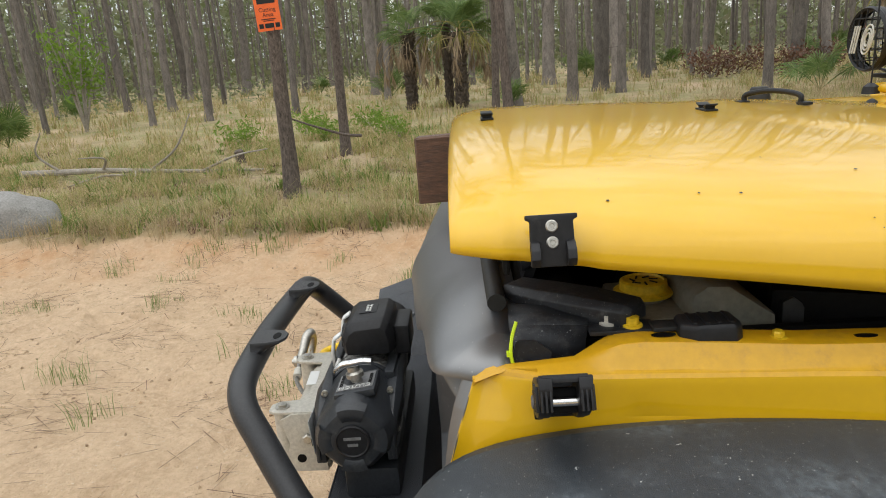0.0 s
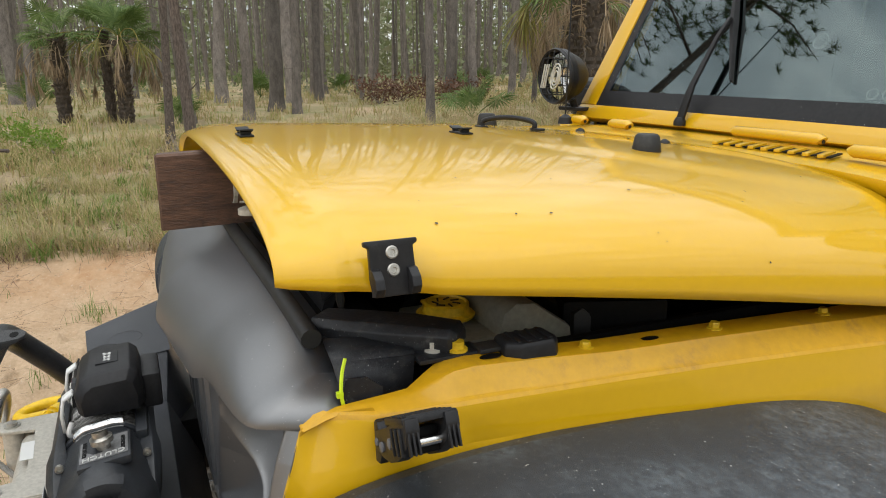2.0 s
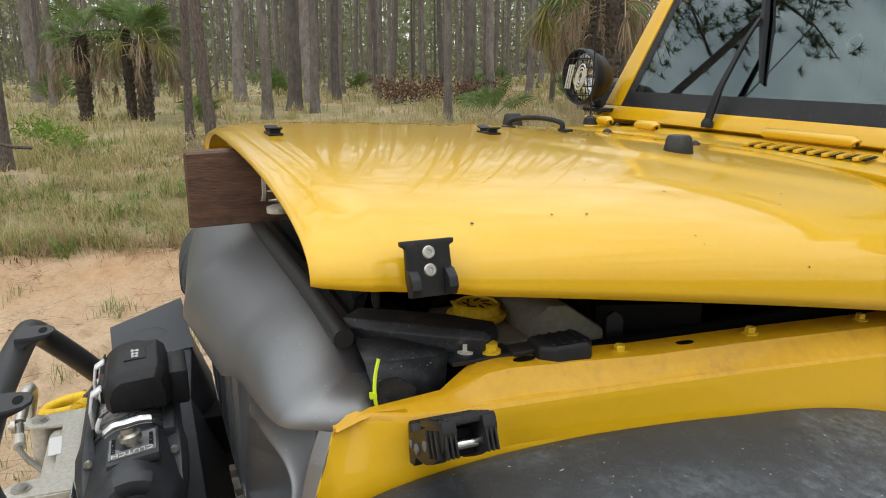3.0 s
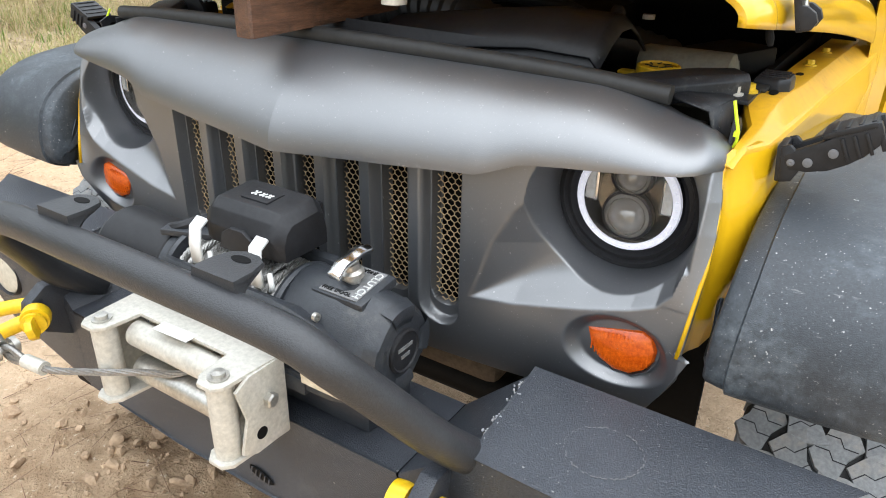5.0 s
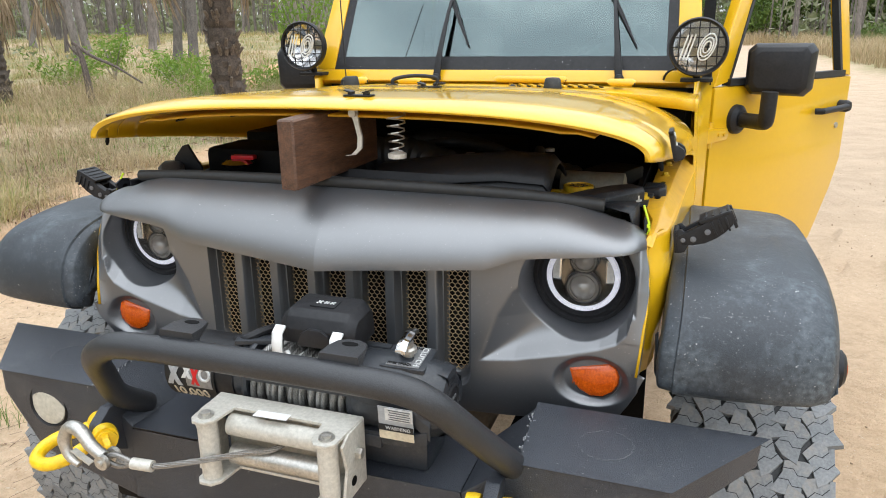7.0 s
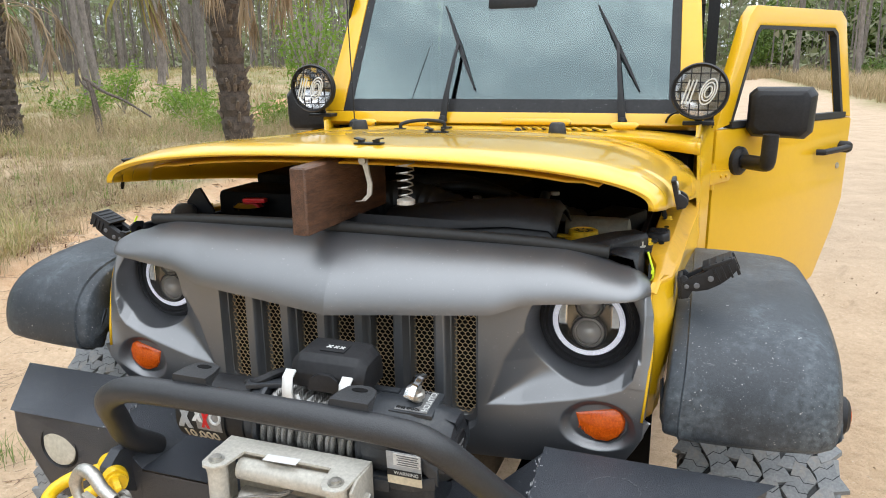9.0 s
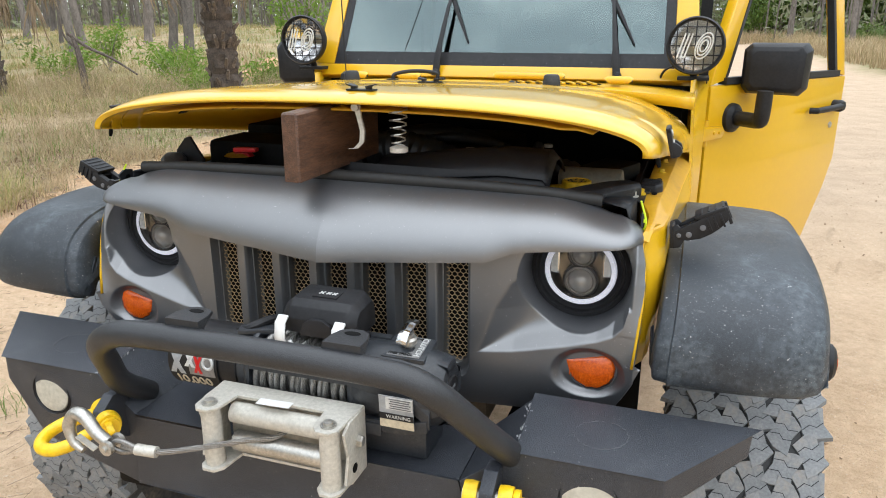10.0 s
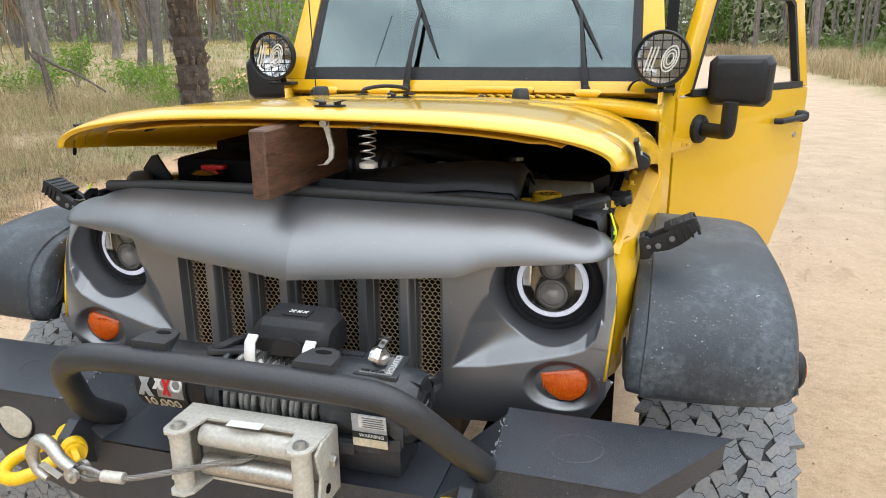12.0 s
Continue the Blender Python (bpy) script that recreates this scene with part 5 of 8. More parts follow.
for x in (X0 - 0.026, X1 + 0.026):
    bm = prism(B(), [(-0.236, 0.790), (-0.236, 0.912), (-0.295, 0.912), (-0.318, 0.900), (-0.305, 0.850), (-0.318, 0.802), (-0.295, 0.790)], -0.0028, 0.0028, Matrix.Translation((x, 0, 0)) @ Matrix.Rotation(radians(90), 4, "Z"))
    sp = part("side_plate", bm, "zinc_dull", fl, bevel=0.001)
    s = 1 if x > 0 else -1
    part("side_bolt", lathe(B(), [(0.0105, 0.0), (0.0105, 0.008), (0.008, 0.010), (0.0, 0.010)], Matrix.Translation((x + s * 0.003, -0.268, 0.862)) @ Matrix.Rotation(s * radians(90), 4, "Y"), 6), "zinc", sp, smooth=20)
    part("side_hole", lathe(B(), [(0.0, 0.0), (0.009, 0.0), (0.009, 0.0008), (0.0, 0.0008)], Matrix.Translation((x + s * 0.003, -0.285, 0.818)) @ Matrix.Rotation(s * radians(90), 4, "Y"), 18), "bay", sp)
for x in (X0, X1):
    part("upright_roller", lathe(B(), [(0.0, 0.794), (0.0175, 0.794), (0.0178, 0.815), (0.0178, 0.890), (0.0175, 0.909), (0.0, 0.909)], Matrix.Translation((x, FY, 0)), 28), "zinc_dull", fl)
    part("roller_bolt", lathe(B(), [(0.014, 0.9145), (0.014, 0.917), (0.009, 0.917), (0.009, 0.922), (0.0, 0.923)], Matrix.Translation((x, FY, 0)), 18), "zinc", fl)
    part("roller_bolt", lathe(B(), [(0.012, 0.787), (0.012, 0.780), (0.0, 0.779)], Matrix.Translation((x, FY, 0)), 18), "zinc", fl)
for z, mm in ((0.884, "zinc_dull"), (0.826, "zinc")):
    part("cross_roller", lathe(B(), [(0.0, X0 + 0.026), (0.0195, X0 + 0.026), (0.0195, X1 - 0.026), (0.0, X1 - 0.026)], Matrix.Translation((0, -0.285, z)) @ AX, 28), mm, fl)
part("white_sticker", box(B(), (0.028, -0.283, 0.9150), (0.065, 0.020, 0.0008), Matrix.Rotation(0.05, 4, "Z")), "white_plastic", fl)


def laid_rope(bm, pts, r, turns_per_m=45):
    """Six strands twisted about a line."""
    pts = [Vector(p) for p in pts]
    length = 0
    ring = []
    for i, p in enumerate(pts):
        d = (pts[min(i + 1, len(pts) - 1)] - pts[max(i - 1, 0)]).normalized()
        if i:
            length += (p - pts[i - 1]).length
        u = d.cross(Vector((0, 0, 1))).normalized()
        ring.append((p, u, d.cross(u), length))
    for s in range(6):
        line = [p + (u * math.cos(2 * math.pi * (s / 6 + l * turns_per_m / 6)) + v * math.sin(2 * math.pi * (s / 6 + l * turns_per_m / 6))) * r * 0.62 for p, u, v, l in ring]
        tube(bm, line, r * 0.42, 6)
    return bm


rope = group_at("winch_rope", -0.1, -0.33, 0.84, None, "grey steel winch rope running through the fairlead rollers", "steel rope")
pts = spline([(0.06, -0.22, 0.872), (0.035, -0.285, 0.853), (-0.02, -0.315, 0.848), (-0.10, -0.352, 0.838), (-0.165, -0.372, 0.829), (-0.235, -0.380, 0.832)], 14)
part("rope", laid_rope(B(), pts, 0.0052), "cable", rope)
part("ferrule", tube(B(), [(-0.165, -0.372, 0.829), (-0.205, -0.377, 0.830)], 0.0105, 14), "zinc_dull", rope, "crimped metal ferrule")
hook = group_at("clevis_hook", -0.30, -0.38, 0.83, None, "galvanised steel clevis hook clipped into the shackle", "hook")
part("rope_eye", tube(B(), spline([(-0.205, -0.377, 0.833), (-0.235, -0.380, 0.842), (-0.255, -0.380, 0.836), (-0.257, -0.380, 0.826), (-0.235, -0.380, 0.820), (-0.205, -0.377, 0.827)], 5), 0.0048, 8), "cable", hook)
pts = [(-0.262, -0.383, 0.836), (-0.290, -0.380, 0.850), (-0.315, -0.375, 0.872), (-0.345, -0.370, 0.872), (-0.362, -0.372, 0.845), (-0.352, -0.376, 0.815), (-0.330, -0.378, 0.802)]
ps = spline(pts, 5)
part("hook_body", tube(B(), ps, 0.011, 14, True, list(np.interp(range(len(ps)), (0, 10, 20, len(ps) - 1), (1.0, 1.15, 1.1, 0.55)))), "zinc", hook)
for dy in (-0.014, 0.014):
    part("clevis_ear", lathe(B(), [(0.0, -0.004), (0.014, -0.004), (0.014, 0.004), (0.0, 0.004)], Matrix.Translation((-0.256, -0.380 + dy, 0.832)) @ AY, 18), "zinc", hook)
part("clevis_pin", tube(B(), [(-0.256, -0.404, 0.832), (-0.256, -0.358, 0.832)], 0.006, 10), "zinc", hook)
part("safety_latch", box(B(), (-0.318, -0.379, 0.822), (0.044, 0.012, 0.003), Matrix.Rotation(0.5, 4, "Y")), "zinc_dull", hook)

# ------------------------------------------------ wooden prop plank
plank = B()
d = Vector((0.030, 0.30, 0.012)).normalized()
side = Vector((d.y, -d.x, 0)).normalized()
rows = []
for s in (0.0, 0.004, 0.10, 0.20, 0.30, 0.316, 0.32):
    c = Vector((-0.078, -0.030, 1.259)) + d * s
    e = 0.003 if s in (0.0, 0.32) else 0.0
    w = 0.038
    prof = [(e, e), (e, 0.132 - e), (0.004, 0.136 - e), (w - 0.004, 0.136 - e), (w - e, 0.132 - e), (w - e, e), (w - 0.004, 0), (0.004, 0)]
    rows.append([c + side * a + Vector((0, 0, b)) for a, b in prof])
tagged(part("wooden_plank", loft(plank, rows, True, True), "wood", None, "worn dark brown plank propping the hood open", smooth=30), "worn dark brown wooden plank propping the hood open", "plank")

# yellow-green cable ties at the grille ends
for sx in (1, -1):
    t = group_at("cable_tie", sx * 0.61, 0.11, 1.2, car, "lime green plastic cable tie")
    part("strap", tube(B(), spline([(sx * 0.604, 0.118, 1.172), (sx * 0.616, 0.112, 1.186), (sx * 0.618, 0.109, 1.203), (sx * 0.612, 0.112, 1.222), (sx * 0.606, 0.118, 1.238)], 5), 0.0022, 6), "lime", t)
    part("strap_head", box(B(), (sx * 0.617, 0.1075, 1.202), (0.006, 0.007, 0.006)), "lime", t)

# ------------------------------------------------ engine bay
bay = group_at("engine_bay", 0, 0.6, 0.9, car, "dark dusty engine bay")
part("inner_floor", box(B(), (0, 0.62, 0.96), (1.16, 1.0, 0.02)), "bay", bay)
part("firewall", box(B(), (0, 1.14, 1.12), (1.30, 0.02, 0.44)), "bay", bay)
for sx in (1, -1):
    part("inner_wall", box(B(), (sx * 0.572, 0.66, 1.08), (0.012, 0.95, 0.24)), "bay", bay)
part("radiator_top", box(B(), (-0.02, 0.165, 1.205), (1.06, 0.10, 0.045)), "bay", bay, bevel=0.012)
part("air_dam", prism(B(), [(-0.16, 0.0), (0.40, -0.005), (0.40, 0.030), (0.30, 0.036), (-0.10, 0.040), (-0.16, 0.020)], -0.004, 0.010, Matrix.Translation((0.02, 0.145, 1.232)) @ Matrix.Rotation(radians(-20), 4, "X")), "trim", bay)
bm = loft(B(), [[(x, 0.14 + 0.19 * s + dy, z + 0.045 * math.sin(math.pi * s) + 0.020 * math.sin(4 * x)) for s in (0, 0.2, 0.4, 0.6, 0.8, 1)] for x, dy, z in ((0.02, 0.02, 1.225), (0.12, 0.01, 1.232), (0.22, 0.0, 1.240), (0.32, 0.0, 1.246), (0.41, 0.0, 1.242), (0.425, 0.0, 1.225))])
part("intake_duct", bm, "trim", bay).modifiers.new("skin", "SOLIDIFY").thickness = 0.004
# dark panel between radiator and fender, with bolts
for sx in (1, -1):
    bm = facets([[(sx * 0.530, 0.112, 1.232), (sx * 0.580, 0.110, 1.222), (sx * 0.590, 0.205, 1.220), (sx * 0.548, 0.212, 1.226)],
                 [(sx * 0.580, 0.110, 1.222), (sx * 0.598, 0.122, 1.158), (sx * 0.594, 0.198, 1.170), (sx * 0.590, 0.205, 1.222)]])
    cp = part("corner_panel", bm, "panel", bay, "dusty dark slate sheet panel")
    cp.modifiers.new("skin", "SOLIDIFY").thickness = 0.003
    rows = []
    for x, y, z, w, h in ((0.470, 0.125, 1.232, 0.020, 0.014), (0.505, 0.165, 1.232, 0.022, 0.016), (0.545, 0.215, 1.233, 0.022, 0.016), (0.580, 0.262, 1.232, 0.018, 0.014), (0.584, 0.268, 1.231, 0.012, 0.008)):
        rows.append([(sx * (x + a * w), y - a * w, z + b * h) for a, b in ((-1, -1), (1, -1), (1, 0.4), (0.7, 1), (-0.7, 1), (-1, 0.4))])
    part("panel_rail", loft(B(), rows, True, True), "panel", bay, bevel=0.002)
    part("body_bracket", box(B(), (sx * 0.590, 0.245, 1.2165), (0.034, 0.080, 0.006)), "panel", bay, bevel=0.002)
    for x, y, mm in ((0.582, 0.232, "zinc_dull"), (0.595, 0.258, "cap_yellow")):
        part("body_bolt", lathe(B(), [(0.012, 0.0), (0.012, 0.003), (0.008, 0.004), (0.008, 0.012), (0.0, 0.013)], Matrix.Translation((sx * x, y, 1.2195)), 14), mm, bay)
    rows = [[(sx * (0.612 + a), 0.342 + b, z) for a, b in ((-0.022 * k, -0.034 * k), (0.012 * k, -0.036 * k), (0.024 * k, -0.018 * k), (0.024 * k, 0.026 * k), (0.012 * k, 0.036 * k), (-0.022 * k, 0.034 * k))] for z, k in ((1.196, 1.0), (1.210, 1.04), (1.226, 1.0), (1.231, 0.9))]
    bs_ = part("hood_bump_stop", loft(B(), rows, True, True), "trim", bay, "black rubber bump stop", bevel=0.003)
    for k in range(4):
        part("stop_ridge", box(B(), (sx * 0.612, 0.322 + 0.014 * k, 1.2315), (0.036, 0.005, 0.0025)), "trim", bs_, bevel=0.001)
    part("stop_tongue", box(B(), (sx * 0.600, 0.296, 1.2195), (0.026, 0.034, 0.006)), "seal", bs_, bevel=0.002)
# washer tank with yellow cap
tank = group_at("washer_tank", 0.48, 0.36, 1.15, bay)
side = Matrix.Rotation(radians(90), 4, "Z")
part("tank_body", prism(B(), [(0.338, 1.08), (0.336, 1.195), (0.346, 1.236), (0.364, 1.248), (0.392, 1.246), (0.452, 1.204), (0.456, 1.08)], -0.548, -0.405, side), "bottle", tank, "clouded cream plastic tank", bevel=0.010)
part("box_cover", prism(B(), [(0.462, 1.10), (0.462, 1.215), (0.476, 1.222), (0.535, 1.178), (0.537, 1.10)], -0.535, -0.430, side), "hose", bay, bevel=0.004)
part("tank_shelf", box(B(), (0.465, 0.305, 1.196), (0.16, 0.09, 0.022)), "bottle", tank, bevel=0.006)
part("tank_neck", lathe(B(), [(0.036, 1.19), (0.034, 1.212), (0.0, 1.213)], Matrix.Translation((0.455, 0.305, 0)), 24), "bottle", tank)
cap = part("tank_cap", lathe(B(), [(0.040, 1.212), (0.041, 1.216), (0.033, 1.219), (0.032, 1.230), (0.028, 1.232), (0.027, 1.229), (0.0, 1.2295)], Matrix.Translation((0.455, 0.305, 0)), 32), "cap_yellow", tank, "yellow plastic filler cap")
bm = B()
for k in range(7):
    box(bm, (0.455 + 0.015 * math.cos(k * 0.9), 0.305 + 0.015 * math.sin(k * 0.9), 1.2302), (0.012, 0.0025, 0.0012), Matrix.Rotation(k * 0.7, 4, "Z"))
part("cap_marks", bm, "ink", tank)
part("cap_tab", box(B(), (0.408, 0.300, 1.216), (0.022, 0.020, 0.005)), "cap_yellow", tank, bevel=0.002)
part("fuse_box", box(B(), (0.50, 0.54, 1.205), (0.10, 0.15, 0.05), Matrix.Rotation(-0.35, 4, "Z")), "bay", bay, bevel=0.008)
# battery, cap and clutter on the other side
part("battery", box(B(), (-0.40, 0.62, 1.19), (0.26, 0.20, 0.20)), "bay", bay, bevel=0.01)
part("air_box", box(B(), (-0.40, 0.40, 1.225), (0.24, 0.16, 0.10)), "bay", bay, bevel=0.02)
rad = part("radiator_cap", lathe(B(), [(0.040, 1.238), (0.042, 1.244), (0.030, 1.252), (0.0, 1.253)], Matrix.Translation((-0.395, 0.285, 0)), 28), "chrome", bay, "bright metal radiator cap")
part("cap_lever", box(B(), (-0.378, 0.285, 1.259), (0.060, 0.022, 0.010), Matrix.Rotation(0.15, 4, "Z")), "red", rad, "red lever", bevel=0.002)
bm = prism(B(), [(-0.06, 0.0), (-0.058, 0.03), (-0.030, 0.062), (-0.016, 0.066), (0.004, 0.034), (0.02, 0.010), (0.02, 0.0)], -0.004, 0.004, Matrix.Translation((-0.50, 0.25, 1.225)))
part("scoop", bm, "trim", bay)
for k, (a, b, c, r) in enumerate((((-0.20, 0.30, 1.22), (0.0, 0.36, 1.27), (0.22, 0.34, 1.22), 0.042), ((0.10, 0.32, 1.19), (0.26, 0.38, 1.25), (0.42, 0.50, 1.20), 0.034), ((-0.30, 0.50, 1.18), (0.0, 0.62, 1.27), (0.30, 0.60, 1.2), 0.03),
                                  ((0.30, 0.30, 1.10), (0.335, 0.31, 1.21), (0.35, 0.40, 1.29), 0.012), ((-0.05, 0.5, 1.24), (0.1, 0.45, 1.29), (0.22, 0.55, 1.26), 0.012))):
    pts = spline([a, b, c], 18)
    ridged = [1 + (0.10 if i % 2 else 0) for i in range(len(pts))] if r > 0.03 else None
    part("hose", tube(B(), pts, r, 14, True, ridged), "hose" if r > 0.02 else "trim", bay)
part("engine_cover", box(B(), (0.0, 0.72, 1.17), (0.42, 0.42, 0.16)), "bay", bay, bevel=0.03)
for x, y in ((-0.25, 0.45), (0.15, 0.50), (0.33, 0.62), (-0.1, 0.7)):
    part("cover_bolt", lathe(B(), [(0.012, 1.25), (0.012, 1.258), (0, 1.259)], Matrix.Translation((x, y, 0)), 10), "zinc_dull", bay)
part("lower_skid", box(B(), (0.0, 0.20, 0.74), (0.62, 0.16, 0.10)), mat("sandy_frame", (0.10, 0.075, 0.05), (0.22, 0.16, 0.105), rough=0.8, scale=9, bump=0.4), bay, bevel=0.02)
for sx in (1, -1):
    part("frame_rail", box(B(), (sx * 0.40, 0.6, 0.66), (0.09, 1.6, 0.14)), "bay", bay, bevel=0.01)
part("axle", tube(B(), [(-0.75, WHEEL_Y, WHEEL_Z), (0.75, WHEEL_Y, WHEEL_Z)], 0.045, 14), "bay", bay)
for sx in (1, -1):
    c = [(sx * 0.55 + 0.05 * math.cos(t * 0.7), 0.30 + 0.05 * math.sin(t * 0.7), 0.62 + 0.0085 * t) for t in range(46)]
    part("suspension_coil", tube(B(), c, 0.009, 8), "bay", bay)

# ------------------------------------------------ cowl, windscreen and cabin
CX = -0.015
bm = loft(B(), [[(CX + x, y, z - 0.02 * (abs(x) / 0.66) ** 4) for x in np.linspace(-0.70, 0.70, 25)] for y, z in ((1.050, 1.340), (1.052, 1.371), (1.08, 1.376), (1.17, 1.378), (1.27, 1.375), (1.324, 1.372))])
cowl = part("cowl", bm, "paint", car, smooth=40)
cowl.modifiers.new("skin", "SOLIDIFY").thickness = 0.004
for k in range(9):
    x = 0.10 + 0.033 * k
    mm = Matrix.Rotation(radians(24), 4, "Z")
    part("cowl_louver", box(B(), (x, 1.135, 1.3805), (0.012, 0.085, 0.007), mm), "paint", cowl, bevel=0.002)
    part("louver_gap", box(B(), (x + 0.0165, 1.135, 1.3795), (0.008, 0.082, 0.0025), mm), "bay", cowl)
for x, w in ((0.13, 0.24), (0.45, 0.075), (-0.27, 0.075), (-0.46, 0.05)):
    y = 1.262 if w > 0.1 else 1.14
    g = part("hinge_barrel", tube(B(), [(x - w / 2, y, 1.388), (x - w / 2 + 0.004, y, 1.392), (x + w / 2 - 0.004, y, 1.392), (x + w / 2, y, 1.388)], 0.0125, 14), "paint", cowl)
    part("hinge_pin", lathe(B(), [(0.005, 0), (0.004, 0.002), (0, 0.002)], Matrix.Translation((x + w / 2 + 0.003, y, 1.388)) @ AX, 10), "trim", g)
for sx in (1, -1):
    bm = facets([[(sx * 0.690 + CX, 1.05, 1.355), (sx * 0.705 + CX, 1.05, 1.10), (sx * 0.715 + CX, 1.34, 1.10), (sx * 0.700 + CX, 1.30, 1.355)],
                 [(sx * 0.705 + CX, 1.05, 1.10), (sx * 0.705 + CX, 1.05, 0.70), (sx * 0.715 + CX, 1.36, 0.70), (sx * 0.715 + CX, 1.34, 1.10)]])
    part("cowl_side", bm, "paint", car, bevel=0.0)
    bm = loft(B(), [[(sx * x + CX * (sx < 0), y, z) for x, y in ((0.672, 1.22), (0.690, 1.30), (0.726, 1.405), (0.700, 1.42))] for z in (0.72, 1.05, 1.39)])
    part("hinge_pillar", bm, "paint", car).modifiers.new("skin", "SOLIDIFY").thickness = 0.004

# windscreen frame: leaning back, with glass set in


def ws(x, s):
    """A point of the windscreen plane: s metres up the slope from its foot."""
    return Vector((CX + x, 1.300 + s * math.sin(radians(27)), 1.418 + s * math.cos(radians(27))))


wsf = group_at("windscreen_frame", CX, 1.3, 1.4, car)
H = 0.52
outer_b, outer_t, glass_b, glass_t = 0.705, 0.660, 0.625, 0.600
nrm = Vector((0, -math.cos(radians(27)), math.sin(radians(27))))


def slab(pts, t0, t1):
    return loft(B(), [[p + nrm * t0 for p in pts], [p + nrm * t1 for p in pts]], True, True)


part("sill_rail", slab([ws(-outer_b, -0.045), ws(outer_b, -0.045), ws(outer_b, 0.0), ws(-outer_b, 0.0)], -0.03, 0.012), "paint", wsf, bevel=0.006)
part("top_rail", slab([ws(-outer_t, H), ws(outer_t, H), ws(outer_t, H + 0.06), ws(-outer_t, H + 0.06)], -0.03, 0.012), "paint", wsf, bevel=0.006)
for sx in (1, -1):
    part("side_post", slab([ws(sx * glass_b, 0.0), ws(sx * outer_b, 0.0), ws(sx * outer_t, H), ws(sx * glass_t, H)], -0.05, 0.012), "paint", wsf, bevel=0.006)
    part("glass_edge", slab([ws(sx * (glass_b - 0.035), 0.0), ws(sx * glass_b, 0.0), ws(sx * glass_t, H), ws(sx * (glass_t - 0.030), H)], -0.005, 0.0062), "trim", wsf)
part("lower_frit", slab([ws(-glass_b, 0.0), ws(glass_b, 0.0), ws(glass_b - 0.005, 0.052), ws(-glass_b + 0.005, 0.052)], -0.005, 0.0060), "trim", wsf)
scr = part("windscreen", slab([ws(-glass_b, 0.0), ws(glass_b, 0.0), ws(glass_t, H), ws(-glass_t, H)], 0.001, 0.005), "screen_glass", wsf, "wet reflective windscreen glass", smooth=0)
scr.visible_shadow = False
# water drops on the glass
rnd = random.Random(12)
bm = B()
for k in range(1000):
    if k < 600:
        x, s = -glass_b + rnd.betavariate(1, 5) * 0.45, rnd.uniform(0.0, 0.5)
    else:
        x, s = rnd.uniform(-0.6, 0.6), rnd.betavariate(1, 6) * 0.3
    r = rnd.uniform(0.0005, 0.0019)
    c = ws(x, s) + nrm * (0.0064 if s < 0.054 or abs(x) > 0.56 else 0.0052)
    u, v = Vector((1, 0, 0)), nrm.cross(Vector((1, 0, 0)))
    ring = [bm.verts.new(c + (u * math.cos(a) * r + v * math.sin(a) * r * rnd.uniform(0.9, 1.5))) for a in np.linspace(0, 2 * math.pi, 7)[:-1]]
    top = bm.verts.new(c + nrm * r * 0.5)
    for i in range(6):
        bm.faces.new((ring[i], ring[(i + 1) % 6], top))
tagged(part("water_drops", bm, "lamp_glass", wsf), kind="stuff").visible_shadow = False


def wiper(x0, reach, blade):
    w = group_at("wiper", CX + x0, 1.26, 1.39, car)
    foot = Vector((CX + x0, 1.262, 1.388))
    knee = ws(x0 + reach[0], reach[1]) + nrm * 0.030
    part("pivot", lathe(B(), [(0.016, 0.0), (0.016, 0.012), (0.010, 0.022), (0.0, 0.023)], Matrix.Translation(foot), 16), "trim", w)
    d = (knee - foot)
    rows = []
    for t, wd in ((0.0, 0.013), (0.25, 0.012), (0.35, 0.009), (0.8, 0.006), (1.0, 0.005)):
        p = foot + d * t + nrm * 0.018 * math.sin(math.pi * t)
        u = d.cross(nrm).normalized()
        rows.append([p - u * wd, p + u * wd, p + u * wd + nrm * 0.008, p - u * wd + nrm * 0.008])
    part("arm", loft(B(), rows, True, True), "trim", w, bevel=0.0015)
    a, b = ws(x0 + blade[0], blade[1]) + nrm * 0.012, ws(x0 + blade[2], blade[3]) + nrm * 0.012
    u = (b - a).cross(nrm).normalized()
    bm = loft(B(), [[p - u * k + nrm * 0.000, p + u * k, p + u * k * 0.6 + nrm * h, p - u * k * 0.6 + nrm * h] for p, k, h in ((a, 0.003, 0.006), (a.lerp(b, 0.25), 0.007, 0.012), (a.lerp(b, 0.5), 0.010, 0.018), (a.lerp(b, 0.75), 0.007, 0.012), (b, 0.003, 0.006))], True, True)
    part("blade", bm, "trim", w)
    part("blade_rubber", loft(B(), [[p - u * 0.0015 - nrm * 0.008, p + u * 0.0015 - nrm * 0.008, p + u * 0.0015, p - u * 0.0015] for p in (a, b)], True, True), "ink", w)


wiper(-0.20, (0.02, 0.26), (0.10, 0.09, -0.06, 0.43))
wiper(0.445, (-0.04, 0.25), (0.045, 0.083, -0.123, 0.41))

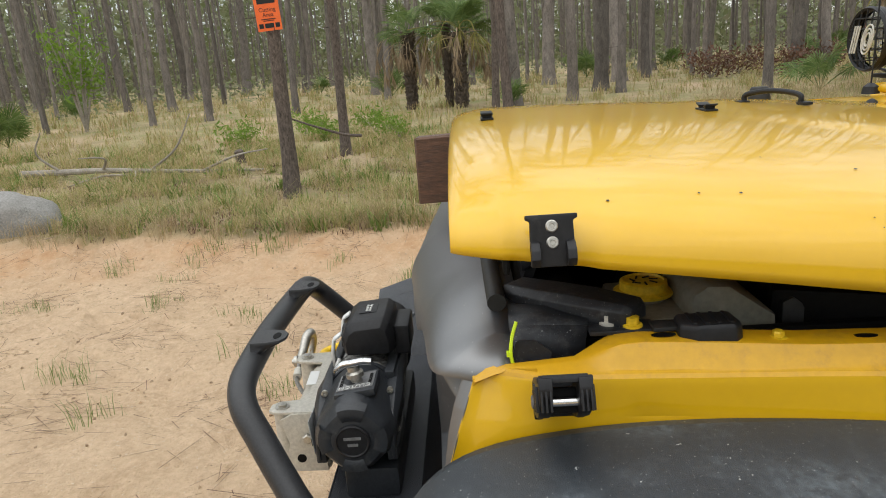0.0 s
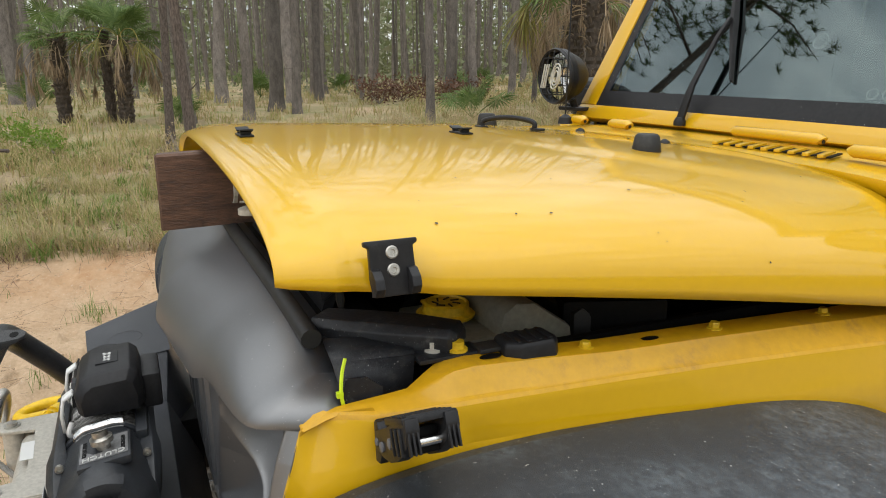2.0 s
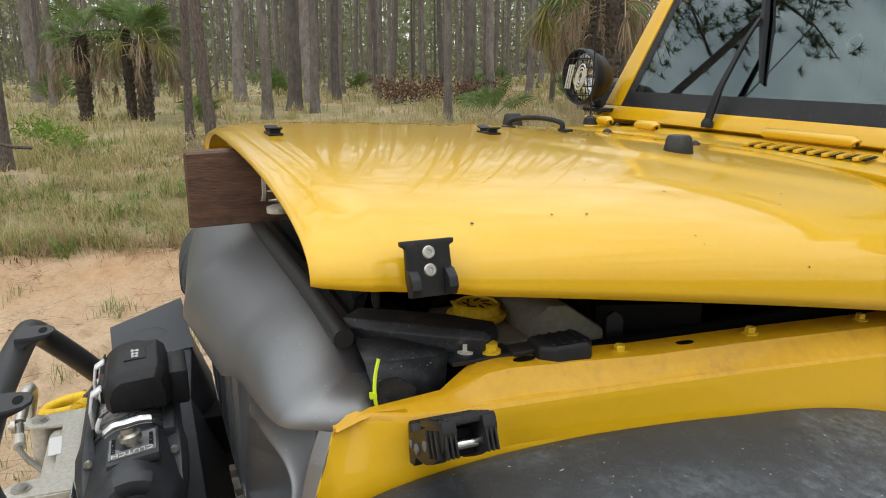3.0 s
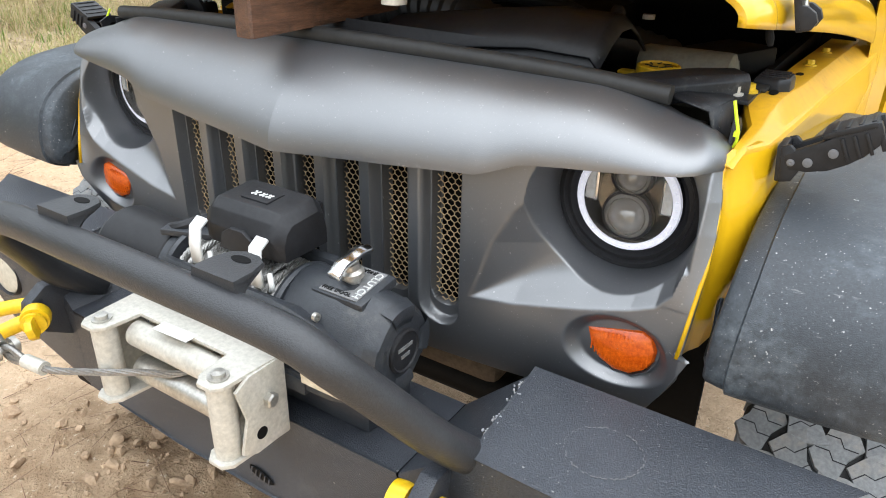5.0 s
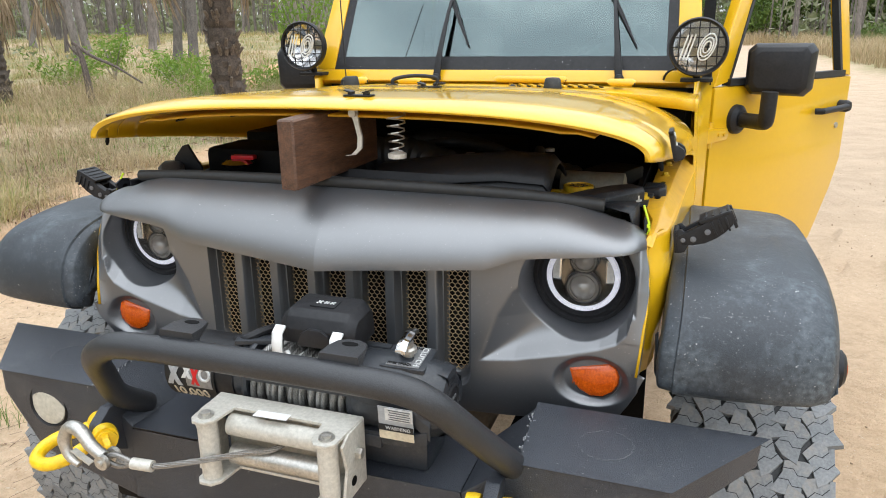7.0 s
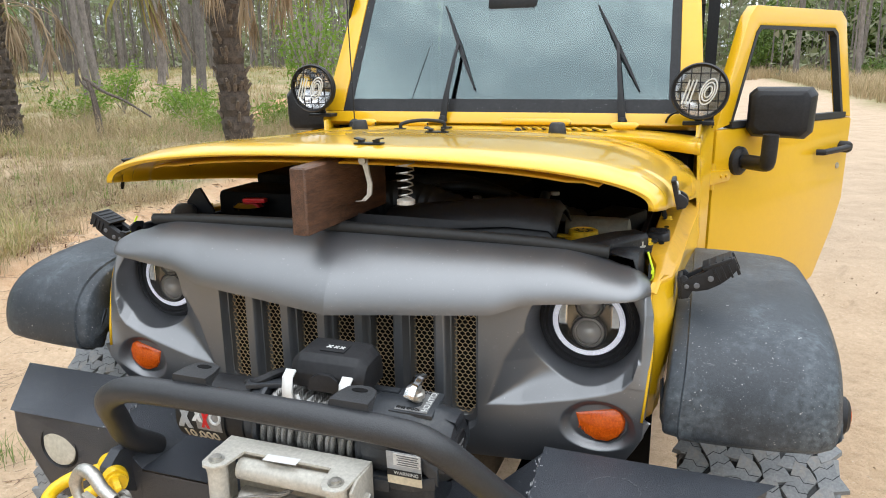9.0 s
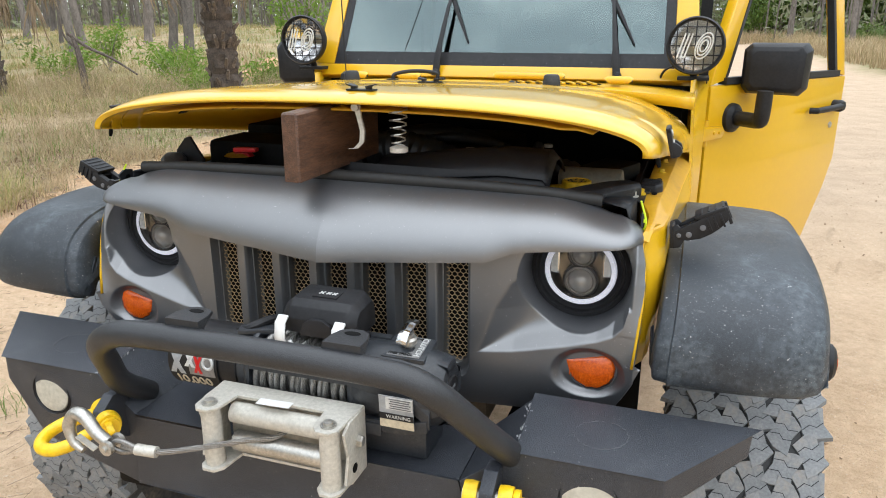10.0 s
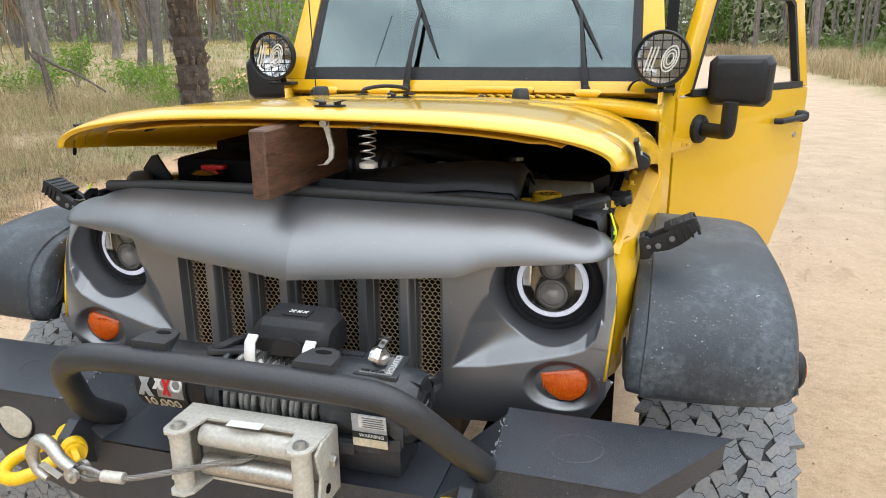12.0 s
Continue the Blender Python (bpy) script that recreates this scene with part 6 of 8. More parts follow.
# spot lamps on the windscreen posts
for sx in (1, -1):
    c = Vector((0.673 if sx > 0 else -0.735, 1.25, 1.497 if sx > 0 else 1.510))
    s = group_at("spot_lamp", *c, car, "round black spot lamp with wire stone guard")
    m = Matrix.Translation(c) @ Matrix.Rotation(radians(-4 * sx), 4, "Z") @ AY @ Matrix.Scale(1.10, 4)
    part("shell", lathe(B(), [(0.0, -0.080), (0.035, -0.075), (0.060, -0.045), (0.074, -0.010), (0.0795, 0.0), (0.0795, 0.018), (0.074, 0.020), (0.070, 0.012)], m, 40, False), "trim", s)
    part("reflector", lathe(B(), [(0.071, 0.010), (0.055, -0.010), (0.03, -0.028), (0.0, -0.034)], m, 36, False), "lamp_chrome", s)
    part("bulb", lathe(B(), [(0.010, -0.03), (0.010, 0.0), (0.0, 0.003)], m, 12), "fog_lens", s)
    gl = part("lens", lathe(B(), [(0.071, 0.011), (0.04, 0.015), (0.0, 0.017)], m, 32, False), "lamp_glass", s)
    gl.visible_shadow = False
    guard = part("guard_ring", lathe(B(), [(0.0795, 0.016), (0.082, 0.022), (0.078, 0.030), (0.073, 0.026)], m, 40, False), "trim", s)
    for k in range(-2, 3):
        o = 0.026 * k
        ln = math.sqrt(0.076 ** 2 - o ** 2)
        for a, b in (((-ln, o), (ln, o)), ((o, -ln), (o, ln))):
            pts = [m @ Vector((a[0] + (b[0] - a[0]) * t, a[1] + (b[1] - a[1]) * t, 0.026 + 0.010 * math.sin(math.pi * t))) for t in (0, 0.2, 0.4, 0.6, 0.8, 1)]
            part("guard_bar", tube(B(), pts, 0.0019, 6), "trim", s)
    # the pale printed mark, drawn as plain slanted bars and nested ovals
    mm = m @ Matrix.Translation((0, 0, 0.039))
    for x0 in (-0.040, -0.030, -0.020):
        part("mark_bar", tube(B(), [mm @ Vector((x0 - 0.008, -0.034, 0)), mm @ Vector((x0 + 0.012, 0.034, 0))], 0.0026, 6), "label_white", s)
    for k in (1.0, 0.72, 0.44):
        ring = [mm @ Vector((0.024 + 0.021 * k * math.cos(t) + 0.010 * k * math.sin(t), 0.036 * k * math.sin(t), 0)) for t in np.linspace(0, 2 * math.pi, 25)]
        part("mark_ring", tube(B(), ring, 0.0024, 6, False), "label_white", s)
    br = part("bracket", box(B(), (c.x, c.y + 0.085, c.z - 0.105), (0.10, 0.12, 0.012)), "trim", s, bevel=0.003)
    part("bracket_plate", box(B(), (c.x + sx * 0.005, c.y + 0.13, c.z - 0.085), (0.085, 0.010, 0.085)), "trim", s, bevel=0.003)
    part("swivel", tube(B(), [(c.x, c.y + 0.045, c.z - 0.075), (c.x, c.y + 0.06, c.z - 0.105)], 0.012, 12), "trim", s)
    part("lead", tube(B(), spline([(c.x - 0.02, c.y + 0.06, c.z - 0.05), (c.x - 0.09, c.y + 0.05, c.z - 0.08), (c.x - sx * 0.10, c.y + 0.10, c.z - 0.125), (c.x - 0.03, c.y + 0.17, c.z - 0.12)], 6), 0.004, 6), "trim", s)
# whip aerial
an = group_at("aerial", -0.555, 1.12, 1.38, car)
part("aerial_base", lathe(B(), [(0.022, 0.0), (0.018, 0.018), (0.008, 0.026), (0.0, 0.027)], Matrix.Translation((-0.505, 1.12, 1.378)), 18), "trim", an)
part("aerial_rod", tube(B(), [(-0.505, 1.12, 1.40), (-0.525, 1.14, 1.75), (-0.54, 1.16, 2.1)], 0.0022, 6), "trim", an)

# cabin behind the glass
cab = group_at("cabin", CX, 2.0, 1.2, car)
cab_mat = mat("dark_cabin_cloth", (0.012, 0.013, 0.014), (0.030, 0.031, 0.032), rough=0.85, scale=6)
part("dashboard", loft(B(), [[(CX + x, y, z) for x in (-0.66, -0.3, 0.3, 0.66)] for y, z in ((1.31, 1.30), (1.34, 1.405), (1.50, 1.425), (1.60, 1.39), (1.62, 1.20))]), cab_mat, cab)
for x in (-0.36, 0.36):
    part("seat", box(B(), (CX + x, 2.25, 1.12), (0.46, 0.16, 0.62), Matrix.Rotation(-0.2, 4, "X")), cab_mat, cab, bevel=0.05)
    part("headrest", box(B(), (CX + x, 2.32, 1.53), (0.26, 0.10, 0.18)), cab_mat, cab, bevel=0.04)
part("steering_wheel", tube(B(), [(0.36 + 0.18 * math.cos(t), 1.74 + 0.07 * math.sin(t), 1.36 + 0.165 * math.sin(t)) for t in np.linspace(0, 2 * math.pi, 33)], 0.014, 10, False), "trim", cab)
part("mirror_inside", box(B(), (CX, 1.50, 1.80), (0.19, 0.03, 0.06)), "trim", cab, bevel=0.012)
part("driver_pillar", box(B(), (0.70, 2.55, 1.62), (0.05, 0.30, 0.62)), cab_mat, cab)
part("roof", box(B(), (CX, 2.45, 1.93), (1.34, 1.85, 0.03)), cab_mat, cab, bevel=0.01)
part("back_wall", box(B(), (CX, 3.35, 1.08), (1.36, 0.04, 0.62)), cab_mat, cab)
part("tub_floor", box(B(), (CX, 2.2, 0.72), (1.40, 2.2, 0.04)), cab_mat, cab)
part("passenger_side", box(B(), (-0.735, 2.35, 1.05), (0.04, 2.0, 0.68)), "paint", cab, bevel=0.01)
part("passenger_pillar", box(B(), (-0.72, 2.5, 1.65), (0.04, 0.12, 0.55)), cab_mat, cab)
part("driver_quarter", box(B(), (0.715, 2.95, 1.05), (0.04, 0.9, 0.68)), "paint", cab, bevel=0.01)
part("rocker", box(B(), (0.70, 2.0, 0.70), (0.06, 1.4, 0.12)), "paint", cab, bevel=0.01)
# black panels, added unseen to block light and keep the cabin dark
soft = mat("black_soft_top", (0.008, 0.008, 0.009), (0.016, 0.016, 0.017), rough=0.9, scale=20, bump=0.3)
part("soft_top_back", box(B(), (CX, 3.34, 1.66), (1.34, 0.02, 0.56), Matrix.Rotation(radians(-8), 4, "X")), soft, cab)
for sx in (1, -1):
    part("soft_top_side", box(B(), (CX + sx * 0.665, 2.95, 1.66), (0.02, 0.80, 0.54), Matrix.Rotation(radians(-6 * sx), 4, "Y")), soft, cab)
part("tinted_side_window", box(B(), (-0.70, 1.99, 1.63), (0.008, 1.04, 0.50), Matrix.Rotation(radians(6), 4, "Y")), soft, cab)
# stickers on the glass
for x, s, r in ((0.10, 0.20, 0.018), (0.50, 0.15, 0.026), (0.285, 0.075, 0.012), (0.32, 0.075, 0.012)):
    c = ws(x, s) - nrm * 0.001
    pts = [c + (Vector((1, 0, 0)) * math.cos(t) + nrm.cross(Vector((1, 0, 0))) * math.sin(t)) * r for t in np.linspace(0, 2 * math.pi, 25)]
    part("sticker_ring", tube(B(), pts, 0.0014, 5, False), "label_white", wsf)

# driver's door, standing open
door = group_at("door", 0.735, 1.40, 0.75, car, "open yellow door with black mirror")
AD = radians(35)
dm = Matrix.Translation((0.735, 1.40, 0.0)) @ Matrix.Rotation(-AD, 4, "Z")        # door's length along its y, outside at +x


def dslab(poly, x0, x1):
    bm = B()
    a, b = [bm.verts.new(dm @ Vector((x0, y, z))) for y, z in poly], [bm.verts.new(dm @ Vector((x1, y, z))) for y, z in poly]
    n = len(poly)
    for i in range(n):
        bm.faces.new((a[i], a[(i + 1) % n], b[(i + 1) % n], b[i]))
    bm.faces.new(list(reversed(a)))
    bm.faces.new(b)
    return bm


DL = 0.93
part("skin", dslab([(0.0, 0.78), (0.02, 0.72), (0.62, 0.66), (0.76, 0.70), (DL - 0.05, 0.90), (DL, 1.02), (DL, 1.36), (0.0, 1.36)], -0.05, 0.0), "paint", door, bevel=0.008)
frame_o = [(0.0, 1.36), (0.24, 1.745), (0.29, 1.785), (DL - 0.04, 1.785), (DL, 1.75), (DL, 1.36)]
frame_i = [(0.085, 1.375), (0.275, 1.69), (0.305, 1.715), (DL - 0.10, 1.715), (DL - 0.075, 1.695), (DL - 0.065, 1.375)]
bm = B()
for x0, x1 in ((-0.045, -0.004),):
    rows = []
    for o, i in zip(frame_o, frame_i):
        rows.append([dm @ Vector((x1 - 0.16 * (o[1] - 1.36), *o)), dm @ Vector((x1 - 0.16 * (i[1] - 1.36), *i)), dm @ Vector((x0 - 0.16 * (i[1] - 1.36), *i)), dm @ Vector((x0 - 0.16 * (o[1] - 1.36), *o))])
    loft(bm, rows, True, True)
part("window_frame", bm, "paint", door, bevel=0.005)
bm = loft(B(), [[dm @ Vector((x - 0.16 * (z - 1.36), y, z)) for x, y, z in ((-0.002, *i), (-0.002, 0.46 + (i[0] - 0.46) * 0.955, 1.545 + (i[1] - 1.545) * 0.93), (-0.03, 0.46 + (i[0] - 0.46) * 0.955, 1.545 + (i[1] - 1.545) * 0.93), (-0.03, *i))] for i in frame_i], True, True)
part("window_seal", bm, "seal", door)
part("sill_seal", dslab([(0.08, 1.362), (DL - 0.06, 1.362), (DL - 0.06, 1.385), (0.08, 1.385)], -0.03, 0.004), "seal", door)
for z in (1.20, 0.88):
    h = part("door_hinge", dslab([(-0.075, z - 0.028), (0.075, z - 0.020), (0.085, z), (0.075, z + 0.020), (-0.075, z + 0.028)], 0.0, 0.014), "paint", door, bevel=0.004)
    part("hinge_knuckle", tube(B(), [dm @ Vector((-0.004, -0.006, z - 0.045)), dm @ Vector((-0.004, -0.006, z + 0.045))], 0.012, 12), "paint", h)
    for yy in (0.025, 0.055):
        part("hinge_bolt", lathe(B(), [(0.007, 0.0), (0.006, 0.004), (0.0, 0.005)], dm @ Matrix.Translation((0.014, yy, z)) @ AX, 10), "paint", h)
hd = part("door_handle", tube(B(), [dm @ Vector(p) for p in ((0.010, DL - 0.27, 1.235), (0.035, DL - 0.262, 1.236), (0.038, DL - 0.15, 1.240), (0.034, DL - 0.07, 1.243))], 0.0125, 12), "trim", door, "black pull handle")
part("handle_button", lathe(B(), [(0.024, -0.02), (0.024, 0.024), (0.018, 0.034), (0.0, 0.035)], dm @ Matrix.Translation((0.008, DL - 0.065, 1.243)) @ AX, 20), "trim", hd)
part("lock", lathe(B(), [(0.013, 0.0), (0.012, 0.004), (0.0, 0.005)], dm @ Matrix.Translation((0.0, DL - 0.075, 1.165)) @ AX, 16), "zinc", door)
# door mirror
mir = group_at("door_mirror", 0.9, 1.5, 1.3, car)
part("mirror_base", lathe(B(), [(0.052, 0.0), (0.050, 0.014), (0.036, 0.026), (0.0, 0.028)], dm @ Matrix.Translation((0.0, 0.135, 1.245)) @ AX, 28), "trim", mir)
part("mirror_arm", tube(B(), spline([dm @ Vector((0.02, 0.135, 1.245)), dm @ Vector((0.07, 0.125, 1.245)), dm @ Vector((0.125, 0.10, 1.248)), dm @ Vector((0.142, 0.09, 1.262)), dm @ Vector((0.146, 0.088, 1.35))], 5), 0.026, 14), "trim", mir)
mc = Vector((0.938, 1.535, 1.415))
mm = Matrix.Translation(mc) @ Matrix.Rotation(radians(-10), 4, "Z")
rows = []
for dy, k in ((0.050, 0.96), (0.046, 1.0), (0.0, 1.0), (-0.030, 0.97), (-0.055, 0.86), (-0.064, 0.70)):
    rows.append([mm @ Vector((x * k, dy, z * k)) for x, z in ((-0.105, -0.060), (-0.085, -0.086), (0.085, -0.090), (0.108, -0.066), (0.112, 0.062), (0.094, 0.086), (-0.080, 0.086), (-0.104, 0.064))])
part("mirror_shell", loft(B(), rows, True, True), "trim", mir, bevel=0.006)
part("mirror_glass", box(B(), mm @ Vector((0, 0.052, 0)), (0.17, 0.003, 0.14), mm.to_3x3().to_4x4()), "lamp_chrome", mir)
# far-side mirror, seen past the lamp
mc = Vector((-0.885, 1.50, 1.415))
mm = Matrix.Translation(mc) @ Matrix.Rotation(radians(12), 4, "Z")
rows = [[mm @ Vector((-x * k, dy, z * k)) for x, z in ((-0.105, -0.060), (-0.085, -0.086), (0.085, -0.090), (0.108, -0.066), (0.112, 0.062), (0.094, 0.086), (-0.080, 0.086), (-0.104, 0.064))] for dy, k in ((0.050, 0.96), (0.046, 1.0), (0.0, 1.0), (-0.030, 0.97), (-0.055, 0.86), (-0.064, 0.70))]
m2 = group_at("door_mirror", -0.88, 1.5, 1.3, car)
part("mirror_shell", loft(B(), rows, True, True), "trim", m2, bevel=0.006)
part("mirror_arm", tube(B(), [(-0.885, 1.51, 1.35), (-0.88, 1.51, 1.25), (-0.75, 1.55, 1.24)], 0.026, 12), "trim", m2)
# the cabin from the windscreen back stands as one block behind the cowl
STEP = Matrix.Translation((0.684, -1.25, 1.555)) @ Matrix.Scale(1.018, 4) @ Matrix.Translation((-0.684, 1.25, -1.555))
for thing in [wsf, cab, door] + [o for o in car.children if o.name.split(".")[0] in ("wiper", "door_mirror")]:
    for ob in thing.children_recursive:
        if ob.type == "MESH":
            ob.data.transform(STEP)
# rear wheels stand under the tub
for sx in (1, -1):
    part("rear_tyre", lathe(B(), [(0.22, 0.13), (0.30, 0.152), (0.40, 0.150), (0.43, 0.12), (0.43, -0.12), (0.40, -0.15), (0.22, -0.13)], Matrix.Translation((sx * 0.85, 2.9, WHEEL_Z)) @ AX, 48, False), "rubber", car)


# ---------------------------------------------------------------- ground
def edge_x(y):
    """Where the sand gives way to grass on the forest side."""
    return lerp_list(y, [-60, -12, -4.5, -2.7, -0.7, 0.1, 2.2, 3.0, 4.2, 8, 60], [-6.2, -5.9, -5.0, -4.75, -4.5, -4.3, -4.05, -4.3, -5.1, -5.0, -4.5]) + 0.22 * noise.noise((y * 0.9, 3.1, 0)) + 0.10 * noise.noise((y * 3.1, 7.1, 0))


def ground_z(x, y):
    if abs(x) > 60 or abs(y) > 80:
        return 0.0
    z = 0.05 * noise.noise((x * 0.25, y * 0.25, 0))
    d = edge_x(y) - x
    near = abs(x) < 12 and abs(y) < 12
    if near:
        z += 0.045 * noise.noise((x * 1.3, y * 1.3, 4)) + 0.026 * noise.noise((x * 4, y * 4, 9)) + 0.008 * noise.noise((x * 11, y * 11, 2)) + 0.005 * noise.noise((x * 24, y * 24, 6))
        rough_ = sstep(-0.25, 0.35, noise.noise((x * 0.8, y * 0.8, 31)))
        z += 1.5 * rough_ * (0.08 * max(0, noise.noise((x * 8, y * 8, 41)) - 0.20) + 0.06 * max(0, noise.noise((x * 15, y * 15, 51)) - 0.22) - 0.08 * max(0, noise.noise((x * 6, y * 9, 61)) - 0.3))
        # scuffed, trodden sand
        z += 0.040 * max(0, noise.noise((x * 1.7 + 5, y * 4.0, 7)) - 0.10) + 0.030 * max(0, noise.noise((x * 3.4, y * 7.5, 17)) - 0.2)
        z -= 0.035 * max(0, noise.noise((x * 2.6, y * 2.6, 27)) - 0.35)
        # earth thrown up before the wheel
        r = math.hypot((x + 0.72) / 0.66, (y - 0.06) / 0.40)
        z += 0.085 * max(0.0, 1 - r) ** 0.8 * (1 + 0.7 * noise.noise((x * 9, y * 9, 1)) + 0.6 * noise.noise((x * 21, y * 21, 1)))
        # kept level under the car
        k = sstep(2.6, 1.4, math.hypot(x, (y - 1.2) * 0.5))
        z = z * (1 - 0.75 * k) + (0.05 * max(0.0, 1 - r) * k)
    z += 0.16 * sstep(-0.6, 0.2, d) * (1 - 0.6 * sstep(0.2, 1.8, d)) + 0.02 * sstep(1, 4, d)
    # the wood's floor climbs gently behind the palms
    z += 1.5 * sstep(13, 44, y) * sstep(-7, -18, x) * sstep(60, 50, abs(x)) * sstep(80, 62, y)
    z += 0.10 * sstep(5.6, 6.6, x - 0.3 * noise.noise((y * 0.3, 1, 1)))
    return z - 0.02


def lines(dense0, dense1, step, far, grow):
    out = list(np.arange(dense0, dense1 + 1e-6, step))
    s, v = step, dense1
    while v < far:
        s *= grow
        v += s
        out.append(v)
    s, v = step, dense0
    low = []
    while v > -far:
        s *= grow
        v -= s
        low.append(v)
    return list(reversed(low)) + out


gx, gy = lines(-5.8, 1.4, 0.027, 1500, 1.10), lines(-4.2, 3.0, 0.027, 1500, 1.10)
verts = [(x, y, ground_z(x, y)) for y in gy for x in gx]
nx = len(gx)
faces = [(j * nx + i, j * nx + i + 1, (j + 1) * nx + i + 1, (j + 1) * nx + i) for j in range(len(gy) - 1) for i in range(nx - 1)]
me = bpy.data.meshes.new("ground")
me.from_pydata(verts, [], faces)
me.polygons.foreach_set("use_smooth", [True] * len(me.polygons))
# share of grass at each vertex, for the soil's colour
at = me.attributes.new("grass", "FLOAT", "POINT")
share = []
for x, y, z in verts:
    d = edge_x(y) - x if abs(y) < 300 else -5 - x
    g = max(sstep(-0.10, 0.55, d + 0.3 * noise.noise((x * 1.5, y * 1.5, 5))), sstep(5.9, 6.9, x + 0.5 * noise.noise((x, y * 0.5, 8))))
    share.append(g)
at.data.foreach_set("value", share)
at = me.attributes.new("red", "FLOAT", "POINT")
at.data.foreach_set("value", [sstep(-1.3, -0.15, edge_x(y) - x) * (1 - g) if abs(y) < 40 else 0 for (x, y, z), g in zip(verts, share)])
at = me.attributes.new("road", "FLOAT", "POINT")
at.data.foreach_set("value", [sstep(1.5, 7.0, y) * sstep(0.2, 1.6, x + 0.4 * noise.noise((x * 0.8, y * 0.4, 2))) if abs(x) < 60 else 0 for x, y, z in verts])
# share of darker brown in an oval before the passenger-side wheel
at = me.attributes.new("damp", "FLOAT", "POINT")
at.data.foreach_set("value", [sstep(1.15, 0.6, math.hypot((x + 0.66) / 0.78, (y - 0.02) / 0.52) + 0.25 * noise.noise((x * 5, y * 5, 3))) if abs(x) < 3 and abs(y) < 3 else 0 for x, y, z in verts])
gm = bpy.data.materials.new("sandy_ground")
gm.use_nodes = True
nt = gm.node_tree
bs = nt.nodes["Principled BSDF"]


def attr(name):
    a = nt.nodes.new("ShaderNodeAttribute")
    a.attribute_name = name
    return a.outputs["Fac"]


sand = ramp2(nt, tex_noise(nt, 0.9, 8, (1, 1, 1), 0.65), (0.62, 0.430, 0.262), (0.78, 0.575, 0.385), 0.3, 0.7)
sand = mixc(nt, ramp2(nt, tex_noise(nt, 4.5, 7, (1, 1, 1), 0.75), (0, 0, 0), (0.60, 0.60, 0.60), 0.50, 0.62), sand, (0.47, 0.300, 0.170))
sand = mixc(nt, 0.5, sand, ramp2(nt, tex_noise(nt, 26, 6, (1, 1, 1), 0.7), (0.48, 0.325, 0.195), (0.82, 0.63, 0.44), 0.3, 0.7))
sand = mixc(nt, mixc(nt, 1.0, attr("red"), ramp2(nt, tex_noise(nt, 1.6, 5, (1, 1, 1), 0.7), (0.1, 0.1, 0.1), (0.85, 0.85, 0.85), 0.35, 0.65), "MULTIPLY"), sand, ramp2(nt, tex_noise(nt, 7, 6), (0.52, 0.27, 0.125), (0.70, 0.46, 0.27), 0.3, 0.7))
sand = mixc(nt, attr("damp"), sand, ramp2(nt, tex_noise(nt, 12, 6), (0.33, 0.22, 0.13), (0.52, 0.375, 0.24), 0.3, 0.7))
sand = mixc(nt, attr("road"), sand, ramp2(nt, tex_noise(nt, 2.2, 7, (1, 1, 1), 0.7), (0.47, 0.345, 0.235), (0.62, 0.475, 0.335), 0.3, 0.7))
peb = ramp2(nt, tex_noise(nt, 75, 3, (1, 1, 1), 0.7), (0, 0, 0), (1, 1, 1), 0.60, 0.66)
sand = mixc(nt, mixc(nt, 1.0, peb, ramp2(nt, tex_noise(nt, 3.5, 4), (0.05, 0.05, 0.05), (0.6, 0.6, 0.6), 0.45, 0.68), "MULTIPLY"), sand, (0.30, 0.19, 0.11))
peb2 = ramp2(nt, tex_noise(nt, 48, 3, (1, 1, 1), 0.7), (0, 0, 0), (0.7, 0.7, 0.7), 0.64, 0.68)
sand = mixc(nt, peb2, sand, (0.74, 0.62, 0.47))
soil = ramp2(nt, tex_noise(nt, 0.55, 8, (1, 1, 1), 0.65), (0.27, 0.235, 0.11), (0.56, 0.44, 0.28), 0.32, 0.68)
soil = mixc(nt, 0.5, soil, ramp2(nt, tex_noise(nt, 9, 8, (1, 1, 1), 0.75), (0.08, 0.085, 0.03), (0.50, 0.40, 0.24), 0.3, 0.7))
soil = mixc(nt, ramp2(nt, tex_noise(nt, 0.8, 6, (1, 1, 1), 0.7), (0, 0, 0), (0.7, 0.7, 0.7), 0.45, 0.62), soil, (0.23, 0.26, 0.09))
soil = mixc(nt, ramp2(nt, tex_noise(nt, 0.23, 5), (0, 0, 0), (0.75, 0.75, 0.75), 0.48, 0.66), soil, (0.60, 0.43, 0.30))
col = mixc(nt, attr("grass"), sand, soil)
nt.links.new(col, bs.inputs["Base Color"])
bs.inputs["Roughness"].default_value, bs.inputs["Specular IOR Level"].default_value = 0.95, 0.2
bp1, bp2 = nt.nodes.new("ShaderNodeBump"), nt.nodes.new("ShaderNodeBump")
bp1.inputs["Strength"].default_value, bp1.inputs["Distance"].default_value = 1.0, 0.065
bp2.inputs["Strength"].default_value, bp2.inputs["Distance"].default_value = 0.9, 0.012
nt.links.new(tex_noise(nt, 6, 8, (1, 1, 1), 0.7), bp1.inputs["Height"])
nt.links.new(tex_noise(nt, 120, 4), bp2.inputs["Height"])
nt.links.new(bp1.outputs["Normal"], bp2.inputs["Normal"])
nt.links.new(bp2.outputs["Normal"], bs.inputs["Normal"])
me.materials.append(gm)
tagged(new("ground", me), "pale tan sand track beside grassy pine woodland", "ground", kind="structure")


